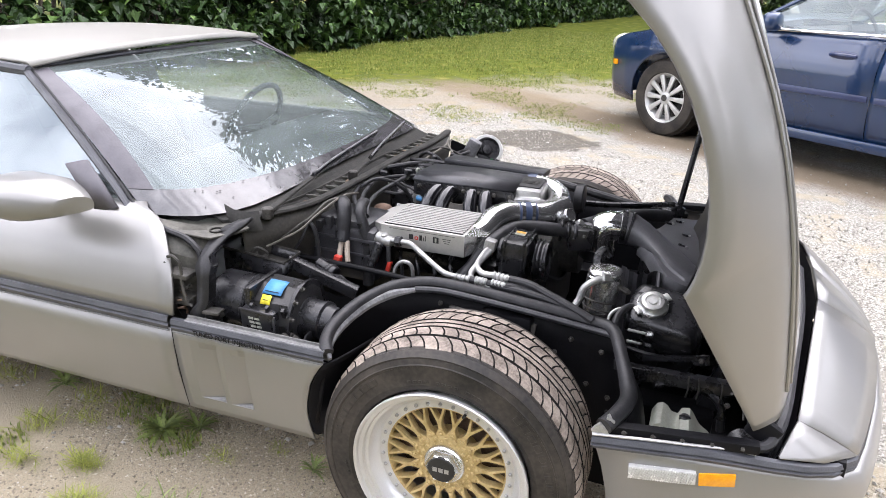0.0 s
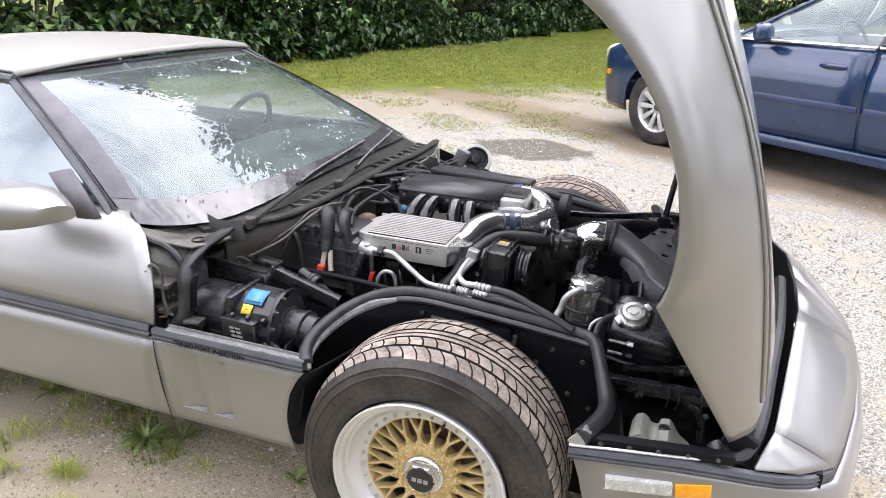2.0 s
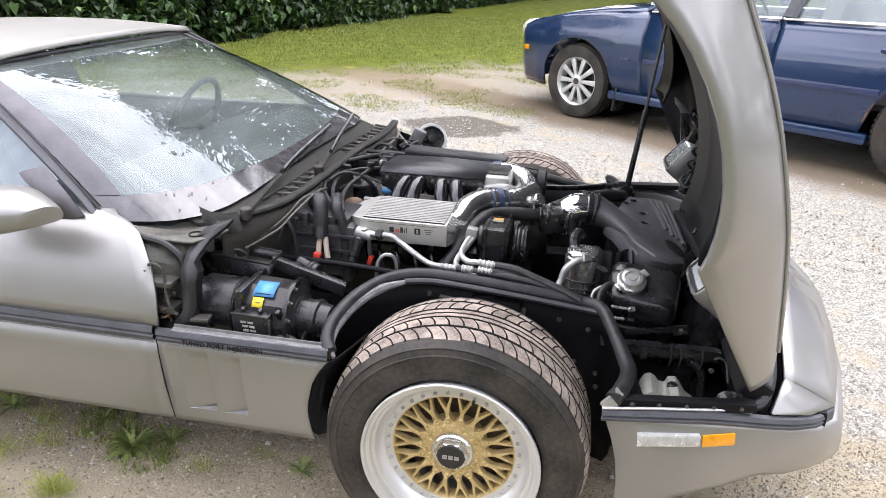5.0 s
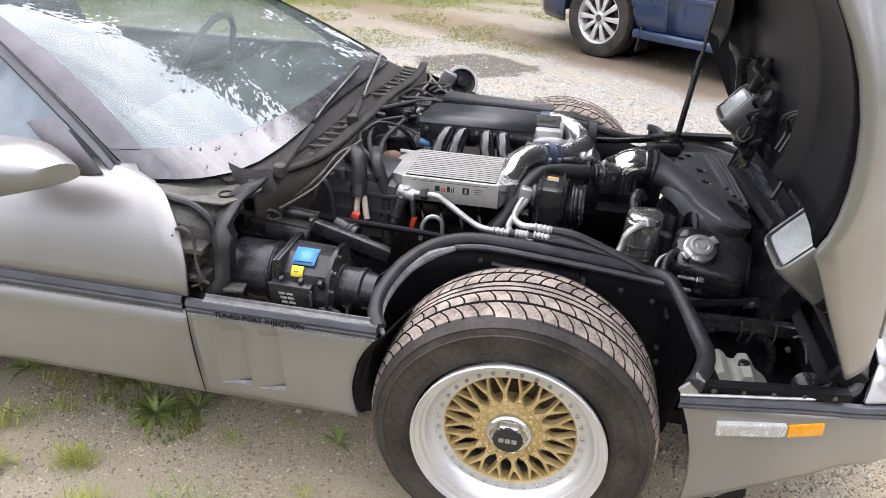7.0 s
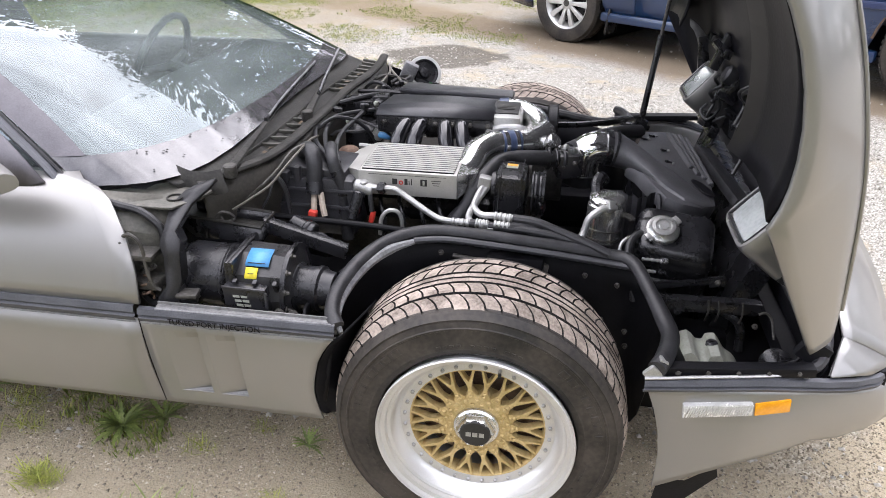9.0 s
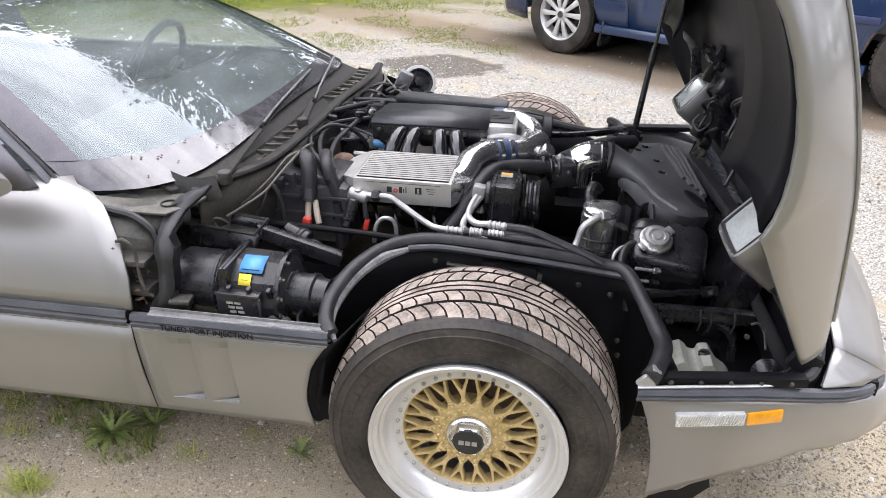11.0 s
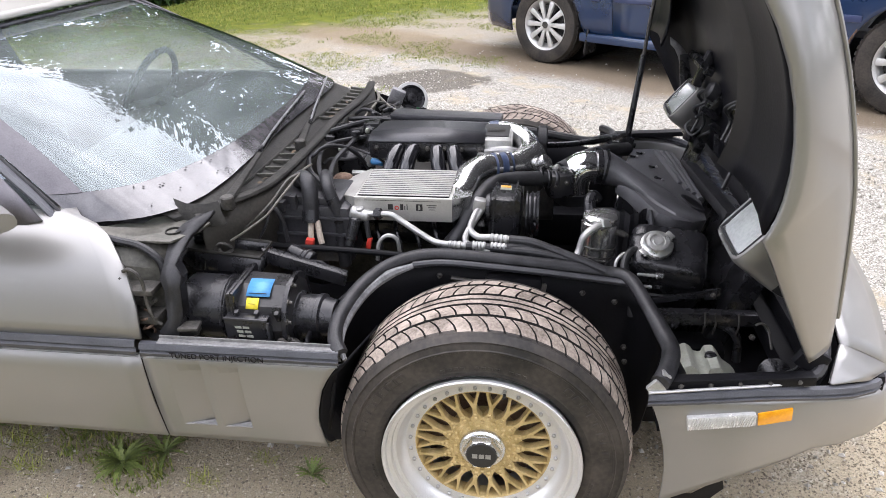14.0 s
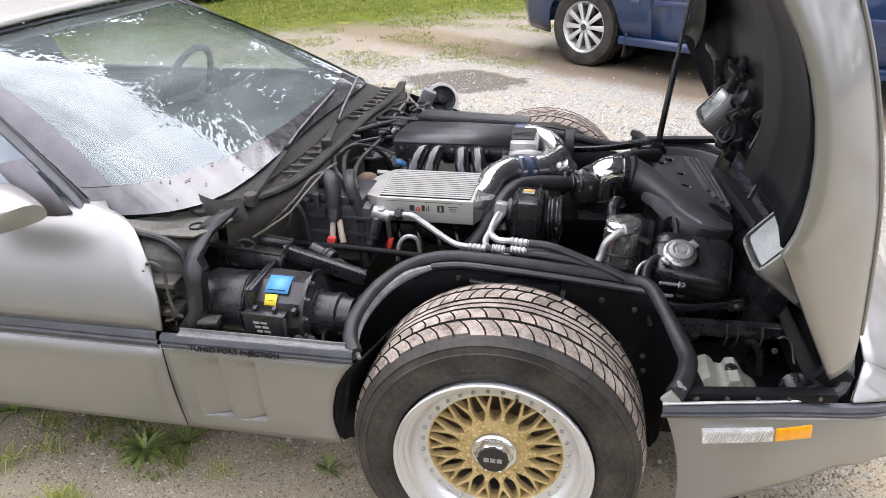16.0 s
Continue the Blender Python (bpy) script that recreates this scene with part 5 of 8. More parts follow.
part("seal_lip", tube([(x, y - 0.022 if abs(x) < 0.28 else y - 0.004, z - 0.012) for x, y, z in SEAL[5:11]], 0.0085, 8, 5), HOUSING, car, "grey lip under the hood seal")
part("seal_lip", tube([(x + 0.010, y - 0.016 if abs(x) < 0.28 else y - 0.004, z - 0.013) for x, y, z in SEAL[10:]], [0.006, 0.012, 0.013, 0.012, 0.010, 0.005], 8, 5), WORN, car, "light grey worn lip under the hood seal")
stud = mesh_of("stud", lathe([(0.0075, 0.0), (0.0075, 0.003), (0.004, 0.005), (0.004, 0.011), (0.0, 0.011)], 6), GREASE)
for x, z in ((-0.13, 0.60), (0.10, 0.575), (0.22, 0.545), (0.30, 0.52), (0.33, 0.40), (0.335, 0.36), (0.18, 0.50), (0.0, 0.585), (0.27, 0.42)):
    y = lerp_table([(-0.2, -0.572), (0.05, -0.536), (0.31, -0.512), (0.36, -0.56)], x) - 0.006
    piece("stud", stud, car, pose(x, y, z, 90, 0, 0))
rows = []
for z in (0.548, 0.52, 0.48, 0.44, 0.40, 0.37, 0.35, 0.335, 0.322, 0.314):
    edge = lerp_table(ARCH, z) + 0.012 * ease(0.33, 0.304, z)
    rows.append([(edge - 0.004, SIDE + 0.007 + 0.030 * ((0.553 - z) / 0.24) ** 1.6, z), (edge + 0.003, SIDE + 0.004 + 0.030 * ((0.553 - z) / 0.24) ** 1.6, z), (edge + 0.012, SIDE + 0.014 + 0.030 * ((0.553 - z) / 0.24) ** 1.6, z), (edge + 0.018 + 0.02 * ease(0.44, 0.36, z), -0.850, z - 0.004), (edge + 0.03 + 0.03 * ease(0.44, 0.36, z) - 0.03 * ease(0.34, 0.304, z), -0.80, z - 0.006), (edge + 0.05 - 0.03 * ease(0.34, 0.304, z), -0.72, z - 0.006)])
solid(part("splash_flap", skin(rows), MATT, car, "black rubber splash flap at the arch edge"), 0.005, 0.0)
part("suspension_arm", tube([(-0.12, -0.50, 0.42), (0.02, -0.60, 0.44), (0.06, -0.70, 0.40)], [0.025, 0.03, 0.02], 8, 3, tube([(0.14, -0.50, 0.42), (0.05, -0.60, 0.44)], 0.022, 8, 2)), RUSTY, car, "rusty suspension arm behind the wheel")
part("spring_tower", box((0.14, 0.05, 0.05), (0.05, -0.545, 0.575), (0, 0, 0), 0.015), MATT, car)
part("ride_bracket", tube([(-0.10, -0.575, 0.598), (-0.04, -0.575, 0.590), (0.0, -0.57, 0.582), (0.03, -0.565, 0.585)], 0.009, 8, 4, box((0.05, 0.012, 0.03), (0.105, -0.552, 0.568), (0, 10, 0), 0.004), flat=0.6), GREASE, car, "greasy suspension bracket over the tyre")
part("underbody", box((0.9, 1.0, 0.05), (0.2, 0.0, 0.16), (0, 0, 0), 0.01), MATT, car)
part("engine_bay_floor", box((0.80, 1.02, 0.03), (-0.35, 0.0, 0.24), (0, 0, 0), 0.005), MATT, car)


# ---- cowl, wipers and firewall ----
COWL = [(-0.685, -0.665, 0.778), (-0.655, -0.63, 0.788), (-0.593, -0.53, 0.79), (-0.568, -0.40, 0.79), (-0.562, -0.1, 0.79), (-0.562, 0.15, 0.79), (-0.545, 0.34, 0.79), (-0.548, 0.52, 0.788), (-0.566, 0.66, 0.783)]
cowl_curve = smooth_path(COWL, 4)
part("cowl_seal", tube(COWL, 0.017, 10, 5, flat=0.6), DUSTY, car, "dusty black rubber seal along the cowl")
rows = [[tuple(p + Vector((0.006, 0, -0.008))) for p in cowl_curve], [tuple(p + Vector((0.012, 0, -0.07))) for p in cowl_curve], [tuple(p + Vector((-0.02, 0, -0.22))) for p in cowl_curve], [tuple(p + Vector((-0.06, 0, -0.55))) for p in cowl_curve]]
solid(part("firewall", skin(rows), SOOT, car, "dusty dark firewall behind the engine"), 0.008, 0.0)
rows = []
for p in cowl_curve:
    back = screen_point(max(-1, min(1, p.y / 0.735)), 0.0)
    rows.append([tuple(p + Vector((-0.006, 0, -0.004))), tuple(p + Vector((-0.016, 0, -0.035))), tuple((p + back) / 2 + Vector((0, 0, -0.035))), tuple(back + Vector((0.012, 0, -0.018))), tuple(back + Vector((-0.01, 0, -0.006)))])
solid(part("wiper_well", skin(rows), DUSTY, car, "dirt-dusted black wiper well below the windscreen"), 0.006, 0.0)
slat = mesh_of("cowl_slat", box((0.062, 0.006, 0.012), bevel=0.002, seg=1), GRIME)
for k in range(19):
    y = -0.37 + 0.99 * k / 18
    if -0.10 < y < 0.18:
        continue
    p = min(cowl_curve, key=lambda q: abs(q.y - y))
    piece("cowl_slat", slat, car, pose(p.x - 0.048, y, p.z - 0.014, 0, 6, 14 - 30 * y))
part("cowl_slat_rail", tube([(p.x - 0.080, p.y, p.z - 0.010) for p in cowl_curve[6:-5]], 0.006, 6, 2, tube([(p.x - 0.030, p.y, p.z - 0.014) for p in cowl_curve[6:-5]], 0.004, 6, 2)), DUSTY, car)


def wiper(base, mid, tip, arm, root):
    w = part("wiper", tube([base, [(a + b) / 2 for a, b in zip(base, mid)], mid], [0.013, 0.009, 0.006], 8, 4, flat=0.6), arm, car, "worn black wiper arm with blade parked on the glass")
    a, b = Vector(mid), Vector(tip)
    way = (b - a).normalized()
    part("wiper_blade", tube([tuple(a - way * 0.14), tuple(a + way * 0.03 + Vector((0, 0, 0.005))), tuple(b)], 0.006, 6, 4, flat=1.6), PLASTIC, w)
    # a pale tube paints the bright highlight along the blade
    part("blade_glint", tube([tuple(a - way * 0.12 + Vector((0.004, 0, 0.009))), tuple(a + way * 0.03 + Vector((0.004, 0, 0.014))), tuple(b + Vector((0.004, 0, 0.008)))], 0.0034, 6, 4), WORN, w)
    part("wiper_pivot", can((base[0], base[1], base[2] - 0.02), (base[0], base[1], base[2] + 0.012), 0.016, 14), root, w)


wiper((-0.622, -0.62, 0.803), (-0.662, -0.19, 0.832), (-0.703, 0.24, 0.846), DUSTY, GREASE)
wiper((-0.582, -0.19, 0.806), (-0.628, 0.11, 0.822), (-0.690, 0.47, 0.842), DUSTY, GREASE)
plate_edge = [(-0.95, -0.765), (-0.84, -0.70), (-0.75, -0.64), (-0.69, -0.645), (-0.645, -0.675), (-0.652, -0.72), (-0.69, -0.785), (-0.80, -0.79), (-0.90, -0.785)]
shelf = part("cowl_end_plate", slab(plate_edge, pose(0, 0, 0.754, 0, 1.0, 0), 0.006, 0.002), GRIME, car, "dusty olive-grey plate at the end of the cowl")
part("plate_ring", lathe([(0.016, 0.0), (0.019, 0.0), (0.019, 0.004), (0.016, 0.004)], 18, Matrix.Translation((-0.705, -0.735, 0.7725)), None, True), DUSTY, shelf)
part("cowl_corner_lip", skin([[(-0.740, -0.650, 0.818), (-0.705, -0.655, 0.808), (-0.665, -0.652, 0.806), (-0.635, -0.640, 0.810)], [(-0.725, -0.665, 0.793), (-0.69, -0.672, 0.786), (-0.655, -0.665, 0.785), (-0.625, -0.652, 0.790)], [(-0.72, -0.668, 0.768), (-0.685, -0.676, 0.758), (-0.645, -0.668, 0.755), (-0.615, -0.655, 0.760)]]), DUSTY, shelf, "torn black rubber lip at the cowl corner")
rows = [[(-0.94, -0.765, 0.795), (-0.85, -0.755, 0.785), (-0.74, -0.73, 0.772)], [(-0.93, -0.80, 0.785), (-0.85, -0.79, 0.775), (-0.70, -0.765, 0.755)], [(-0.90, -0.835, 0.74), (-0.84, -0.825, 0.735), (-0.70, -0.80, 0.71)], [(-0.86, -0.84, 0.60), (-0.82, -0.83, 0.60), (-0.70, -0.80, 0.60)], [(-0.84, -0.85, 0.40), (-0.80, -0.83, 0.40), (-0.68, -0.80, 0.40)]]
solid(part("hinge_pillar", skin(rows), GRIME, car, "grimy grey hinge pillar ahead of the door"), 0.01, 0.0)
hinge = part("door_hinge", box((0.10, 0.05, 0.014), (-0.755, -0.845, 0.688), (0, 0, 0), 0.004), GREASE, car, "greasy steel door hinge")
part("hinge_pin", can((-0.775, -0.855, 0.68), (-0.775, -0.855, 0.722), 0.009, 12), GREASE, hinge)
part("check_rod", tube([(-0.765, -0.86, 0.735), (-0.745, -0.865, 0.742), (-0.725, -0.865, 0.72), (-0.722, -0.867, 0.66), (-0.715, -0.867, 0.625), (-0.70, -0.865, 0.61)], 0.0042, 8), GREASE, hinge)
part("lower_hinge", box((0.10, 0.05, 0.02), (-0.755, -0.845, 0.62), (0, 0, 0), 0.004), GREASE, hinge)
for x, z in ((-0.745, 0.66), (-0.735, 0.645), (-0.72, 0.655), (-0.75, 0.64)):
    piece("stud", stud, hinge, pose(x, -0.838, z, 90, 0, 0))
part("hinge_spring", tube([(-0.735 + 0.011 * math.cos(k), -0.86 + 0.011 * math.sin(k), 0.585 + 0.0035 * k) for k in range(16)], 0.003, 6, 2), RUSTY, hinge)
part("wire_loom", tube([(-0.80, -0.80, 0.60), (-0.74, -0.84, 0.565), (-0.69, -0.85, 0.57), (-0.64, -0.83, 0.58)], 0.014, 8), RUBBER, car)
strap = [((-0.712, -0.868, 0.548), (-0.668, -0.868, 0.552)), ((-0.704, -0.866, 0.597), (-0.660, -0.866, 0.602)), ((-0.684, -0.862, 0.622), (-0.648, -0.862, 0.635)), ((-0.680, -0.856, 0.69), (-0.645, -0.856, 0.70)), ((-0.690, -0.848, 0.715), (-0.642, -0.848, 0.722)),
         ((-0.684, -0.835, 0.738), (-0.658, -0.835, 0.742)), ((-0.690, -0.805, 0.752), (-0.655, -0.80, 0.758)), ((-0.706, -0.752, 0.762), (-0.660, -0.748, 0.768)), ((-0.690, -0.715, 0.780), (-0.635, -0.705, 0.790)), ((-0.665, -0.695, 0.792), (-0.622, -0.69, 0.806))]
brace = solid(part("fender_brace", skin(strap), RUBBER, car, "bent black steel fender brace", 0.25), 0.009, 0.0)
part("brace_flange", skin([[p[1], (p[1][0] + 0.004, p[1][1] + 0.022, p[1][2])] for p in strap[1:7]]), PLASTIC, brace)
part("brace_foot", box((0.045, 0.035, 0.008), (-0.640, -0.86, 0.606), (0, 0, 8), 0.003), GREASE, brace)
part("edge_piping", tube([(-0.85, -0.795, 0.785), (-0.80, -0.797, 0.775), (-0.75, -0.80, 0.765), (-0.71, -0.805, 0.735), (-0.70, -0.815, 0.70)], 0.009, 8), RUBBER, car)
tray = solid(part("channel_tray", skin([[(-0.752, -0.650, 0.615), (-0.64, -0.668, 0.60), (-0.545, -0.684, 0.61), (-0.528, -0.688, 0.665)], [(-0.750, -0.655, 0.690), (-0.64, -0.672, 0.690), (-0.545, -0.688, 0.690), (-0.530, -0.691, 0.690)]]), PLASTIC, car, "black steel channel beside the firewall"), 0.005, 0.0)
part("channel_floor", skin([[(-0.750, -0.652, 0.672), (-0.532, -0.688, 0.672)], [(-0.742, -0.588, 0.672), (-0.532, -0.622, 0.672)]]), DUSTY, tray)
solid(part("channel_wall", skin([[(-0.742, -0.586, 0.66), (-0.532, -0.620, 0.66)], [(-0.742, -0.584, 0.697), (-0.532, -0.618, 0.695)]]), PLASTIC, tray), 0.005, 0.0)
solid(part("channel_end", skin([[(-0.530, -0.691, 0.66), (-0.530, -0.618, 0.66)], [(-0.530, -0.691, 0.692), (-0.530, -0.618, 0.696)]]), PLASTIC, tray), 0.005, 0.0)
part("channel_rim", tube([(-0.750, -0.656, 0.692), (-0.64, -0.673, 0.692), (-0.530, -0.692, 0.692), (-0.528, -0.618, 0.697), (-0.742, -0.584, 0.699)], 0.004, 6, 2, curved=False), DUSTY, tray)
part("channel_clip", tube([(-0.67, -0.655, 0.678), (-0.655, -0.645, 0.70), (-0.635, -0.635, 0.695), (-0.625, -0.63, 0.68), (-0.64, -0.65, 0.678), (-0.66, -0.635, 0.69)], 0.0045, 6, 5), GREASE, tray)
part("channel_brace", box((0.21, 0.008, 0.032), (-0.445, -0.645, 0.646), (0, 18.5, 4), 0.003, box((0.21, 0.022, 0.004), (-0.444, -0.635, 0.661), (0, 18.5, 4), 0.002)), PLASTIC, car, "black diagonal brace")
part("inner_fender_wall", skin([[(-0.70, -0.70, 0.66), (-0.55, -0.67, 0.64), (-0.40, -0.64, 0.60), (-0.28, -0.60, 0.60)], [(-0.70, -0.66, 0.42), (-0.55, -0.64, 0.42), (-0.40, -0.62, 0.42), (-0.28, -0.60, 0.42)]]), MATT, car)

# ---- blower motor behind the fender ledge ----
ten = Matrix.Translation((-0.540, -0.752, 0.590)) @ pose(0, 0, 0, 0, 90, 0) @ pose(0, 0, 0, 0, 0, 18)
blower = part("blower_housing", lathe([(0.070, 0.0), (0.088, 0.0), (0.089, 0.008), (0.086, 0.085), (0.082, 0.112), (0.060, 0.118)], 10, ten), GLOSSY, car, "black moulded blower housing with blue and yellow stickers", 0.3)
part("housing_flange", box((0.012, 0.172, 0.165), (-0.548, -0.752, 0.597), (0, 2, 0), 0.006, box((0.010, 0.16, 0.155), (-0.560, -0.752, 0.597), (0, 2, 0), 0.006)), PLASTIC, blower)
part("front_flange", lathe([(0.060, 0.0), (0.093, 0.0), (0.094, 0.003), (0.093, 0.010), (0.060, 0.010)], 20, Matrix.Translation((-0.438, -0.752, 0.590)) @ pose(0, 0, 0, 0, 90, 0)), PLASTIC, blower)
part("rear_drum", can((-0.690, -0.760, 0.603), (-0.560, -0.757, 0.598), 0.073, 26, 0.018), PLASTIC, blower)
part("rear_ridge", can((-0.585, -0.758, 0.599), (-0.577, -0.758, 0.599), 0.076, 26, 0.002), PLASTIC, blower)
part("front_motor", lathe([(0.0, 0.0), (0.056, 0.0), (0.056, 0.012), (0.050, 0.016), (0.050, 0.052), (0.053, 0.054), (0.053, 0.064), (0.046, 0.068), (0.042, 0.095), (0.0, 0.098)], 28, Matrix.Translation((-0.430, -0.760, 0.587)) @ pose(0, 0, 0, 0, 90, -4)), PLASTIC, blower)
for a in range(5):
    piece("stud", stud, blower, Matrix.Translation((-0.428, -0.752 - 0.086 * math.sin(0.3 + 0.5 * a), 0.590 + 0.086 * math.cos(0.3 + 0.5 * a))) @ pose(0, 0, 0, 0, 90, 0))
for k in range(3):
    part("housing_web", box((0.010, 0.012, 0.028), (-0.535 + 0.045 * k, -0.838, 0.628), (25, 0, 0), 0.003), PLASTIC, blower)
relay = part("resistor_box", box((0.098, 0.028, 0.082), (-0.512, -0.842, 0.588), (4, 0, -2), 0.005), PLASTIC, blower, "flat black control box with a printed label")
for k in range(3):
    for j in range(2):
        part("label_bar", box((0.015, 0.001, 0.006), (-0.530 + 0.018 * j + 0.003 * k, -0.8570, 0.608 - 0.011 * k), (4, 0, -2)), WHITE, relay)
part("box_lip", box((0.10, 0.006, 0.006), (-0.512, -0.857, 0.628), (0, 0, -2), 0.002, box((0.006, 0.006, 0.07), (-0.462, -0.858, 0.588), (0, 0, -2), 0.002)), HOUSING, relay)
part("brass_plug", box((0.016, 0.018, 0.014), (-0.556, -0.852, 0.562), (0, 0, 0), 0.003), RUSTY, relay)
part("wire_nest", tube([(-0.45, -0.845, 0.56), (-0.44, -0.85, 0.575), (-0.425, -0.845, 0.56), (-0.41, -0.845, 0.572), (-0.40, -0.84, 0.555)], 0.006, 6, 5), GREASE, relay)
rows = [[(x, -0.752 + 0.0895 * math.sin(a), 0.590 + 0.0895 * math.cos(a)) for a in (-0.70, -0.5, -0.32, -0.14)] for x in (-0.524, -0.470)]
solid(part("blue_sticker", skin(rows), BLUE, blower, "bright blue sticker"), 0.001, 0.0)
part("sticker_print", box((0.04, 0.0008, 0.004), (-0.497, -0.8065, 0.6648), (40, 0, 0)), INK, blower)
rows = [[(x, -0.752 + 0.0905 * math.sin(a), 0.590 + 0.0905 * math.cos(a)) for a in (-1.02, -0.88, -0.74)] for x in (-0.520, -0.492)]
solid(part("yellow_sticker", skin(rows), YELLOW, blower, "yellow sticker with small black print"), 0.001, 0.0)
part("sticker_print", box((0.014, 0.0008, 0.006), (-0.506, -0.8235, 0.6475), (50, 0, 0)), INK, blower)
part("bracket", box((0.05, 0.04, 0.012), (-0.655, -0.83, 0.585), (0, 0, 0), 0.003, box((0.012, 0.03, 0.05), (-0.655, -0.825, 0.555), (0, 0, 0), 0.003)), DUSTY, blower)

# ---- engine ----
engine = part("engine_block", box((0.62, 0.46, 0.30), (-0.22, 0.0, 0.47), (0, 0, 0), 0.03), GREASE, car, "dark greasy engine block")
for side in (-1, 1):
    part("valve_cover", box((0.50, 0.13, 0.09), (-0.27, side * 0.30, 0.635), (side * -25, 0, 0), 0.02), PLASTIC, engine, "black valve cover")
case = part("heater_case", box((0.26, 0.17, 0.16), (-0.505, -0.375, 0.645), (0, 0, 0), 0.018), HOUSING, car, "black moulded heater case with ribs")
for k in range(3):
    part("case_rib", box((0.27, 0.008, 0.009), (-0.505, -0.463, 0.605 + 0.045 * k), (0, 0, 0), 0.002), HOUSING, case)
part("case_boss", box((0.03, 0.03, 0.03), (-0.56, -0.455, 0.725), (0, 0, 0), 0.006), HOUSING, case)
part("case_lid", box((0.20, 0.15, 0.03), (-0.50, -0.37, 0.732), (0, 3, 0), 0.01), HOUSING, case)

plenum = part("intake_plenum", box((0.34, 0.20, 0.052), (-0.225, -0.035, 0.775), (2, 0, 0), 0.012), PLASTIC, engine, "black intake plenum with a ribbed lid")
rows = [[(-0.395, -0.135, 0.798), (-0.22, -0.13, 0.798), (-0.055, -0.13, 0.798)], [(-0.395, -0.085, 0.812), (-0.22, -0.085, 0.812), (-0.055, -0.085, 0.810)], [(-0.39, -0.07, 0.8125), (-0.22, -0.06, 0.821), (-0.055, -0.07, 0.8105)], [(-0.38, 0.03, 0.81), (-0.22, 0.03, 0.815), (-0.055, 0.03, 0.806)], [(-0.37, 0.09, 0.795), (-0.22, 0.09, 0.797), (-0.055, 0.09, 0.794)]]
solid(part("plenum_lid", skin(rows), HOUSING, plenum, "satin dark grey lid", 0.08), 0.006, 0.0)
for k in range(10):
    part("embossed_bar", box((0.011, 0.010, 0.0025), (-0.365 + 0.0165 * k, -0.098, 0.8095), (9, 0, 0), 0.001, None, 1), TRIM, plenum)
part("far_intake_cover", box((0.36, 0.12, 0.02), (-0.20, 0.17, 0.792), (-6, 2, 0), 0.008), HOUSING, engine)
for x0, x1 in ((-0.305, -0.330), (-0.262, -0.280), (-0.193, -0.172), (-0.146, -0.118)):
    for side in (-1, 1):
        cy = -0.035
        part("intake_runner", tube([(x0, cy + side * 0.085, 0.776), (x0 * 0.9 + x1 * 0.1, cy + side * 0.115, 0.776), ((x0 + x1) / 2, cy + side * 0.150, 0.752), (x1, cy + side * 0.170, 0.70), (x1, cy + side * 0.165, 0.65)], [0.021, 0.021, 0.022, 0.022, 0.02], 12, 5), GLOSS, engine, "glossy black intake runner")
for k in range(7):
    piece("stud", stud, plenum, pose(-0.37 + 0.05 * k, -0.138, 0.782, 90, 0, 0))
part("fuel_rail", tube([(-0.45, -0.13, 0.70), (-0.3, -0.145, 0.70), (-0.08, -0.145, 0.70)], 0.008, 8), CAST, engine)
part("injector", can((-0.405, -0.07, 0.716), (-0.365, -0.085, 0.716), 0.010, 12), BLUE, engine, "blue fuel injector plug")
part("fuel_regulator", can((-0.42, -0.05, 0.70), (-0.40, -0.055, 0.73), 0.018, 14), CAST, engine)
egr = part("egr_valve", bulge((-0.442, -0.262, 0.722), (0.032, 0.030, 0.024), (0, 0, 0), 0.9), RUSTY, engine, "rust-brown vacuum valve")
part("valve_flap", bulge((-0.470, -0.285, 0.715), (0.010, 0.006, 0.022), (0, 12, 20), 0.8), WHITE, egr, "pale worn flap")

# throttle body and charge pipes
throttle = part("throttle_body", box((0.085, 0.13, 0.075), (-0.02, -0.055, 0.768), (0, 0, 0), 0.012), CAST, engine, "cast aluminium throttle body")
plate = part("throttle_plate", box((0.075, 0.10, 0.006), (-0.025, -0.04, 0.809), (3, 0, 0), 0.002), INK, throttle, "black plate on the throttle body")
for k in range(4):
    part("plate_bar", box((0.05, 0.004, 0.001), (-0.025, -0.06 + 0.013 * k, 0.8127), (3, 0, 0)), GREASE, plate)
part("throttle_rod", tube([(-0.085, -0.115, 0.765), (0.0, -0.125, 0.778), (0.035, -0.12, 0.772)], 0.011, 10), CAST, throttle)
part("throttle_spring_block", box((0.03, 0.03, 0.04), (-0.065, -0.125, 0.752), (0, 20, 0), 0.006), CAST, throttle)
part("upper_elbow", tube([(-0.065, 0.03, 0.778), (-0.03, 0.035, 0.785), (0.02, 0.02, 0.782), (0.06, -0.015, 0.768), (0.068, -0.07, 0.75), (0.05, -0.12, 0.740)], [0.028, 0.030, 0.032, 0.035, 0.038, 0.04], 20, 6), POLISH, engine, "polished aluminium charge elbow")
part("y_pipe", tube([(0.085, -0.06, 0.745), (0.055, -0.125, 0.742), (0.02, -0.155, 0.745), (-0.02, -0.18, 0.748)], [0.042, 0.041, 0.036, 0.033], 20, 6), POLISH, engine, "polished charge pipe")
part("blue_coupler", tube([(0.018, -0.158, 0.745), (-0.03, -0.185, 0.748)], 0.0375, 20, 2, curved=False), BLUEHOSE, engine, "blue silicone coupler")
part("blue_coupler", tube([(-0.05, 0.033, 0.782), (-0.022, 0.035, 0.785)], 0.0335, 18, 2, curved=False), BLUEHOSE, engine, "blue silicone coupler")
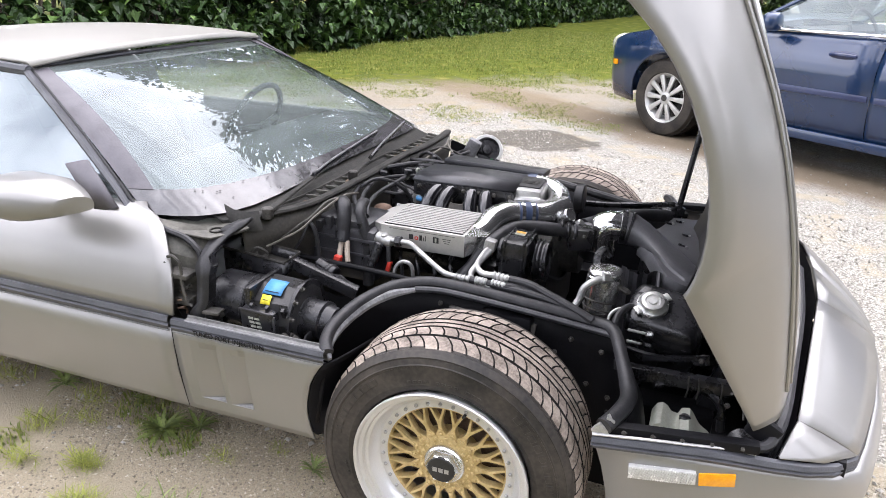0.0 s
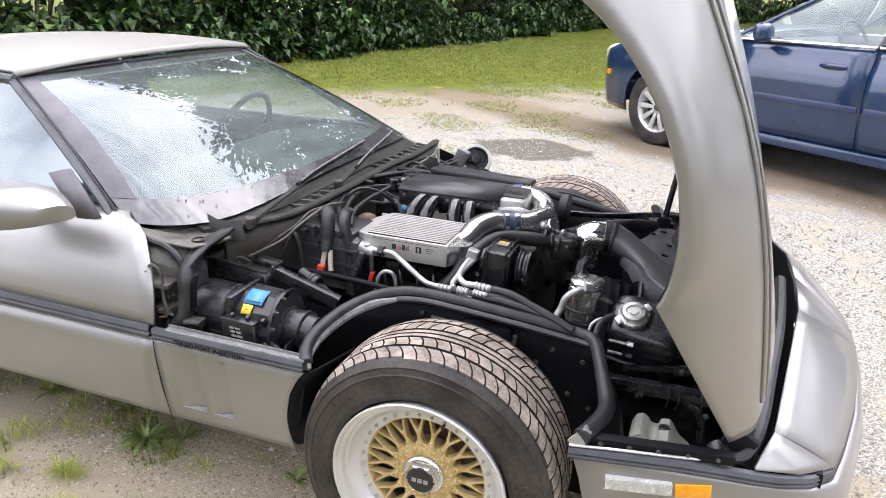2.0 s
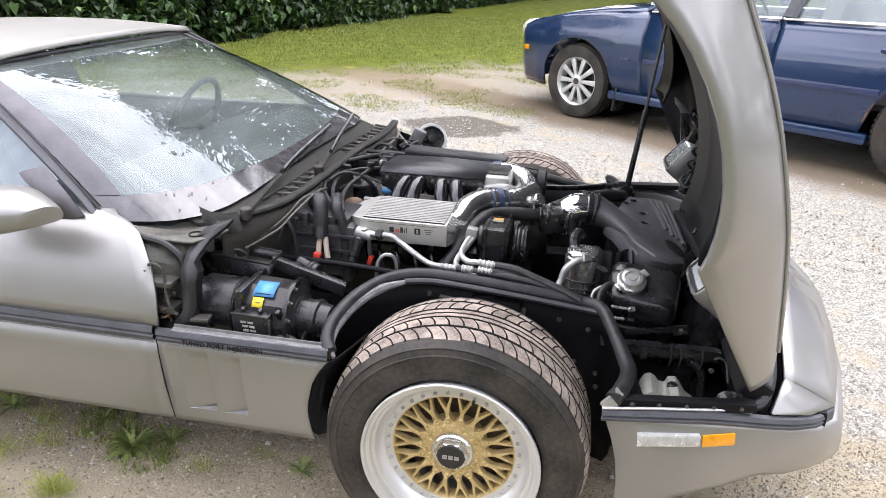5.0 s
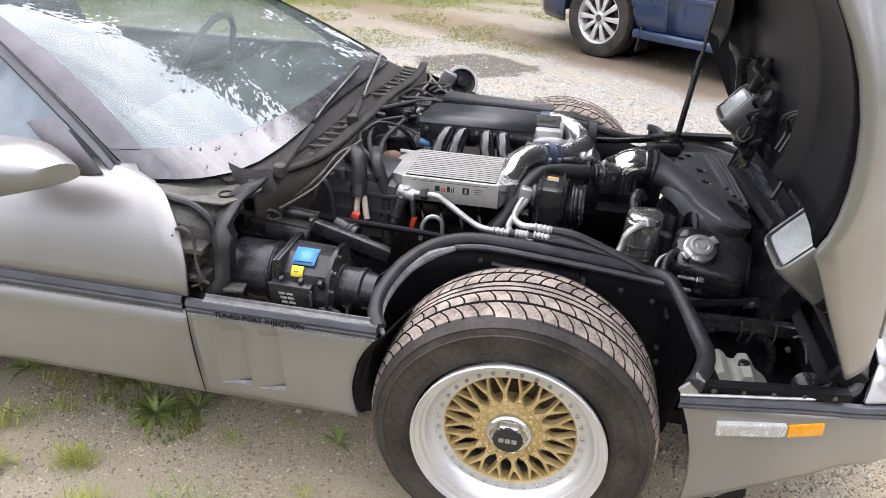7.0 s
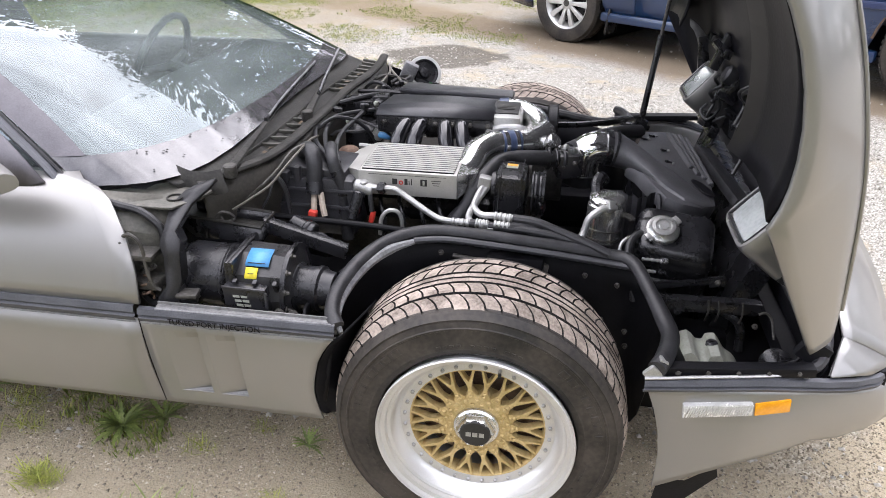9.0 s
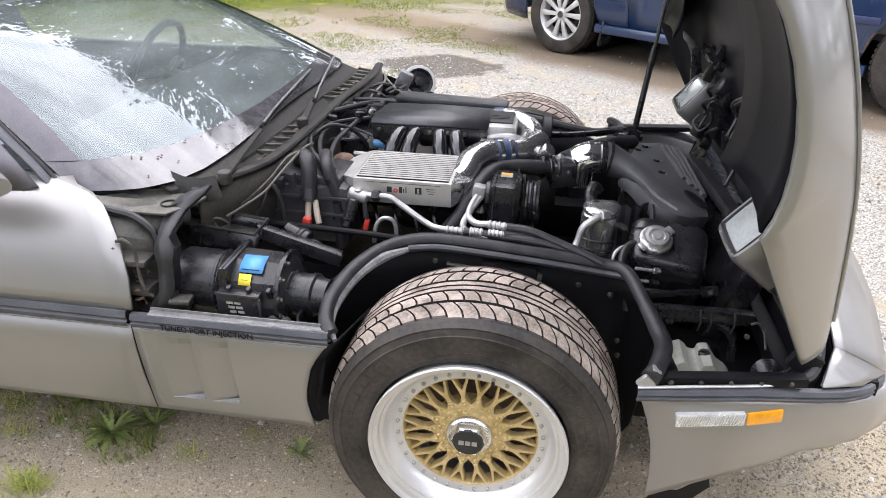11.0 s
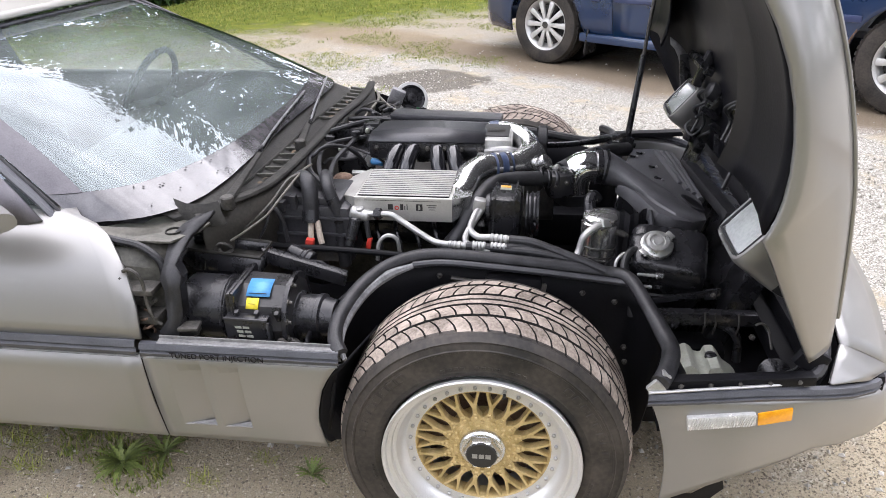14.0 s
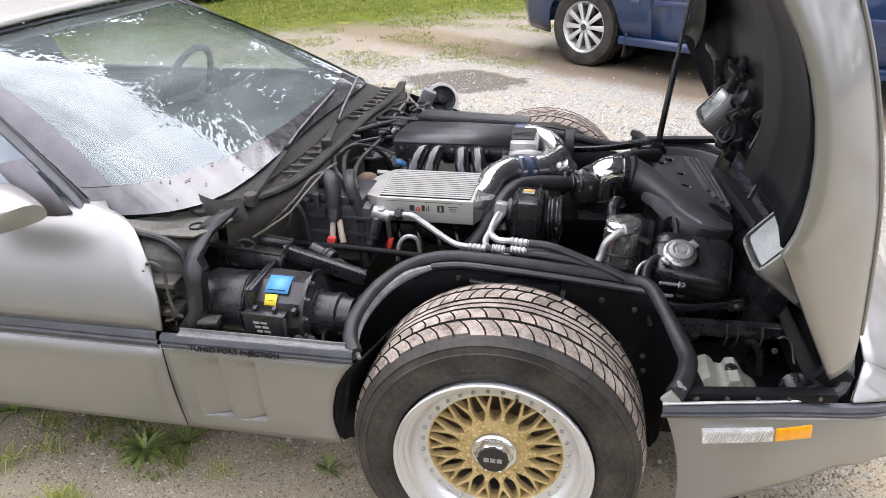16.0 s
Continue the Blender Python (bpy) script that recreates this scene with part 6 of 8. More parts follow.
for p, q in (((0.012, -0.1615, 0.7453), (0.002, -0.167, 0.746)), ((-0.016, -0.177, 0.7472), (-0.026, -0.183, 0.748))):
    part("hose_clamp", tube([p, q], 0.0395, 20, 2, curved=False), CHROME, engine)
part("charge_pipe", tube([(-0.02, -0.18, 0.748), (-0.055, -0.205, 0.752), (-0.085, -0.25, 0.742), (-0.100, -0.31, 0.722), (-0.125, -0.345, 0.712)], [0.034, 0.036, 0.037, 0.036, 0.034], 20, 7), POLISH, engine, "polished charge pipe into the intercooler")
part("bypass_valve", can((0.095, -0.125, 0.725), (0.125, -0.14, 0.755), 0.022, 16), POLISH, engine)
part("gold_fitting", can((0.135, -0.13, 0.715), (0.16, -0.14, 0.735), 0.012, 10), GREENCAP, engine)
part("far_pulley", can((0.095, 0.10, 0.735), (0.125, 0.10, 0.735), 0.048, 24), RUBBER, engine, "black accessory pulley")

# intercooler
cooler = part("intercooler", box((0.255, 0.215, 0.064), (-0.24, -0.331, 0.716), (0, 0, 0), 0.003), COOLER, engine, "brushed aluminium intercooler with finned top")
# a matt black sheet paints the shade between the fins
part("fin_gap_shade", box((0.238, 0.196, 0.003), (-0.24, -0.331, 0.7490)), MATT, cooler, "black sheet painted as shade between the fins")
fin = mesh_of("fin", box((0.238, 0.0074, 0.006), bevel=0.0008, seg=1), COOLER)
for k in range(14):
    piece("fin", fin, cooler, pose(-0.24, -0.4225 + 0.0141 * k, 0.7490))
for s, x0, x1 in ((-1, -0.367, -0.437), (1, -0.113, -0.070)):
    rows = []
    for t in range(5):
        u = t / 4
        x = x0 + (x1 - x0) * u
        y0, y1, z0, z1 = -0.438 + 0.07 * u, -0.224 - 0.05 * u, 0.685 + 0.012 * u, 0.748 - 0.018 * u
        rows.append([(x, y0, z0), (x, y0, z1), (x, y1, z1), (x, y1, z0)])
    bm = skin(rows, None, True)
    bm.verts.ensure_lookup_table()
    bm.faces.new(bm.verts[-4:])
    part("end_tank", bm, POLISH if s == 1 else COOLER, cooler)
for x, w, h in ((-0.272, 0.013, 0.015), (-0.2425, 0.008, 0.016), (-0.2345, 0.0024, 0.011), (-0.2285, 0.0024, 0.016)):
    part("print_block", box((w, 0.001, h), (x, -0.4392, 0.7155 + h / 2)), INK, cooler)
part("red_letter", lathe([(0.003, 0), (0.0058, 0), (0.0058, 0.0012), (0.003, 0.0012)], 18, facing((-0.2555, -0.4388, 0.7210), (1, 0, 0), (0, 0, 1)), None, True), RED, cooler)
badge = part("number_box", box((0.017, 0.002, 0.018), (-0.197, -0.4392, 0.7235), (0, 0, 0), 0.0006, None, 1), INK, cooler, "small black printed box with a white bar")
part("figure_bar", box((0.005, 0.001, 0.012), (-0.197, -0.4406, 0.7235)), WHITE, badge)
for k in range(3):
    part("print_bar", box((0.026 - 0.006 * k, 0.001, 0.0016), (-0.165, -0.4392, 0.730 - 0.006 * k)), GREASE, cooler)
part("print_line", box((0.20, 0.001, 0.0012), (-0.24, -0.4392, 0.7405)), GREASE, cooler)

# dry leaves and litter lying in the wiper well
litter = surf("dry_leaf", (0.06, 0.042, 0.026), (0.16, 0.115, 0.07), 0.8)
crumb = mesh_of("dry_leaf", skin([[(-0.012, -0.004, 0), (0.0, -0.008, 0.003), (0.014, -0.002, 0.0)], [(-0.012, 0.003, 0.002), (0.001, 0.007, 0.005), (0.014, 0.003, 0.002)]]), litter)
luck = random.Random(8)
for k in range(14):
    y = luck.choice((-0.42, -0.16, -0.02, 0.25, 0.40)) + luck.uniform(-0.07, 0.07)
    p = min(cowl_curve, key=lambda q: abs(q.y - y))
    piece("dry_leaf", crumb, car, pose(p.x - luck.uniform(0.025, 0.075), y, p.z - 0.014, luck.uniform(-20, 20), luck.uniform(-20, 20), luck.uniform(0, 360)) @ Matrix.Diagonal((luck.uniform(0.5, 1.2),) * 3 + (1,)))

# ---- hoses, air conditioning and front of the engine bay ----
part("refrigerant_line", tube([(-0.345, -0.452, 0.708), (-0.30, -0.462, 0.712), (-0.265, -0.465, 0.712), (-0.235, -0.47, 0.696), (-0.165, -0.49, 0.660), (-0.135, -0.497, 0.653), (-0.105, -0.50, 0.652)], 0.0078, 10), CAST, engine, "bare aluminium refrigerant line")
fitting = part("service_fitting", can((-0.375, -0.45, 0.712), (-0.325, -0.452, 0.70), 0.017, 12, 0.004, can((-0.35, -0.452, 0.725), (-0.348, -0.452, 0.69), 0.012, 12)), CAST, engine, "aluminium service fitting")
part("pressure_switch", can((-0.358, -0.462, 0.70), (-0.372, -0.482, 0.645), 0.016, 14, 0.004, can((-0.366, -0.475, 0.665), (-0.376, -0.488, 0.63), 0.012, 12)), PLASTIC, fitting)
part("line_nut", can((-0.31, -0.46, 0.712), (-0.29, -0.464, 0.713), 0.015, 6), PLASTIC, fitting)


def crimp(p, q, r, name="hose_crimp"):
    a, b = Vector(p), Vector(q)
    bm = bmesh.new()
    for k in range(4):
        can(tuple(a.lerp(b, k / 4)), tuple(a.lerp(b, (k + 0.72) / 4)), r, 14, 0.002, bm)
    can(tuple(a), tuple(b), r * 0.8, 12, 0.001, bm)
    part(name, bm, CAST, engine)


crimp((-0.115, -0.500, 0.652), (-0.068, -0.503, 0.652), 0.0105)
crimp((-0.055, -0.505, 0.654), (-0.022, -0.507, 0.653), 0.0125)
crimp((-0.012, -0.485, 0.668), (0.035, -0.489, 0.666), 0.0115)
crimp((-0.010, -0.505, 0.655), (0.03, -0.507, 0.653), 0.0105)
part("ac_hose", tube([(0.035, -0.489, 0.666), (0.09, -0.492, 0.662), (0.15, -0.505, 0.647), (0.22, -0.522, 0.628), (0.27, -0.535, 0.612)], 0.0115, 10), RUBBER, engine, "black air-conditioning hose")
part("ac_hose", tube([(-0.07, -0.503, 0.652), (0.03, -0.508, 0.648), (0.11, -0.510, 0.642), (0.19, -0.514, 0.630)], 0.0105, 10), RUBBER, engine, "black air-conditioning hose")
part("ac_hose", tube([(0.03, -0.507, 0.653), (0.10, -0.495, 0.645), (0.17, -0.50, 0.635)], 0.0105, 10), RUBBER, engine, "black air-conditioning hose")
crimp((0.165, -0.505, 0.627), (0.20, -0.512, 0.622), 0.0115)
comp = part("compressor", box((0.085, 0.135, 0.125), (0.018, -0.335, 0.675), (0, 2, 0), 0.022), PLASTIC, engine, "black air-conditioning compressor with an orange sticker")
part("compressor_tail", can((-0.035, -0.335, 0.675), (-0.02, -0.335, 0.675), 0.05, 22), PLASTIC, comp)
part("sticker_back", box((0.030, 0.030, 0.0012), (0.018, -0.322, 0.7385), (0, 2, 0)), WHITE, comp)
part("orange_sticker", box((0.026, 0.012, 0.0015), (0.018, -0.316, 0.7395), (0, 2, 0)), ORANGE, comp, "small orange and yellow warning sticker")
part("compressor_rib", box((0.006, 0.14, 0.13), (-0.01, -0.335, 0.675), (0, 2, 0), 0.004, box((0.006, 0.14, 0.13), (0.045, -0.335, 0.675), (0, 2, 0), 0.004)), PLASTIC, comp)
clutch = part("clutch_pulley", lathe([(0.0, 0.0), (0.058, 0.0), (0.060, 0.004), (0.055, 0.008), (0.055, 0.012), (0.060, 0.016), (0.055, 0.020), (0.055, 0.024), (0.060, 0.028), (0.059, 0.034), (0.046, 0.034), (0.043, 0.028), (0.02, 0.03), (0.0, 0.034)], 36, Matrix.Translation((0.072, -0.335, 0.672)) @ pose(0, 0, 0, 0, 90, 0)), PLASTIC, comp, "grooved black clutch pulley")
part("manifold_block", box((0.032, 0.03, 0.034), (-0.045, -0.41, 0.724), (0, 10, 0), 0.006), CAST, comp)
part("suction_tube", tube([(-0.048, -0.42, 0.715), (-0.058, -0.44, 0.70), (-0.064, -0.465, 0.68), (-0.045, -0.482, 0.668), (-0.012, -0.485, 0.668)], 0.0085, 10), CAST, comp, "bright bent aluminium tube")
part("discharge_tube", tube([(-0.04, -0.42, 0.712), (-0.060, -0.45, 0.688), (-0.075, -0.485, 0.662), (-0.06, -0.50, 0.650), (-0.025, -0.508, 0.645), (-0.010, -0.508, 0.645)], 0.0085, 10), CAST, comp, "bright bent aluminium tube")
part("turbo_inlet_hose", tube([(-0.125, -0.43, 0.62), (-0.085, -0.40, 0.665), (-0.055, -0.35, 0.71), (-0.02, -0.27, 0.728), (0.03, -0.23, 0.728), (0.09, -0.205, 0.722), (0.13, -0.18, 0.712)], [0.017, 0.018, 0.020, 0.021, 0.021, 0.021, 0.02], 14, 6), RUBBER, engine, "thick black rubber hose")
part("lower_hose", tube([(-0.07, -0.40, 0.70), (-0.09, -0.42, 0.66), (-0.125, -0.44, 0.61), (-0.16, -0.44, 0.56)], 0.019, 12), RUBBER, engine, "thick black rubber hose")
manifold = part("thermostat_housing", box((0.075, 0.09, 0.07), (0.16, -0.155, 0.695), (0, 0, 12), 0.014), PLASTIC, engine, "black thermostat housing")
for k in range(3):
    part("hose_flange", can((0.10 + 0.022 * k, -0.185, 0.715), (0.11 + 0.022 * k, -0.182, 0.714), 0.032 - 0.003 * k, 18), PLASTIC, manifold)
piece("stud", stud, manifold, pose(0.15, -0.20, 0.70, 90, 0, 0))
piece("stud", stud, manifold, pose(0.18, -0.20, 0.71, 90, 0, 0))
part("water_pump", can((0.06, 0.0, 0.60), (0.15, 0.0, 0.60), 0.085, 24), GREASE, engine)
part("fan_belt", tube([(0.10, -0.39, 0.67), (0.10, -0.28, 0.60), (0.10, -0.02, 0.50), (0.10, 0.08, 0.60), (0.10, 0.10, 0.78)], 0.008, 6, 5), RUBBER, engine)
part("red_clip", box((0.05, 0.014, 0.02), (0.135, -0.42, 0.60), (0, 20, 10), 0.004), RED, engine)

# chrome elbow and moulded air duct
part("chrome_elbow", tube([(0.205, -0.055, 0.60), (0.203, -0.058, 0.655), (0.210, -0.058, 0.690), (0.235, -0.055, 0.707), (0.268, -0.050, 0.708)], [0.05, 0.050, 0.050, 0.047, 0.045], 24, 7), CHROME, engine, "chrome intake elbow")
part("elbow_collar", tube([(0.203, -0.058, 0.600), (0.204, -0.058, 0.632)], 0.053, 24, 2, curved=False), RUBBER, engine)
part("duct_ring", tube([(0.266, -0.050, 0.708), (0.282, -0.048, 0.707)], 0.053, 24, 2, curved=False), PLASTIC, engine)
def lid_z(x):
    return 0.70 - 0.3 * (x - 0.28)


LID = pose(0.28, 0, 0.70, 0, math.degrees(math.atan(0.3)), 0) @ Matrix.Diagonal((1.044, 1, 1, 1)) @ Matrix.Translation((-0.28, 0, 0))
housing = part("air_cleaner_housing", slab([(0.335, -0.10), (0.365, -0.13), (0.40, -0.215), (0.425, -0.265), (0.47, -0.275), (0.525, -0.255), (0.572, -0.20), (0.585, -0.05), (0.592, 0.11), (0.575, 0.30), (0.548, 0.38), (0.50, 0.365), (0.41, 0.27), (0.372, 0.10), (0.345, 0.03)], LID @ Matrix.Translation((0, 0, -0.045)), 0.045, 0.012), DUCT, car, "dark grey moulded air cleaner housing with parallel ridges")
rows = []
for x, y, w, h in ((0.276, -0.049, 0.050, 0.052), (0.31, -0.047, 0.055, 0.050), (0.35, -0.05, 0.068, 0.040), (0.39, -0.075, 0.085, 0.030), (0.43, -0.115, 0.098, 0.022), (0.475, -0.16, 0.090, 0.016), (0.52, -0.19, 0.06, 0.009), (0.555, -0.19, 0.03, 0.001)):
    z = 0.707 if x < 0.28 else 0.655 + (0.052 if x < 0.32 else 0.0)
    base = max(lid_z(x) - 0.004, 0.0)
    zc = lerp_table([(0.276, 0.707), (0.31, 0.700), (0.35, 0.685), (0.40, 0.664), (0.60, 0.604)], x)
    rows.append([(x, y + w * math.cos(q), zc + h * math.sin(q)) for q in (2 * math.pi * k / 18 for k in range(18))])
part("air_duct", skin(rows, None, True), DUCT, housing, "moulded duct flaring into the housing")
part("duct_lip", tube([(0.289, -0.0485, 0.7055), (0.297, -0.048, 0.704)], 0.0535, 24, 2, curved=False), PLASTIC, housing)
for (xa, ya), (xb, yb) in (((0.494, 0.32), (0.534, 0.04)), ((0.514, 0.33), (0.550, 0.00)), ((0.535, 0.345), (0.566, -0.02)), ((0.556, 0.34), (0.580, -0.05))):
    part("housing_ridge", tube([(xa, ya, lid_z(xa) + 0.001), ((xa + xb) / 2, (ya + yb) / 2, lid_z((xa + xb) / 2) + 0.003), (xb, yb, lid_z(xb) + 0.001)], 0.0085, 8, 4), DUCT, housing)
# a flat black oval paints the shade of a recess; nothing is sunk
part("oval_shade", bulge((0.547, -0.105, lid_z(0.547) + 0.003), (0.024, 0.062, 0.004), (0, 17, 14), 0.8), MATT, housing, "black oval painted as a shaded recess")
for x, y in ((0.457, 0.122), (0.452, -0.04), (0.40, 0.17), (0.43, 0.23)):
    part("spring_clip", box((0.022, 0.010, 0.007), (x, y, lid_z(x) + 0.004 + (0.02 if y < 0 else 0)), (0, 17, 30), 0.003), PLASTIC, housing)
    part("clip_tip", box((0.008, 0.006, 0.006), (x + 0.014, y - 0.006, lid_z(x) + 0.006 + (0.015 if y < 0 else 0)), (0, 17, 30), 0.002), CAST, housing)
part("housing_side", skin([[(0.34, -0.09, 0.64), (0.40, -0.21, 0.63), (0.47, -0.275, 0.61), (0.56, -0.22, 0.58)], [(0.33, -0.06, 0.50), (0.40, -0.16, 0.49), (0.47, -0.22, 0.48), (0.56, -0.18, 0.48)]]), PLASTIC, housing)
part("front_foam", box((0.055, 0.46, 0.03), (0.628, 0.07, 0.598), (0, 17, 6), 0.008), RUBBER, car, "black foam baffle")
tank = part("coolant_tank", bulge((0.440, -0.352, 0.520), (0.100, 0.080, 0.112), (24, 4, -8), 0.30, 32, 14), PLASTIC, car, "glossy black moulded coolant tank")
part("tank_shoulder", bulge((0.405, -0.392, 0.590), (0.062, 0.058, 0.036), (26, 0, 0), 0.5), PLASTIC, tank)
for k in range(3):
    part("tank_rib", tube([(0.462 + 0.026 * k, -0.330, 0.632), (0.468 + 0.026 * k, -0.385, 0.604), (0.474 + 0.024 * k, -0.428, 0.545), (0.478 + 0.022 * k, -0.425, 0.480)], 0.007, 8, 4), PLASTIC, tank)
part("tank_seam", tube([(0.348, -0.425, 0.500), (0.42, -0.443, 0.498), (0.50, -0.438, 0.500), (0.543, -0.41, 0.503)], 0.006, 6, 4), RUBBER, tank)
part("tank_boss", bulge((0.495, -0.415, 0.585), (0.022, 0.02, 0.026), (20, 0, 0), 0.7), PLASTIC, tank)
NECK = Matrix.Translation((0.405, -0.402, 0.612)) @ pose(0, 0, 0, 30, 0, 0)
part("filler_neck", lathe([(0.040, -0.03), (0.040, 0.014), (0.036, 0.018), (0.0, 0.018)], 28, NECK), PLASTIC, tank)
part("neck_collar", lathe([(0.034, 0.010), (0.041, 0.010), (0.041, 0.022), (0.034, 0.022)], 28, NECK, None, True), GREENCAP, tank)
cap = part("radiator_cap", lathe([(0.0, 0.018), (0.040, 0.018), (0.040, 0.026), (0.033, 0.030), (0.029, 0.038), (0.020, 0.039), (0.018, 0.035), (0.012, 0.035), (0.011, 0.040), (0.0, 0.040)], 28, NECK), GREENCAP, tank, "dull silver radiator cap")
for a in (0, 180):
    part("cap_ear", box((0.02, 0.024, 0.006), (0, 0, 0), (0, 0, 0), 0.002), GREENCAP, cap).matrix_basis = NECK @ pose(0.041 * math.cos(radians(a + 40)), 0.041 * math.sin(radians(a + 40)), 0.024, 0, 0, a + 40)
stay_arm = part("tank_stay", box((0.15, 0.012, 0.016), (0.468, -0.462, 0.509), (0, -11, 0), 0.003, box((0.04, 0.006, 0.03), (0.545, -0.466, 0.523), (0, -11, 0), 0.003)), PLASTIC, car, "black stay under the coolant tank")
piece("stud", stud, stay_arm, pose(0.545, -0.47, 0.523, 90, 0, 0))
part("shroud_face", skin([[(0.300 + 0.10 * k / 8, -0.235 - 0.05 * math.sin(math.pi * k / 8) + (0.012 if k % 2 else 0), z) for k in range(9)] for z in (0.655, 0.60, 0.52, 0.44)]), HOUSING, car, "ribbed black fan shroud face", 0.3)
part("shroud_pipe", tube([(0.405, -0.25, 0.655), (0.408, -0.285, 0.62), (0.408, -0.30, 0.56)], 0.007, 8), HOUSING, car)
part("overflow_hose", tube([(0.375, -0.40, 0.605), (0.345, -0.415, 0.612), (0.325, -0.45, 0.600), (0.322, -0.48, 0.575), (0.335, -0.50, 0.54), (0.345, -0.52, 0.48)], 0.0095, 10), RUBBER, tank, "thin black overflow hose")
part("small_tube", tube([(0.30, -0.465, 0.575), (0.305, -0.45, 0.60), (0.325, -0.43, 0.61), (0.35, -0.415, 0.605)], 0.0045, 8), CAST, tank)
for dz in (0.0, -0.032):
    crimp((0.355, -0.478, 0.577 + dz), (0.40 - 0.2 * abs(dz), -0.474, 0.573 + dz), 0.0045, "brass_union")
    part("union_nut", can((0.40, -0.474, 0.573 + dz), (0.42, -0.472, 0.572 + dz), 0.008, 6), POLISH if dz == 0 else PLASTIC, tank)
drier = part("receiver_drier", can((0.262, -0.352, 0.545), (0.266, -0.340, 0.672), 0.047, 28, 0.016), POLISH, engine, "aluminium receiver drier can")
for z in (0.568, 0.592):
    part("drier_band", can((0.263, -0.350, z), (0.2633, -0.3495, z + 0.004), 0.0482, 28), GREASE, drier)
part("drier_cap", bulge((0.267, -0.339, 0.672), (0.046, 0.046, 0.012), (0, 0, 0), 0.8), POLISH, drier)
part("drier_pipe", tube([(0.275, -0.375, 0.665), (0.245, -0.395, 0.660), (0.222, -0.405, 0.64), (0.213, -0.415, 0.61), (0.200, -0.43, 0.585)], 0.0095, 10), CAST, drier, "bright aluminium pipe")
part("drier_nut", can((0.262, -0.382, 0.667), (0.285, -0.368, 0.664), 0.018, 6), CAST, drier)
part("drier_switch", can((0.305, -0.345, 0.635), (0.335, -0.352, 0.625), 0.009, 8, 0.002, can((0.33, -0.35, 0.627), (0.342, -0.353, 0.623), 0.006, 8)), GREASE, drier)
part("refrigerant_elbow", tube([(0.245, -0.31, 0.66), (0.240, -0.29, 0.69), (0.25, -0.265, 0.70), (0.262, -0.26, 0.685)], 0.016, 10), PLASTIC, drier)

# radiator, panels and the dark front of the bay
part("radiator", box((0.06, 0.95, 0.42), (0.60, 0.05, 0.40), (0, 22, 0), 0.01), PLASTIC, car, "black radiator and shroud")
part("fan_shroud", box((0.10, 0.70, 0.36), (0.45, 0.10, 0.43), (0, 18, 0), 0.03), PLASTIC, car)
part("frame_rail", box((1.1, 0.09, 0.11), (0.05, -0.43, 0.31), (0, 0, 0), 0.015), MATT, car, "black steel frame rail")
part("frame_rail", box((1.1, 0.09, 0.11), (0.05, 0.43, 0.31), (0, 0, 0), 0.015), MATT, car, "black steel frame rail")
part("front_crossmember", box((0.06, 1.5, 0.05), (0.70, 0, 0.43), (0, 0, 0), 0.008), MATT, car)
part("inner_nose_panel", skin([[(0.44, -0.86, 0.535), (0.55, -0.845, 0.535), (0.69, -0.80, 0.512)], [(0.44, -0.85, 0.30), (0.55, -0.83, 0.31), (0.69, -0.785, 0.36)]]), MATT, car)
part("nose_floor", box((0.33, 1.44, 0.01), (0.565, 0, 0.305), (0, -4, 0)), MATT, car)
solid(part("radiator_support", skin([[(0.705, -0.79, 0.525), (0.72, -0.74, 0.555), (0.735, -0.6, 0.60), (0.745, 0.0, 0.61), (0.735, 0.6, 0.60), (0.72, 0.74, 0.555), (0.705, 0.79, 0.525)], [(0.70, -0.775, 0.40), (0.71, -0.72, 0.385), (0.72, -0.6, 0.29), (0.74, 0.0, 0.29), (0.72, 0.6, 0.29), (0.71, 0.72, 0.385), (0.70, 0.775, 0.40)]]), MATT, car, "black panel behind the nose"), 0.01, 0.0)
part("cross_brace", box((0.30, 0.03, 0.035), (0.50, -0.50, 0.475), (0, 0, 2), 0.005), PLASTIC, car)
for x, dx in ((0.52, 0.0), (0.545, 0.0), (0.60, 0.0)):
    part("wire_drop", tube([(x, -0.52, 0.50), (x + 0.003, -0.525, 0.47), (x, -0.52, 0.44)], 0.0025, 6), GREASE, car)
bottle = part("washer_bottle", slab([(x + 0.030, z - 0.045) for x, z in ((0.415, 0.345), (0.415, 0.460), (0.424, 0.480), (0.440, 0.488), (0.454, 0.478), (0.462, 0.466), (0.478, 0.464), (0.483, 0.482), (0.505, 0.486), (0.514, 0.474), (0.532, 0.446), (0.553, 0.432), (0.566, 0.418), (0.568, 0.345))], facing((0, -0.565, 0), (1, 0, 0), (0, 0, 1)), 0.10, 0.007), WHITE, car, "translucent off-white washer bottle")
part("bottle_neck", can((0.524, -0.61, 0.428), (0.524, -0.61, 0.442), 0.014, 16), PLASTIC, bottle)
part("washer_hose", tube([(0.44, -0.52, 0.455), (0.48, -0.50, 0.462), (0.56, -0.50, 0.458), (0.605, -0.51, 0.43), (0.615, -0.515, 0.36)], 0.011, 10), PLASTIC, car, "black hose over the washer bottle")
hornpart = part("horn", lathe([(0.0, 0.0), (0.034, 0.0), (0.036, 0.006), (0.030, 0.012), (0.036, 0.018), (0.03, 0.024), (0.012, 0.034), (0.0, 0.036)], 24, Matrix.Translation((0.655, -0.66, 0.43)) @ pose(0, 0, 0, 60, -20, 0)), PLASTIC, car, "black disc horn")
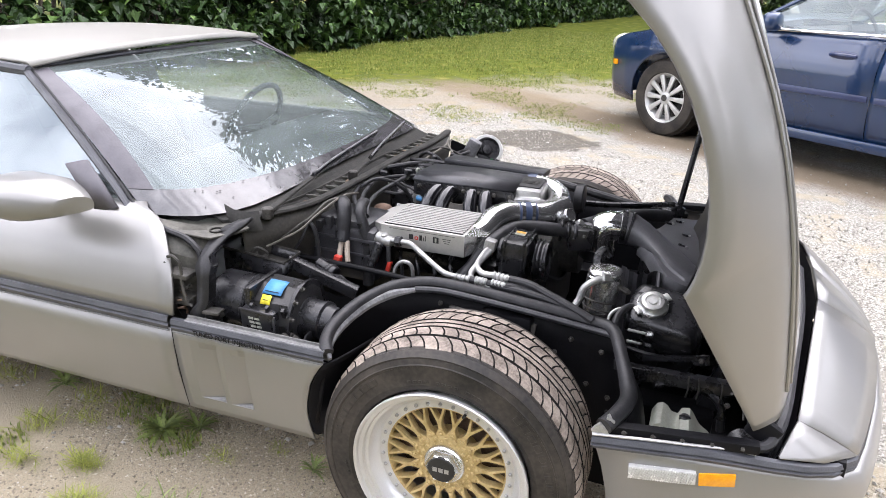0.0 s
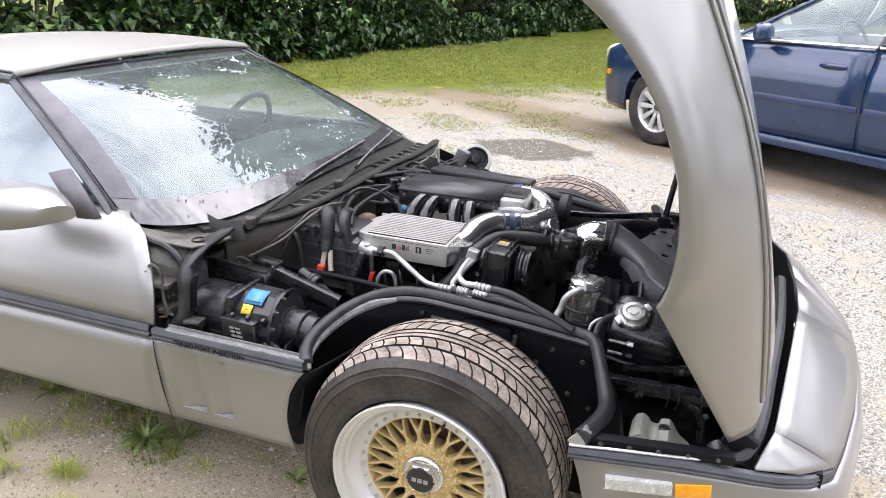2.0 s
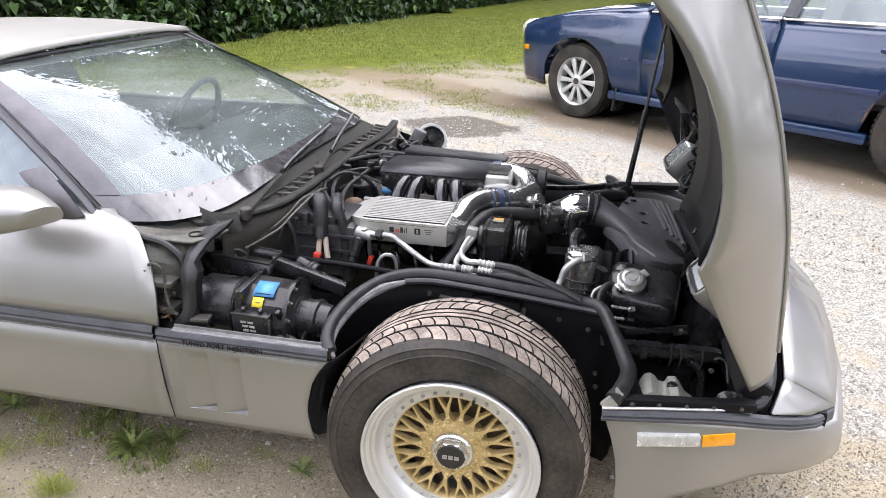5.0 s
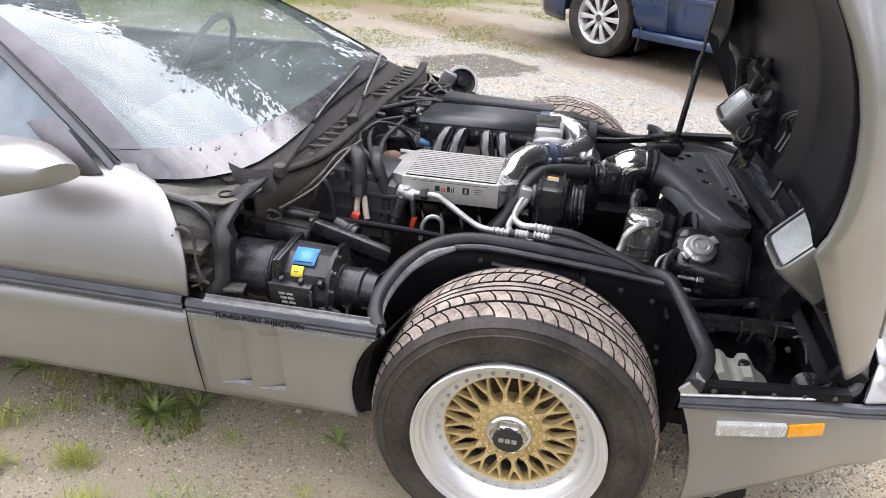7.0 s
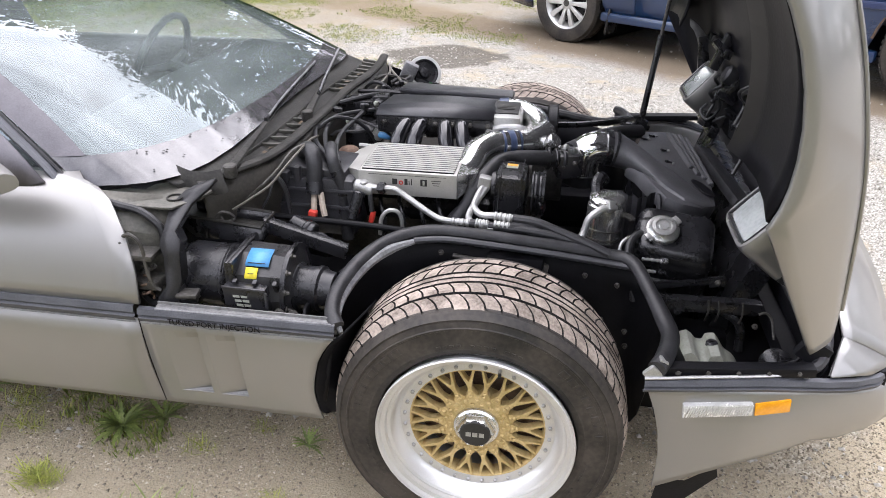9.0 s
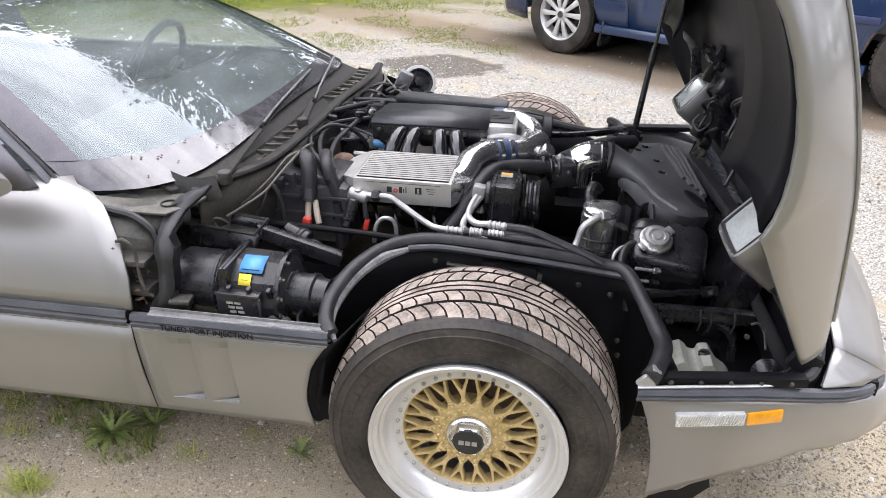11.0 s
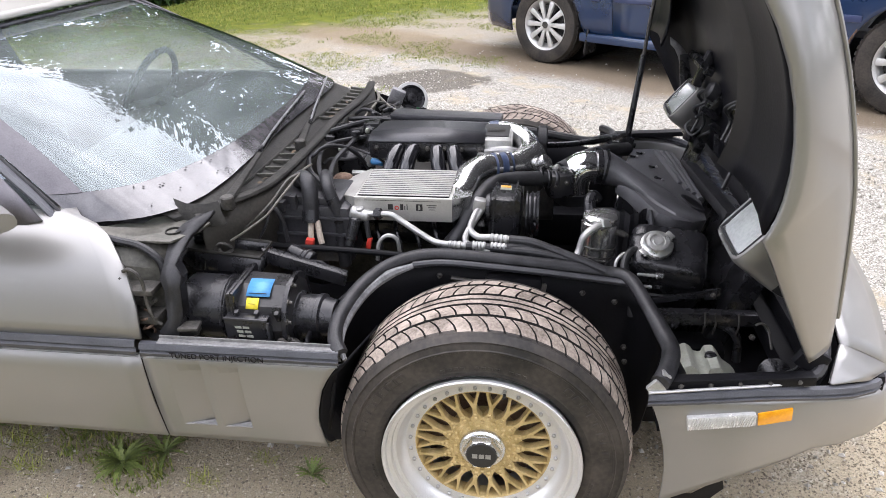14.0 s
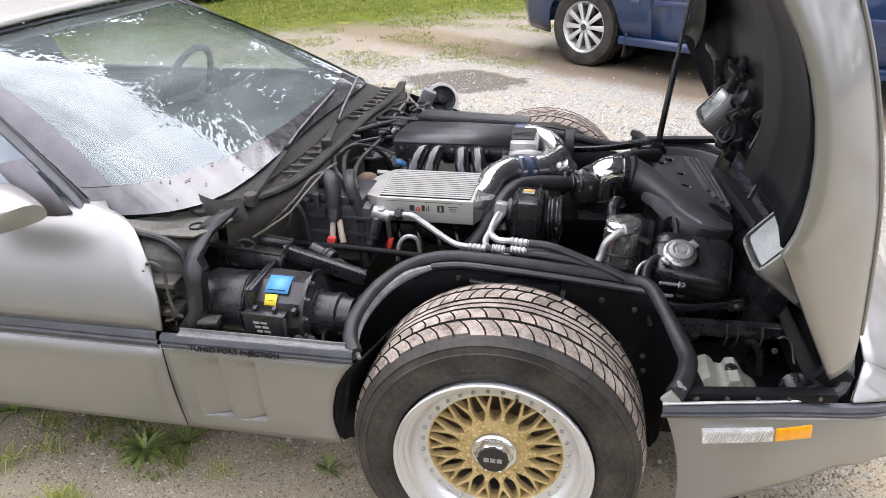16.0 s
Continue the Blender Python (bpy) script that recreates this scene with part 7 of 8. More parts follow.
part("horn_wire", tube([(0.65, -0.63, 0.475), (0.645, -0.60, 0.51), (0.628, -0.60, 0.525), (0.615, -0.60, 0.52)], 0.003, 6, 5), GREASE, hornpart)
part("horn_wire", tube([(0.66, -0.69, 0.45), (0.685, -0.70, 0.475), (0.69, -0.70, 0.52), (0.68, -0.69, 0.56)], 0.004, 6, 5), RUBBER, hornpart)
piece("stud", stud, hornpart, pose(0.612, -0.60, 0.488, 90, 0, 0))
rail = part("side_rail", box((0.31, 0.026, 0.022), (0.51, -0.856, 0.543), (0, -2, 6), 0.004), MATT, car, "black flange with bolts along the fender edge")
for k in range(5):
    piece("stud", stud, rail, pose(0.40 + 0.058 * k, -0.877 + 0.0064 * k, 0.539 + 0.002 * k, 70, 0, 0))
part("rail_clip", box((0.02, 0.02, 0.03), (0.365, -0.875, 0.552), (0, 30, 0), 0.004, box((0.03, 0.012, 0.03), (0.352, -0.885, 0.535), (0, 40, 0), 0.004)), CAST, rail)
part("corner_seal", tube([(0.62, -0.838, 0.548), (0.675, -0.812, 0.535), (0.700, -0.775, 0.555), (0.717, -0.70, 0.575), (0.735, -0.55, 0.598), (0.765, -0.3, 0.625), (0.785, 0.0, 0.635)], [0.009, 0.012, 0.014, 0.015, 0.016, 0.016, 0.016], 8, 5), RUBBER, car, "black rubber seal behind the nose panel")
part("hinge_bracket", box((0.06, 0.02, 0.05), (0.672, -0.79, 0.56), (0, 30, 0), 0.006), MATT, car)

# wiring and hoses at the back of the engine
part("heater_hose", tube([(-0.53, -0.36, 0.745), (-0.52, -0.39, 0.775), (-0.495, -0.42, 0.785), (-0.48, -0.445, 0.765), (-0.478, -0.46, 0.71), (-0.477, -0.47, 0.685)], 0.021, 14), RUBBER, car, "thick black heater hose")
part("hose_collar", tube([(-0.478, -0.458, 0.715), (-0.477, -0.468, 0.69)], 0.023, 14, 2, curved=False), PLASTIC, car)
part("wire_bundle", tube([(-0.477, -0.47, 0.69), (-0.474, -0.49, 0.66), (-0.472, -0.498, 0.635)], 0.008, 8, 4, tube([(-0.46, -0.47, 0.69), (-0.45, -0.49, 0.66), (-0.443, -0.50, 0.64)], 0.008, 8)), surf("tan_wire", (0.28, 0.23, 0.18), (0.42, 0.36, 0.30), 0.6), car, "tan sheathed wires")
part("red_connector", box((0.022, 0.02, 0.026), (-0.474, -0.503, 0.643), (0, 10, 0), 0.005), RED, car, "red plug")
part("red_connector", box((0.014, 0.014, 0.032), (-0.326, -0.472, 0.635), (0, 15, 0), 0.004), RED, car, "red plug")
part("black_wire", tube([(-0.335, -0.455, 0.70), (-0.33, -0.465, 0.675), (-0.326, -0.472, 0.65)], 0.007, 8), RUBBER, car)
second = part("second_hose", tube([(-0.47, -0.33, 0.765), (-0.452, -0.39, 0.782), (-0.434, -0.435, 0.772), (-0.419, -0.445, 0.735), (-0.406, -0.448, 0.690), (-0.404, -0.452, 0.634), (-0.398, -0.46, 0.56)], 0.016, 12), RUBBER, car, "taped black rubber hose")
for p, q in (((-0.423, -0.444, 0.745), (-0.418, -0.4455, 0.732)), ((-0.407, -0.448, 0.696), (-0.4058, -0.4485, 0.682)), ((-0.4042, -0.451, 0.645), (-0.404, -0.452, 0.632))):
    part("tape_band", tube([p, q], 0.0175, 12, 2, curved=False), PLASTIC, second)
part("cross_tube", tube([(-0.60, -0.52, 0.643), (-0.517, -0.52, 0.639), (-0.436, -0.52, 0.637), (-0.311, -0.52, 0.632), (-0.22, -0.51, 0.62)], 0.008, 10), MATT, car, "black tube along the engine")
plug = part("bulkhead_plug", can((-0.515, -0.545, 0.640), (-0.475, -0.555, 0.628), 0.021, 16, 0.004, can((-0.478, -0.554, 0.629), (-0.452, -0.561, 0.620), 0.024, 16)), PLASTIC, car, "round black wiring plug")
part("plug_ring", can((-0.470, -0.556, 0.627), (-0.464, -0.558, 0.625), 0.0255, 16), RUBBER, plug)
for k in range(4):
    part("plug_wire", tube([(-0.455, -0.560 + 0.006 * k, 0.622 - 0.004 * k), (-0.425 + 0.004 * k, -0.568, 0.622 - 0.008 * k), (-0.405 + 0.006 * k, -0.570, 0.600 - 0.006 * k), (-0.418, -0.572, 0.582 + 0.003 * k), (-0.435 - 0.004 * k, -0.565, 0.578)], 0.0035, 6, 5), GREASE if k % 2 else RUBBER, plug)
part("looped_wire", tube([(-0.584, -0.495, 0.748), (-0.565, -0.50, 0.742), (-0.548, -0.505, 0.728), (-0.536, -0.51, 0.699), (-0.532, -0.51, 0.645), (-0.531, -0.515, 0.588)], 0.0065, 8, 6), RUBBER, car)
# loose wires and connectors between the cowl and the intake
TANWIRE = surf("tan_cable", (0.085, 0.078, 0.065), (0.16, 0.148, 0.125), 0.6)
part("loose_wire", tube([(-0.470, 0.17, 0.765), (-0.486, 0.211, 0.775), (-0.479, 0.307, 0.785), (-0.484, 0.418, 0.785), (-0.52, 0.554, 0.78)], 0.0045, 6, 5), TANWIRE, car, "tan sheathed cable")
part("loose_wire", tube([(-0.500, 0.52, 0.78), (-0.489, 0.452, 0.785), (-0.415, 0.322, 0.775), (-0.372, 0.322, 0.765), (-0.333, 0.348, 0.745)], 0.0045, 6, 5), TANWIRE, car, "tan sheathed cable")
part("loose_wire", tube([(-0.552, 0.004, 0.785), (-0.49, 0.043, 0.795), (-0.447, 0.109, 0.79), (-0.404, 0.172, 0.77), (-0.37, 0.25, 0.74)], 0.0075, 8, 5), RUBBER, car)
part("loose_wire", tube([(-0.540, -0.12, 0.72), (-0.523, -0.097, 0.73), (-0.468, -0.083, 0.725), (-0.443, -0.027, 0.72), (-0.40, 0.0, 0.70)], 0.005, 6, 5), RUBBER, car)
part("loose_wire", tube([(-0.55, -0.20, 0.77), (-0.515, -0.16, 0.79), (-0.47, -0.12, 0.775), (-0.44, -0.08, 0.735), (-0.42, -0.06, 0.69)], 0.006, 8, 5), RUBBER, car)
part("loose_wire", tube([(-0.54, 0.28, 0.76), (-0.50, 0.25, 0.79), (-0.455, 0.24, 0.78), (-0.42, 0.26, 0.74)], 0.006, 8, 5), RUBBER, car)
part("loose_wire", tube([(-0.54, 0.36, 0.76), (-0.48, 0.35, 0.79), (-0.43, 0.38, 0.77), (-0.40, 0.43, 0.73)], 0.005, 6, 5), GREASE, car)
part("speed_cable", tube([(-0.535, -0.247, 0.765), (-0.510, -0.40, 0.80), (-0.529, -0.52, 0.775), (-0.554, -0.56, 0.744), (-0.59, -0.60, 0.722), (-0.626, -0.63, 0.703)], 0.0032, 6, 5), TANWIRE, car, "dull tan cable along the cowl face")
wire_plug = mesh_of("wire_plug", box((0.030, 0.018, 0.018), bevel=0.004, seg=1), PLASTIC)
for x, y, z, turn in ((-0.535, -0.056, 0.783, 20), (-0.461, -0.017, 0.786, 70), (-0.456, 0.015, 0.758, 40), (-0.426, 0.03, 0.786, -30), (-0.50, 0.10, 0.782, 55), (-0.415, 0.322, 0.772, 10), (-0.46, 0.24, 0.776, 80)):
    piece("wire_plug", wire_plug, car, pose(x, y, z, 0, 12, turn))
part("wire_tag", can((-0.496, -0.098, 0.760), (-0.490, -0.088, 0.761), 0.0075, 10), WHITE, car, "white wire clip")
part("heater_box_clip", box((0.016, 0.022, 0.040), (-0.522, -0.455, 0.735), (0, 0, 0), 0.004), HOUSING, car)
part("bracket", box((0.05, 0.035, 0.006), (-0.46, 0.17, 0.768), (6, 10, 25), 0.002, box((0.006, 0.035, 0.05), (-0.482, 0.165, 0.745), (0, 0, 25), 0.002)), GREASE, car)
# plug leads under the intercooler
for k in range(5):
    x = -0.33 + 0.052 * k
    part("plug_lead", tube([(x, -0.36, 0.655), (x + 0.01, -0.405, 0.645), (x + 0.025, -0.425, 0.60), (x + 0.015, -0.415, 0.54), (x, -0.37, 0.50)], 0.0055, 8, 5), PLASTIC, car)
part("ground_strap", tube([(-0.667, -0.60, 0.673), (-0.64, -0.595, 0.70), (-0.604, -0.58, 0.717), (-0.565, -0.56, 0.750), (-0.555, -0.50, 0.762), (-0.53, -0.45, 0.795), (-0.50, -0.40, 0.80)], 0.0045, 6, 6), GREASE, car)
part("ground_strap", tube([(-0.60, -0.54, 0.66), (-0.575, -0.53, 0.70), (-0.565, -0.50, 0.745), (-0.545, -0.46, 0.765)], 0.004, 6, 6), RUBBER, car)
part("silver_bracket_tube", tube([(-0.30, -0.50, 0.60), (-0.295, -0.495, 0.645), (-0.275, -0.49, 0.665), (-0.25, -0.487, 0.655), (-0.243, -0.487, 0.61)], 0.0055, 8, 6), CAST, car)
for pts in ([(-0.55, 0.02, 0.775), (-0.568, -0.07, 0.778), (-0.557, -0.19, 0.775), (-0.523, -0.297, 0.765), (-0.462, -0.395, 0.765), (-0.435, -0.44, 0.74)],
            [(-0.44, 0.02, 0.765), (-0.480, -0.015, 0.768), (-0.535, -0.09, 0.77), (-0.52, -0.221, 0.768), (-0.482, -0.334, 0.765), (-0.448, -0.401, 0.76), (-0.42, -0.44, 0.73)],
            [(-0.47, 0.10, 0.775), (-0.476, 0.053, 0.772), (-0.464, -0.037, 0.772), (-0.474, -0.209, 0.768), (-0.457, -0.328, 0.765), (-0.43, -0.40, 0.75)]):
    part("ignition_wire", tube(pts, 0.0068, 8, 7), RUBBER, car, "curved black ignition wire")
part("coil_pack", box((0.10, 0.07, 0.045), (-0.50, 0.06, 0.765), (0, 0, 5), 0.008, box((0.05, 0.05, 0.03), (-0.43, 0.07, 0.785), (0, 0, 5), 0.006)), PLASTIC, car, "black ignition coil with plugs")
for p in ((-0.555, -0.01, 0.772), (-0.475, -0.005, 0.765)):
    part("white_wire_tag", can(p, (p[0] + 0.012, p[1] - 0.004, p[2] - 0.002), 0.0085, 8), WHITE, car)
part("vacuum_line", tube([(-0.52, -0.02, 0.76), (-0.45, -0.05, 0.745), (-0.38, -0.09, 0.735), (-0.33, -0.13, 0.715)], 0.004, 6, 6), RUBBER, car)
part("vacuum_line", tube([(-0.55, 0.15, 0.765), (-0.46, 0.10, 0.775), (-0.38, 0.12, 0.78)], 0.006, 6, 6, tube([(-0.54, 0.2, 0.77), (-0.44, 0.16, 0.785), (-0.34, 0.15, 0.78)], 0.008, 6, 6)), RUBBER, car)
part("white_wire_tag", can((-0.428, -0.02, 0.798), (-0.418, -0.025, 0.797), 0.009, 8), WHITE, car)
part("distributor", can((-0.47, 0.0, 0.62), (-0.47, 0.0, 0.74), 0.06, 20, 0.02), PLASTIC, engine, "black distributor")

# far side of the bay
part("far_fender_wall", skin([[(-0.60, 0.80, 0.72), (-0.45, 0.84, 0.66), (-0.36, 0.86, 0.60)], [(-0.60, 0.82, 0.40), (-0.45, 0.85, 0.40), (-0.36, 0.86, 0.40)]]), MATT, car)
servo = part("vacuum_servo", lathe([(0.0, 0.0), (0.055, 0.0), (0.062, 0.004), (0.062, 0.010), (0.052, 0.010), (0.046, 0.004), (0.024, 0.004), (0.020, 0.016), (0.0, 0.018)], 32, Matrix.Translation((-0.445, 0.86, 0.672)) @ pose(0, 0, 0, 62, 0, 25)), PLASTIC, car, "round black servo canister with a pale rim")
part("servo_rim", lathe([(0.057, -0.010), (0.066, -0.010), (0.073, 0.002), (0.068, 0.014), (0.057, 0.014)], 32, Matrix.Translation((-0.445, 0.86, 0.672)) @ pose(0, 0, 0, 62, 0, 25), None, True), SILVERWHEEL, servo)
part("servo_bracket", box((0.06, 0.05, 0.09), (-0.505, 0.82, 0.68), (0, 25, 10), 0.01), WORN, servo)
part("brake_reservoir", box((0.13, 0.07, 0.05), (-0.50, 0.76, 0.61), (0, 0, 10), 0.012, can((-0.45, 0.77, 0.62), (-0.45, 0.77, 0.65), 0.035, 20)), PLASTIC, car, "black brake fluid reservoir")
part("far_stub", tube([(-0.20, 0.80, 0.585), (-0.10, 0.80, 0.585), (-0.03, 0.80, 0.58)], 0.016, 10), RUBBER, car)
for k in range(3):
    part("green_wire", tube([(-0.42 + 0.012 * k, 0.84, 0.64), (-0.39 + 0.012 * k, 0.85, 0.62), (-0.385 + 0.012 * k, 0.85, 0.57)], 0.004, 6), surf("green_wire", (0.01, 0.10, 0.03), (0.03, 0.20, 0.07), 0.5) if k == 0 else RUBBER, car)
part("far_valve_hose", tube([(-0.50, 0.55, 0.70), (-0.45, 0.60, 0.72), (-0.50, 0.68, 0.70), (-0.54, 0.66, 0.68)], 0.008, 8, 6), RUBBER, car)
part("power_steering_rod", tube([(0.12, 0.15, 0.705), (0.20, 0.20, 0.695), (0.30, 0.28, 0.685), (0.40, 0.42, 0.66)], 0.010, 8), PLASTIC, car)
part("upper_radiator_hose", tube([(0.16, -0.10, 0.71), (0.24, 0.05, 0.70), (0.32, 0.15, 0.69), (0.39, 0.25, 0.665)], 0.023, 12), RUBBER, car, "black upper radiator hose")
part("far_seal", tube([(x, -y, z) for x, y, z in SEAL], 0.0155, 10, 4), RUBBER, car, "black rubber hood seal")
part("far_side_rail", box((0.36, 0.045, 0.02), (0.53, 0.845, 0.540), (0, -4, -4), 0.004), MATT, car)
stay = part("hood_support", tube([(0.418, 0.50, 0.61), (0.455, 0.545, 0.92)], 0.011, 12, 2, curved=False), PLASTIC, car, "black gas strut holding the hood")
part("strut_rod", tube([(0.455, 0.545, 0.92), (0.49, 0.59, 1.23)], 0.0065, 10, 2, curved=False), GREASE, stay)
part("strut_foot", box((0.05, 0.04, 0.05), (0.415, 0.50, 0.61), (0, 20, 0), 0.012, box((0.10, 0.06, 0.02), (0.40, 0.53, 0.60), (0, 10, 20), 0.006)), PLASTIC, stay)

# ---- headlamps hanging in the open hood ----
for side in (-1, 1):
    base, face, up = Vector((0.594 if side < 0 else 0.612, side * 0.540, 0.737 if side < 0 else 0.757)), Vector((-0.766, 0, 0.643)), Vector((0.643, 0, 0.766))
    deep = 0.035 if side > 0 else 0.0
    m = facing(base, up.cross(face), up)
    shell = bmesh.new()
    rows = []
    for d, w, h, dy in ((0.004, 0.083, 0.060, 0.0), (0.019, 0.086, 0.063, 0.0), (0.023, 0.089, 0.066, 0.0), (0.021, 0.095, 0.072, 0.0), (0.010, 0.099, 0.076, 0.0), (-0.020, 0.099, 0.076, 0.0), (-0.026, 0.097, 0.074, -0.001), (-0.060, 0.094, 0.062, -0.012), (-0.10, 0.088, 0.046, -0.026), (-0.135, 0.078, 0.028, -0.040), (-0.150, 0.06, 0.016, -0.046)):
        rows.append([(w * math.copysign(abs(math.cos(q)) ** 0.36, math.cos(q)), dy + h * math.copysign(abs(math.sin(q)) ** 0.36, math.sin(q)), d) for q in (2 * math.pi * k / 32 for k in range(32))])
    skin(rows, shell, True)
    shell.verts.ensure_lookup_table()
    shell.faces.new(shell.verts[-32:])
    pod = part("headlamp_pod", shell, PAINT, hood, "grey rotating headlamp pod", 0.5)
    pod.matrix_basis = m
    part("lamp_seat", box((0.172, 0.128, 0.01), (0, 0, -0.002), (0, 0, 0), 0.004), MATT, pod)
    part("lamp_glass", bulge((0, 0.0, 0.006), (0.080, 0.057, 0.016), (0, 0, 0), 0.28), HEADGLASS, pod, "ribbed rectangular headlamp glass")
    for k in range(11):
        part("lens_flute", tube([(-0.068 + 0.0136 * k, -0.048, 0.0195), (-0.068 + 0.0136 * k, 0.0, 0.0212), (-0.068 + 0.0136 * k, 0.048, 0.0195)], 0.0036, 6, 2, flat=0.22), HEADGLASS, pod)
    part("bezel_seal", tube([(-0.081, -0.058, 0.020), (0.081, -0.058, 0.020), (0.081, 0.058, 0.020), (-0.081, 0.058, 0.020), (-0.081, -0.058, 0.020)], 0.0035, 6, 1, curved=False), RUBBER, pod, "black seal round the glass")
    for k in range(2):
        part("bezel_screw", can((-0.05 + 0.1 * k, -0.0665, 0.012), (-0.05 + 0.1 * k, -0.0665, 0.024), 0.004, 8, 0.001), CAST, pod)
    motor = part("lamp_motor", box((0.05, 0.12, 0.10), (0.642 + deep, side * 0.36, 0.80), (0, 28, 0), 0.02), PLASTIC, hood)
    if side < 0:
        part("lamp_arm", slab([(0, -0.02), (0.10, -0.03), (0.15, 0.0), (0.17, 0.05), (0.12, 0.04), (0.09, 0.015), (0, 0.02)], Matrix.Translation((0.612, side * 0.435, 0.86)) @ pose(0, 0, 0, 90, 80, 0), 0.008, 0.002), PLASTIC, hood, "black headlamp linkage arm")
    part("lamp_arm", slab([(0, -0.015), (0.12, -0.02), (0.14, 0.03), (0.08, 0.02), (0, 0.015)], Matrix.Translation((0.612, side * 0.66, 0.90)) @ pose(0, 0, 0, 90, 80, 0), 0.008, 0.002), PLASTIC, hood, "black headlamp linkage arm")
    part("lamp_bracket", box((0.03, 0.30, 0.03), (0.645, side * 0.50, 0.90), (0, 20, 0), 0.006, box((0.03, 0.04, 0.12), (0.635, side * 0.40, 0.90), (0, 20, 0), 0.006)), PLASTIC, hood)
    part("lamp_bracket", box((0.03, 0.26, 0.04), (0.648, side * 0.50, 0.635), (0, 28, 0), 0.006, box((0.04, 0.05, 0.05), (0.63, side * 0.43, 0.665), (0, 10, 20), 0.01)), PLASTIC, hood)
    part("motor_cover", can((0.645 + deep, side * 0.33, 0.83), (0.605 + deep, side * 0.33, 0.85), 0.030, 18, 0.008), RUBBER, motor)
    part("lamp_wire", tube([(0.62, side * 0.42, 0.72), (0.60, side * 0.40, 0.70), (0.62, side * 0.37, 0.68), (0.65, side * 0.36, 0.72), (0.64, side * 0.34, 0.77)], 0.005, 6, 5), RUBBER, hood)
    knot = random.Random(60 + side)
    for k in range(9):
        y, z = side * knot.uniform(0.28, 0.42), knot.uniform(0.66, 1.0)
        x = 0.665 + deep - 0.32 * (z - 0.70) + knot.uniform(-0.03, 0.01)
        if k % 3:
            part("lamp_link", slab([(-0.035, -0.008), (0.030, -0.012), (0.042, 0.004), (0.020, 0.012), (-0.03, 0.010)], Matrix.Translation((x, y, z)) @ pose(0, 0, 0, knot.uniform(50, 120), knot.uniform(-50, 80), knot.uniform(-30, 30)), 0.006, 0.0015), PLASTIC, hood)
        else:
            part("lamp_wire", tube([(x, y, z), (x - 0.03, y + 0.03, z - 0.03), (x - 0.005, y + 0.06, z - 0.07), (x - 0.03, y + 0.02, z - 0.11)], 0.0055, 6, 5), RUBBER, hood)
    part("lamp_wire", tube([(0.65, side * 0.58, 0.66), (0.63, side * 0.50, 0.64), (0.64, side * 0.44, 0.63), (0.65, side * 0.40, 0.61)], 0.006, 6, 5), RUBBER, hood)


# ---- the blue saloon parked beyond ----
fw, rw = Vector((0.145, 4.207, 0)), Vector((2.326, 2.615, 0))
heading = math.degrees(math.atan2((fw - rw).y, (fw - rw).x))
saloon = thing("saloon_car", "navy blue four-door saloon parked on the gravel", "car")
# local frame: x forward from the front axle, y to its left, z up; its left flank faces the yard
left = Vector((-math.sin(radians(heading)), math.cos(radians(heading)), 0))
saloon.matrix_basis = Matrix.Translation((*(fw - left * 0.80).xy, ground_z(fw.x, fw.y))) @ pose(0, 0, 0, 0, 0, heading)
AXLE, WB, R = 0.315, 2.70, 0.318


def flank_y(z):
    return lerp_table([(0.20, 0.80), (0.30, 0.865), (0.45, 0.895), (0.62, 0.905), (0.75, 0.900), (0.775, 0.893), (0.85, 0.868), (0.97, 0.825)], z)


def plan(x):
    """How far the flank draws in towards nose and tail."""
    return lerp_table([(-3.75, -0.18), (-3.5, -0.07), (-2.9, 0.0), (0.2, 0.0), (0.45, -0.03), (0.68, -0.11), (0.82, -0.24), (0.90, -0.42)], x)


def shoulder(x):
    return lerp_table([(-3.75, 0.92), (-3.0, 0.97), (-1.0, 0.945), (-0.45, 0.925), (0.2, 0.86), (0.55, 0.79), (0.78, 0.70), (0.90, 0.60)], x)


def low_edge(x, arch_r=0.365):
    z = lerp_table([(-3.75, 0.38), (-3.3, 0.30), (-2.4, 0.285), (-0.4, 0.275), (0.4, 0.23), (0.75, 0.245), (0.90, 0.30)], x)
    for cx in (0.0, -WB):
        if abs(x - cx) < arch_r:
            z = max(z, AXLE + math.sqrt(arch_r ** 2 - (x - cx) ** 2))
    return z


def flank(x0, x1, n, side=1):
    rows = []
    for i in range(n + 1):
        x = x0 + (x1 - x0) * i / n
        lo, hi = low_edge(x), shoulder(x)
        rows.append([(x, side * (flank_y(max(0.2, lo + (hi - lo) * k / 10) * (0.97 / hi) ** 0.35) + plan(x)), lo + (hi - lo) * k / 10) for k in range(11)])
    return skin(rows)


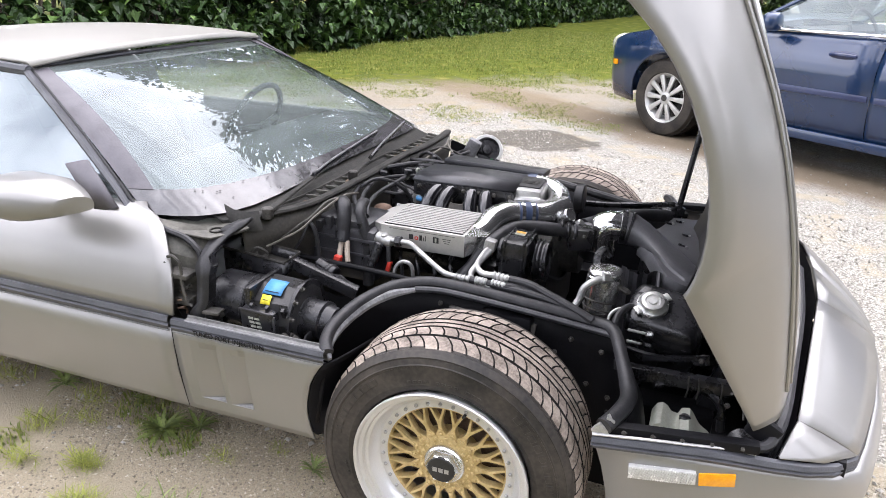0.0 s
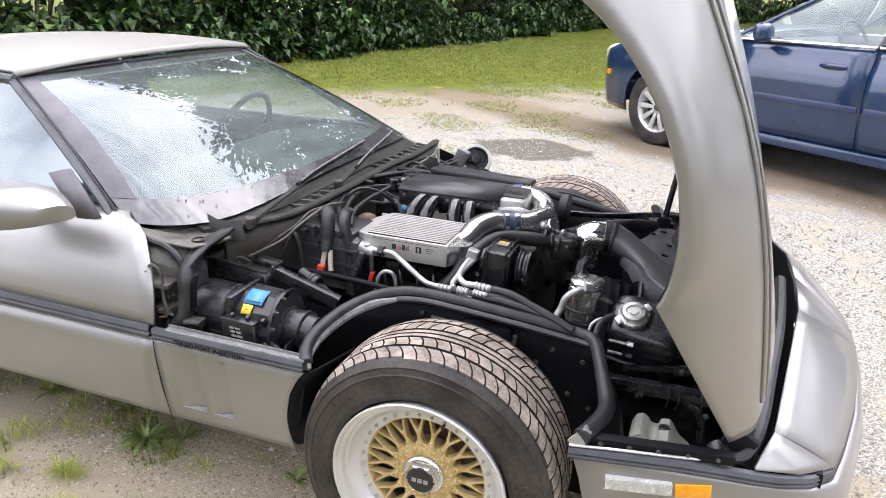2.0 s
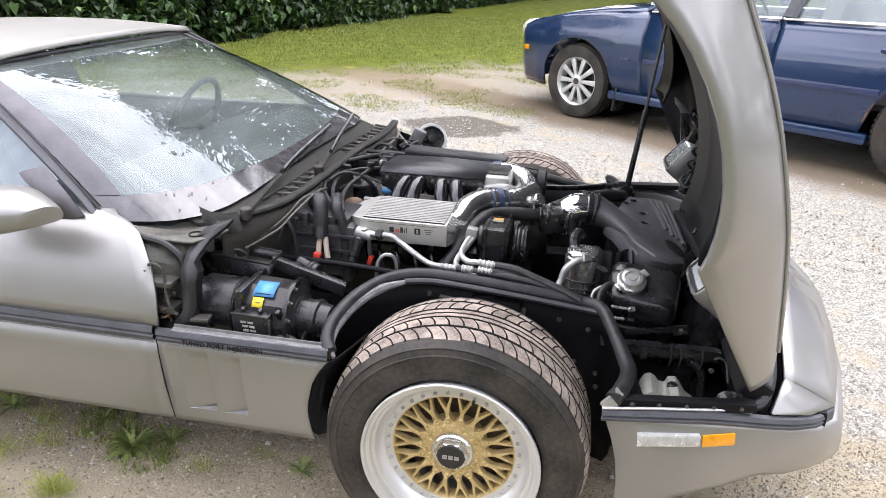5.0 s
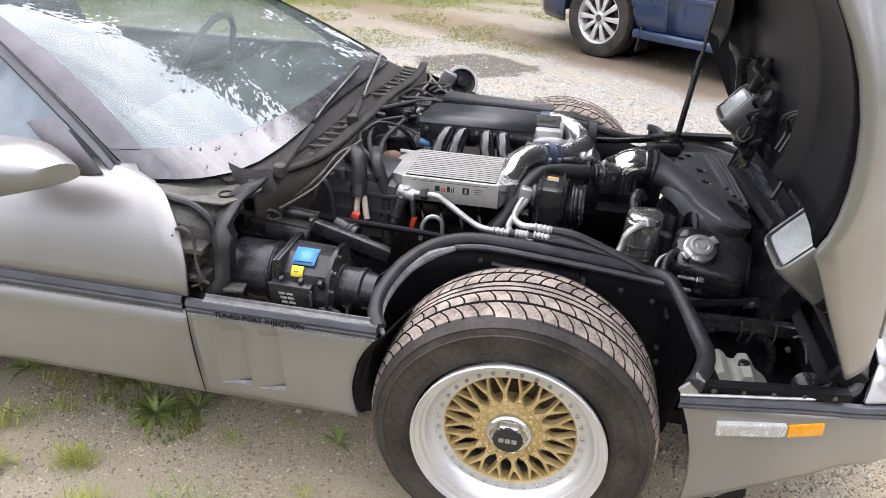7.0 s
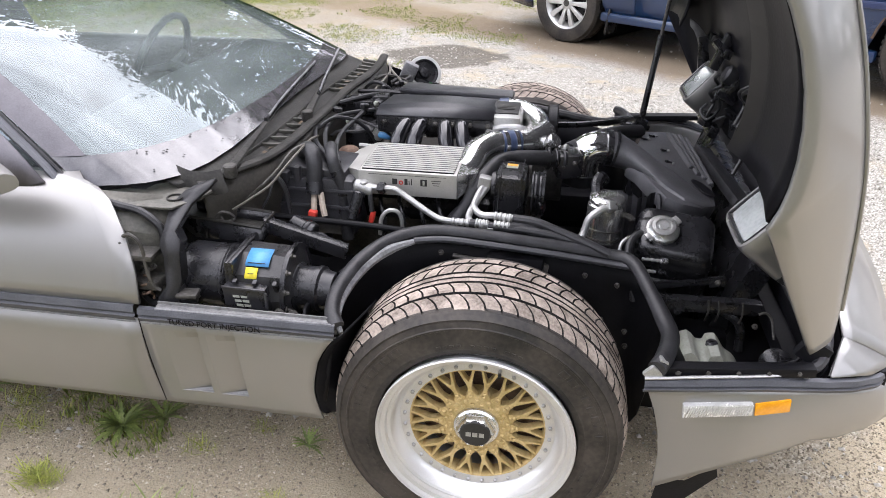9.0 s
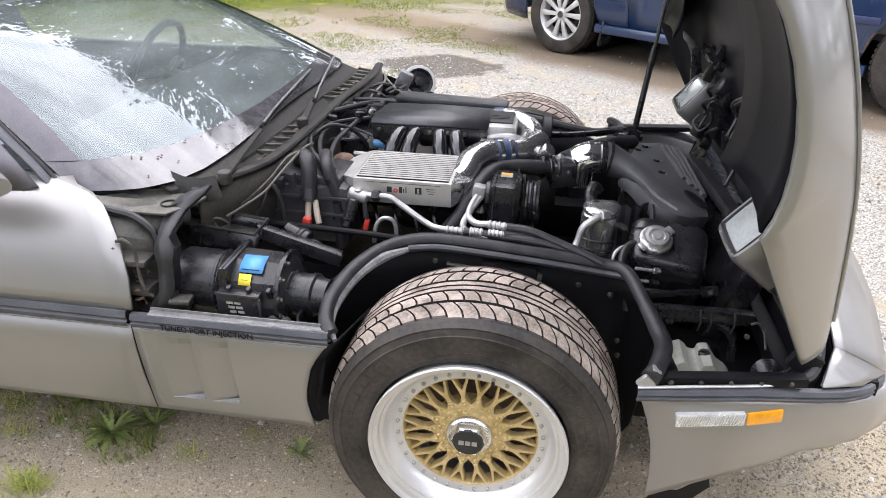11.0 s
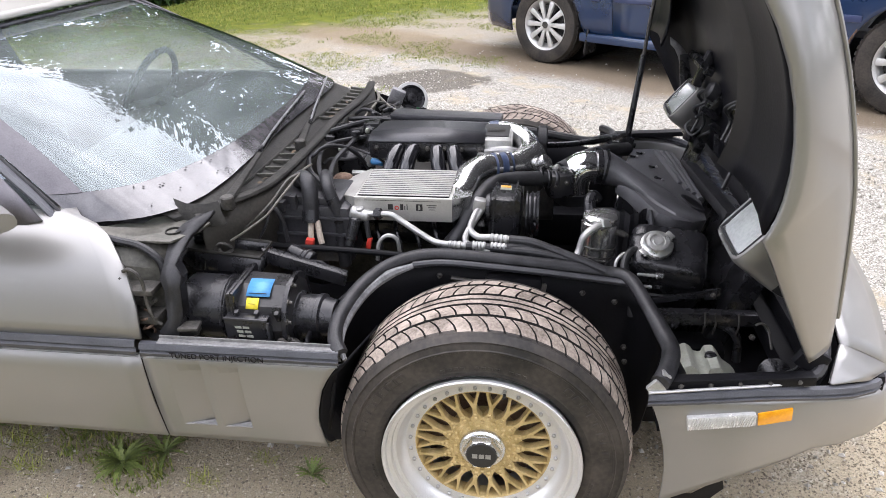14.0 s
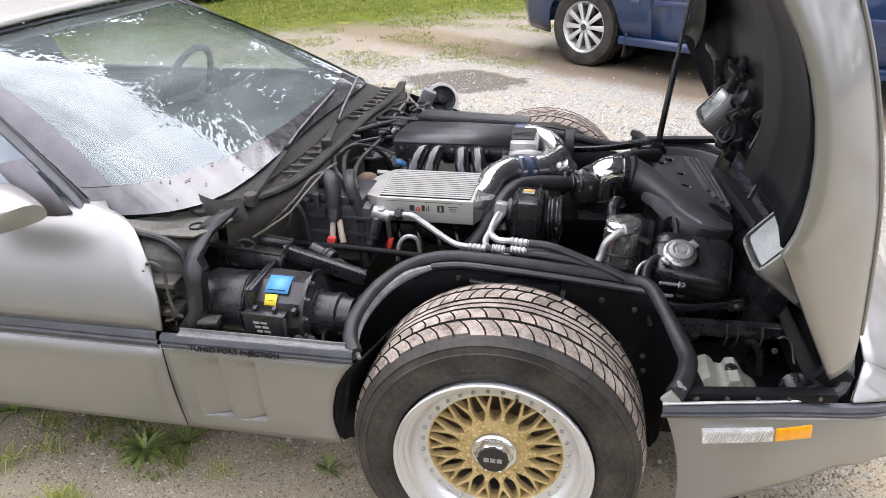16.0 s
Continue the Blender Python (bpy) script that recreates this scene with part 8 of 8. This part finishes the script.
for side in (1, -1):
    for name, a, b, n in (("front_wing", 0.90, -0.655, 48), ("front_door", -0.66, -1.675, 6), ("rear_door", -1.681, -2.56, 6), ("rear_wing", -2.565, -3.75, 44)):
        if name == "rear_door":
            ob = part(name, flank(a, b, 24, side), NAVY, saloon)
        else:
            ob = part(name, flank(a, b, n, side), NAVY, saloon)
        solid(ob, 0.004, 0.0)
        if "door" in name:
            mid = -1.435 if name == "front_door" else -2.43
            recess = part("handle_recess", bulge((mid, side * 0.877, 0.815), (0.095, 0.012, 0.030), (0, 0, 0), 0.8), NAVYTRIM, ob)
            part("door_handle", tube([(mid + 0.085, side * 0.888, 0.818), (mid + 0.03, side * 0.909, 0.822), (mid - 0.03, side * 0.909, 0.822), (mid - 0.085, side * 0.888, 0.818)], 0.013, 8, 4), NAVYTRIM, ob, "blue pull handle")
            part("side_moulding", box((1.0 if name == "front_door" else 0.69, 0.018, 0.042), (-1.165 if name == "front_door" else -2.05, side * 0.908, 0.563), (0, 0, 0), 0.008), NAVYTRIM, ob, "blue side moulding")
            part("waist_trim", tube([(a - 0.005, side * 0.842, shoulder(a) + 0.004), (b + 0.005, side * 0.842, shoulder(b) + 0.004)], 0.009, 8, 2, curved=False), CHROME, ob, "bright waistline trim")
    part("sill", box((2.02, 0.07, 0.075), (-1.36, side * 0.845, 0.255), (0, 0, 0), 0.022), NAVY, saloon)
    part("wing_moulding", box((0.085, 0.014, 0.03), (-0.50, side * 0.905, 0.555), (0, 0, 0), 0.006), NAVYTRIM, saloon)
    part("mud_flap", box((0.02, 0.16, 0.20), (-0.42, side * 0.80, 0.22), (0, -8, 0), 0.006), PLASTIC, saloon, "black mud flap")
    part("marker_lamp", box((0.115, 0.03, 0.042), (0.642, side * 0.808, 0.545), (0, 0, side * -35), 0.006), AMBER, saloon, "amber marker lamp")
    part("headlamp", bulge((0.745, side * 0.58, 0.68), (0.12, 0.12, 0.085), (0, 25, side * -30), 0.75), YELLOWLENS, saloon, "hazed yellowish headlamp")
    # greenhouse
    base = [(-0.62, 0.83, 0.945), (-1.71, 0.825, 0.962), (-2.56, 0.815, 0.97), (-3.05, 0.80, 0.98)]
    top = [(-1.32, 0.60, 1.36), (-1.80, 0.605, 1.405), (-2.45, 0.60, 1.395), (-2.75, 0.60, 1.35)]
    for name, i in (("front_side_glass", 0), ("rear_side_glass", 1), ("quarter_glass", 2)):
        a, b, c, d = [Vector((p[0], side * p[1], p[2])) for p in (base[i], base[i + 1], top[i + 1], top[i])]
        pane = part(name, skin([[tuple(a.lerp(d, t / 4)) for t in range(5)], [tuple(a.lerp(b, 0.5).lerp(d.lerp(c, 0.5), t / 4) + Vector((0, side * 0.012, 0))) for t in range(5)], [tuple(b.lerp(c, t / 4)) for t in range(5)]]), SIDEGLASS, saloon, "", 3.0)
        pane.visible_shadow = False
    for i in range(4):
        w = (0.03, 0.062, 0.035, 0.07)[i]
        part("pillar", tube([(base[i][0], side * base[i][1], base[i][2]), (top[i][0], side * top[i][1], top[i][2])], w, 8, 3, flat=0.5), TRIM if i == 1 else NAVY, saloon)
    part("roof_rail", tube([(p[0], side * p[1], p[2]) for p in top], 0.026, 8, 4), NAVY, saloon)
    part("door_mirror", bulge((-0.93, side * 0.955, 1.00), (0.06, 0.09, 0.065), (0, 0, side * 12), 0.7), NAVY, saloon, "blue door mirror")
    part("arch_rust", tube([(-WB + 0.372 * math.cos(a), side * 0.893, AXLE + 0.372 * math.sin(a)) for a in (0.15, 0.4, 0.65, 0.9, 1.15)], 0.008, 6, 3), RUSTY, saloon, "rust along the rear wheel arch")
for cx in (0.0, -WB):
    for side in (1, -1):
        w = part("wheel", lathe([(0.205, 0.09), (0.212, 0.085), (0.20, 0.07), (0.20, -0.08), (0.17, -0.08), (0.17, 0.03), (0.185, 0.06), (0.198, 0.085)], 40, closed=True), SILVERWHEEL, saloon, "silver ten-spoke alloy wheel")
        w.matrix_basis = pose(cx, side * 0.775, AXLE, -90, 0, 0) if side > 0 else pose(cx, side * 0.775, AXLE, 90, 0, 0)
        part("tyre", lathe([(0.20, -0.08), (0.215, -0.098), (0.26, -0.104), (0.30, -0.098), (R - 0.008, -0.085), (R, -0.06), (R, 0.06), (R - 0.008, 0.085), (0.30, 0.098), (0.26, 0.104), (0.215, 0.098), (0.20, 0.08)], 48, closed=True), TYRE, w, "grey-black tyre")
        ridges = bmesh.new()
        for k in range(54):
            a = 2 * math.pi * k / 54
            for s2 in (-1, 1):
                box((0.010, 0.022, 0.042), (R * math.cos(a), R * math.sin(a), s2 * 0.05), (0, 0, math.degrees(a)), 0.0, ridges)
        tagged(part("tread", ridges, TYRE, w), kind="stuff")
        spoke = mesh_of("spoke", slab([(0.045, -0.014), (0.10, -0.017), (0.19, -0.024), (0.195, 0.0), (0.19, 0.024), (0.10, 0.017), (0.045, 0.014)], Matrix.Translation((0, 0, 0.055)), 0.022, 0.005), SILVERWHEEL)
        for k in range(10):
            piece("spoke", spoke, w, pose(0, 0, 0, 0, 0, 36 * k))
        part("hub", lathe([(0.0, 0.05), (0.055, 0.05), (0.055, 0.074), (0.035, 0.084), (0.0, 0.086)], 30), SILVERWHEEL, w)
        part("hub_cap", lathe([(0.0, 0.084), (0.028, 0.084), (0.026, 0.089), (0.0, 0.09)], 24), GREASE, w)
        part("brake_disc", lathe([(0.0, 0.0), (0.165, 0.0), (0.165, 0.01), (0.0, 0.01)], 30), PLASTIC, w)
    part("wheel_well", lathe([(0.0, -0.60), (0.37, -0.60), (0.37, 0.60), (0.0, 0.60)], 30, Matrix.Translation((cx, 0, AXLE + 0.01)) @ pose(0, 0, 0, 90, 0, 0)), MATT, saloon)


def shell(rows, name, material, thick=0.006):
    return solid(part(name, skin(rows), material, saloon), thick, 0.0)


def cross(x, z, half, crown, n=9):
    return [(x, half * (2 * k / (n - 1) - 1), z + crown * (1 - (2 * k / (n - 1) - 1) ** 2)) for k in range(n)]


shell([cross(-0.70, 0.935, 0.83, 0.06), cross(-0.45, 0.925, 0.84, 0.06), cross(-0.1, 0.895, 0.84, 0.06), cross(0.25, 0.845, 0.835, 0.06), cross(0.55, 0.785, 0.79, 0.055), cross(0.74, 0.715, 0.70, 0.05), cross(0.86, 0.635, 0.55, 0.04)], "bonnet", NAVY)
shell([cross(0.90, 0.61, 0.48, 0.02), cross(0.95, 0.52, 0.46, 0.0), cross(0.96, 0.42, 0.46, 0.0), cross(0.93, 0.30, 0.46, 0.0), cross(0.85, 0.22, 0.45, 0.0)], "front_bumper", NAVY)
shell([cross(-1.32, 1.36, 0.60, 0.03), cross(-1.5, 1.395, 0.605, 0.035), cross(-1.85, 1.41, 0.61, 0.04), cross(-2.4, 1.40, 0.60, 0.04), cross(-2.75, 1.355, 0.60, 0.03)], "roof", NAVY)
shell([cross(-3.05, 0.985, 0.80, 0.02), cross(-3.4, 0.99, 0.78, 0.03), cross(-3.72, 0.965, 0.72, 0.03)], "boot_lid", NAVY)
shell([cross(-3.72, 0.96, 0.70, 0.03), cross(-3.76, 0.80, 0.72, 0.0), cross(-3.80, 0.55, 0.73, 0.0), cross(-3.74, 0.36, 0.72, 0.0)], "rear_bumper", NAVY)
front_glass = part("windscreen", skin([cross(-0.66, 0.955, 0.80, 0.04), cross(-0.98, 1.155, 0.70, 0.04), cross(-1.31, 1.355, 0.59, 0.03)]), SIDEGLASS, saloon, "", 3.0)
rear_glass = part("rear_window", skin([cross(-3.04, 0.99, 0.78, 0.03), cross(-2.9, 1.17, 0.69, 0.03), cross(-2.76, 1.345, 0.59, 0.03)]), SIDEGLASS, saloon, "", 3.0)
for g in (front_glass, rear_glass):
    g.visible_shadow = False
part("floor_pan", box((3.0, 1.5, 0.04), (-1.4, 0, 0.22)), MATT, saloon)
part("cabin_floor", box((2.2, 1.5, 0.04), (-1.6, 0, 0.45)), INSIDE, saloon)
part("dashboard", box((0.4, 1.45, 0.18), (-0.98, 0, 0.86), (0, 0, 0), 0.05), INSIDE, saloon)
ring = [(-1.27 + 0.07 * math.cos(a), 0.36 + 0.18 * math.sin(a), 0.93 + 0.165 * math.cos(a)) for a in (2 * math.pi * k / 24 for k in range(25))]
part("steering_wheel", tube(ring, 0.013, 8, 2), INSIDE, saloon, "dark steering wheel")
SEATGREY = surf("grey_seat_cloth", (0.16, 0.155, 0.15), (0.26, 0.25, 0.24), 0.9, 0.0, 30.0)
for y in (-0.37, 0.37):
    seat = part("front_seat", box((0.14, 0.48, 0.62), (-1.85, y, 0.80), (0, -14, 0), 0.05), SEATGREY, saloon, "grey cloth seat")
    part("headrest", box((0.09, 0.26, 0.17), (-1.95, y, 1.17), (0, -10, 0), 0.04), SEATGREY, seat)
part("rear_seat", box((0.16, 1.3, 0.60), (-2.72, 0, 0.80), (0, -20, 0), 0.06), SEATGREY, saloon, "grey cloth rear bench")
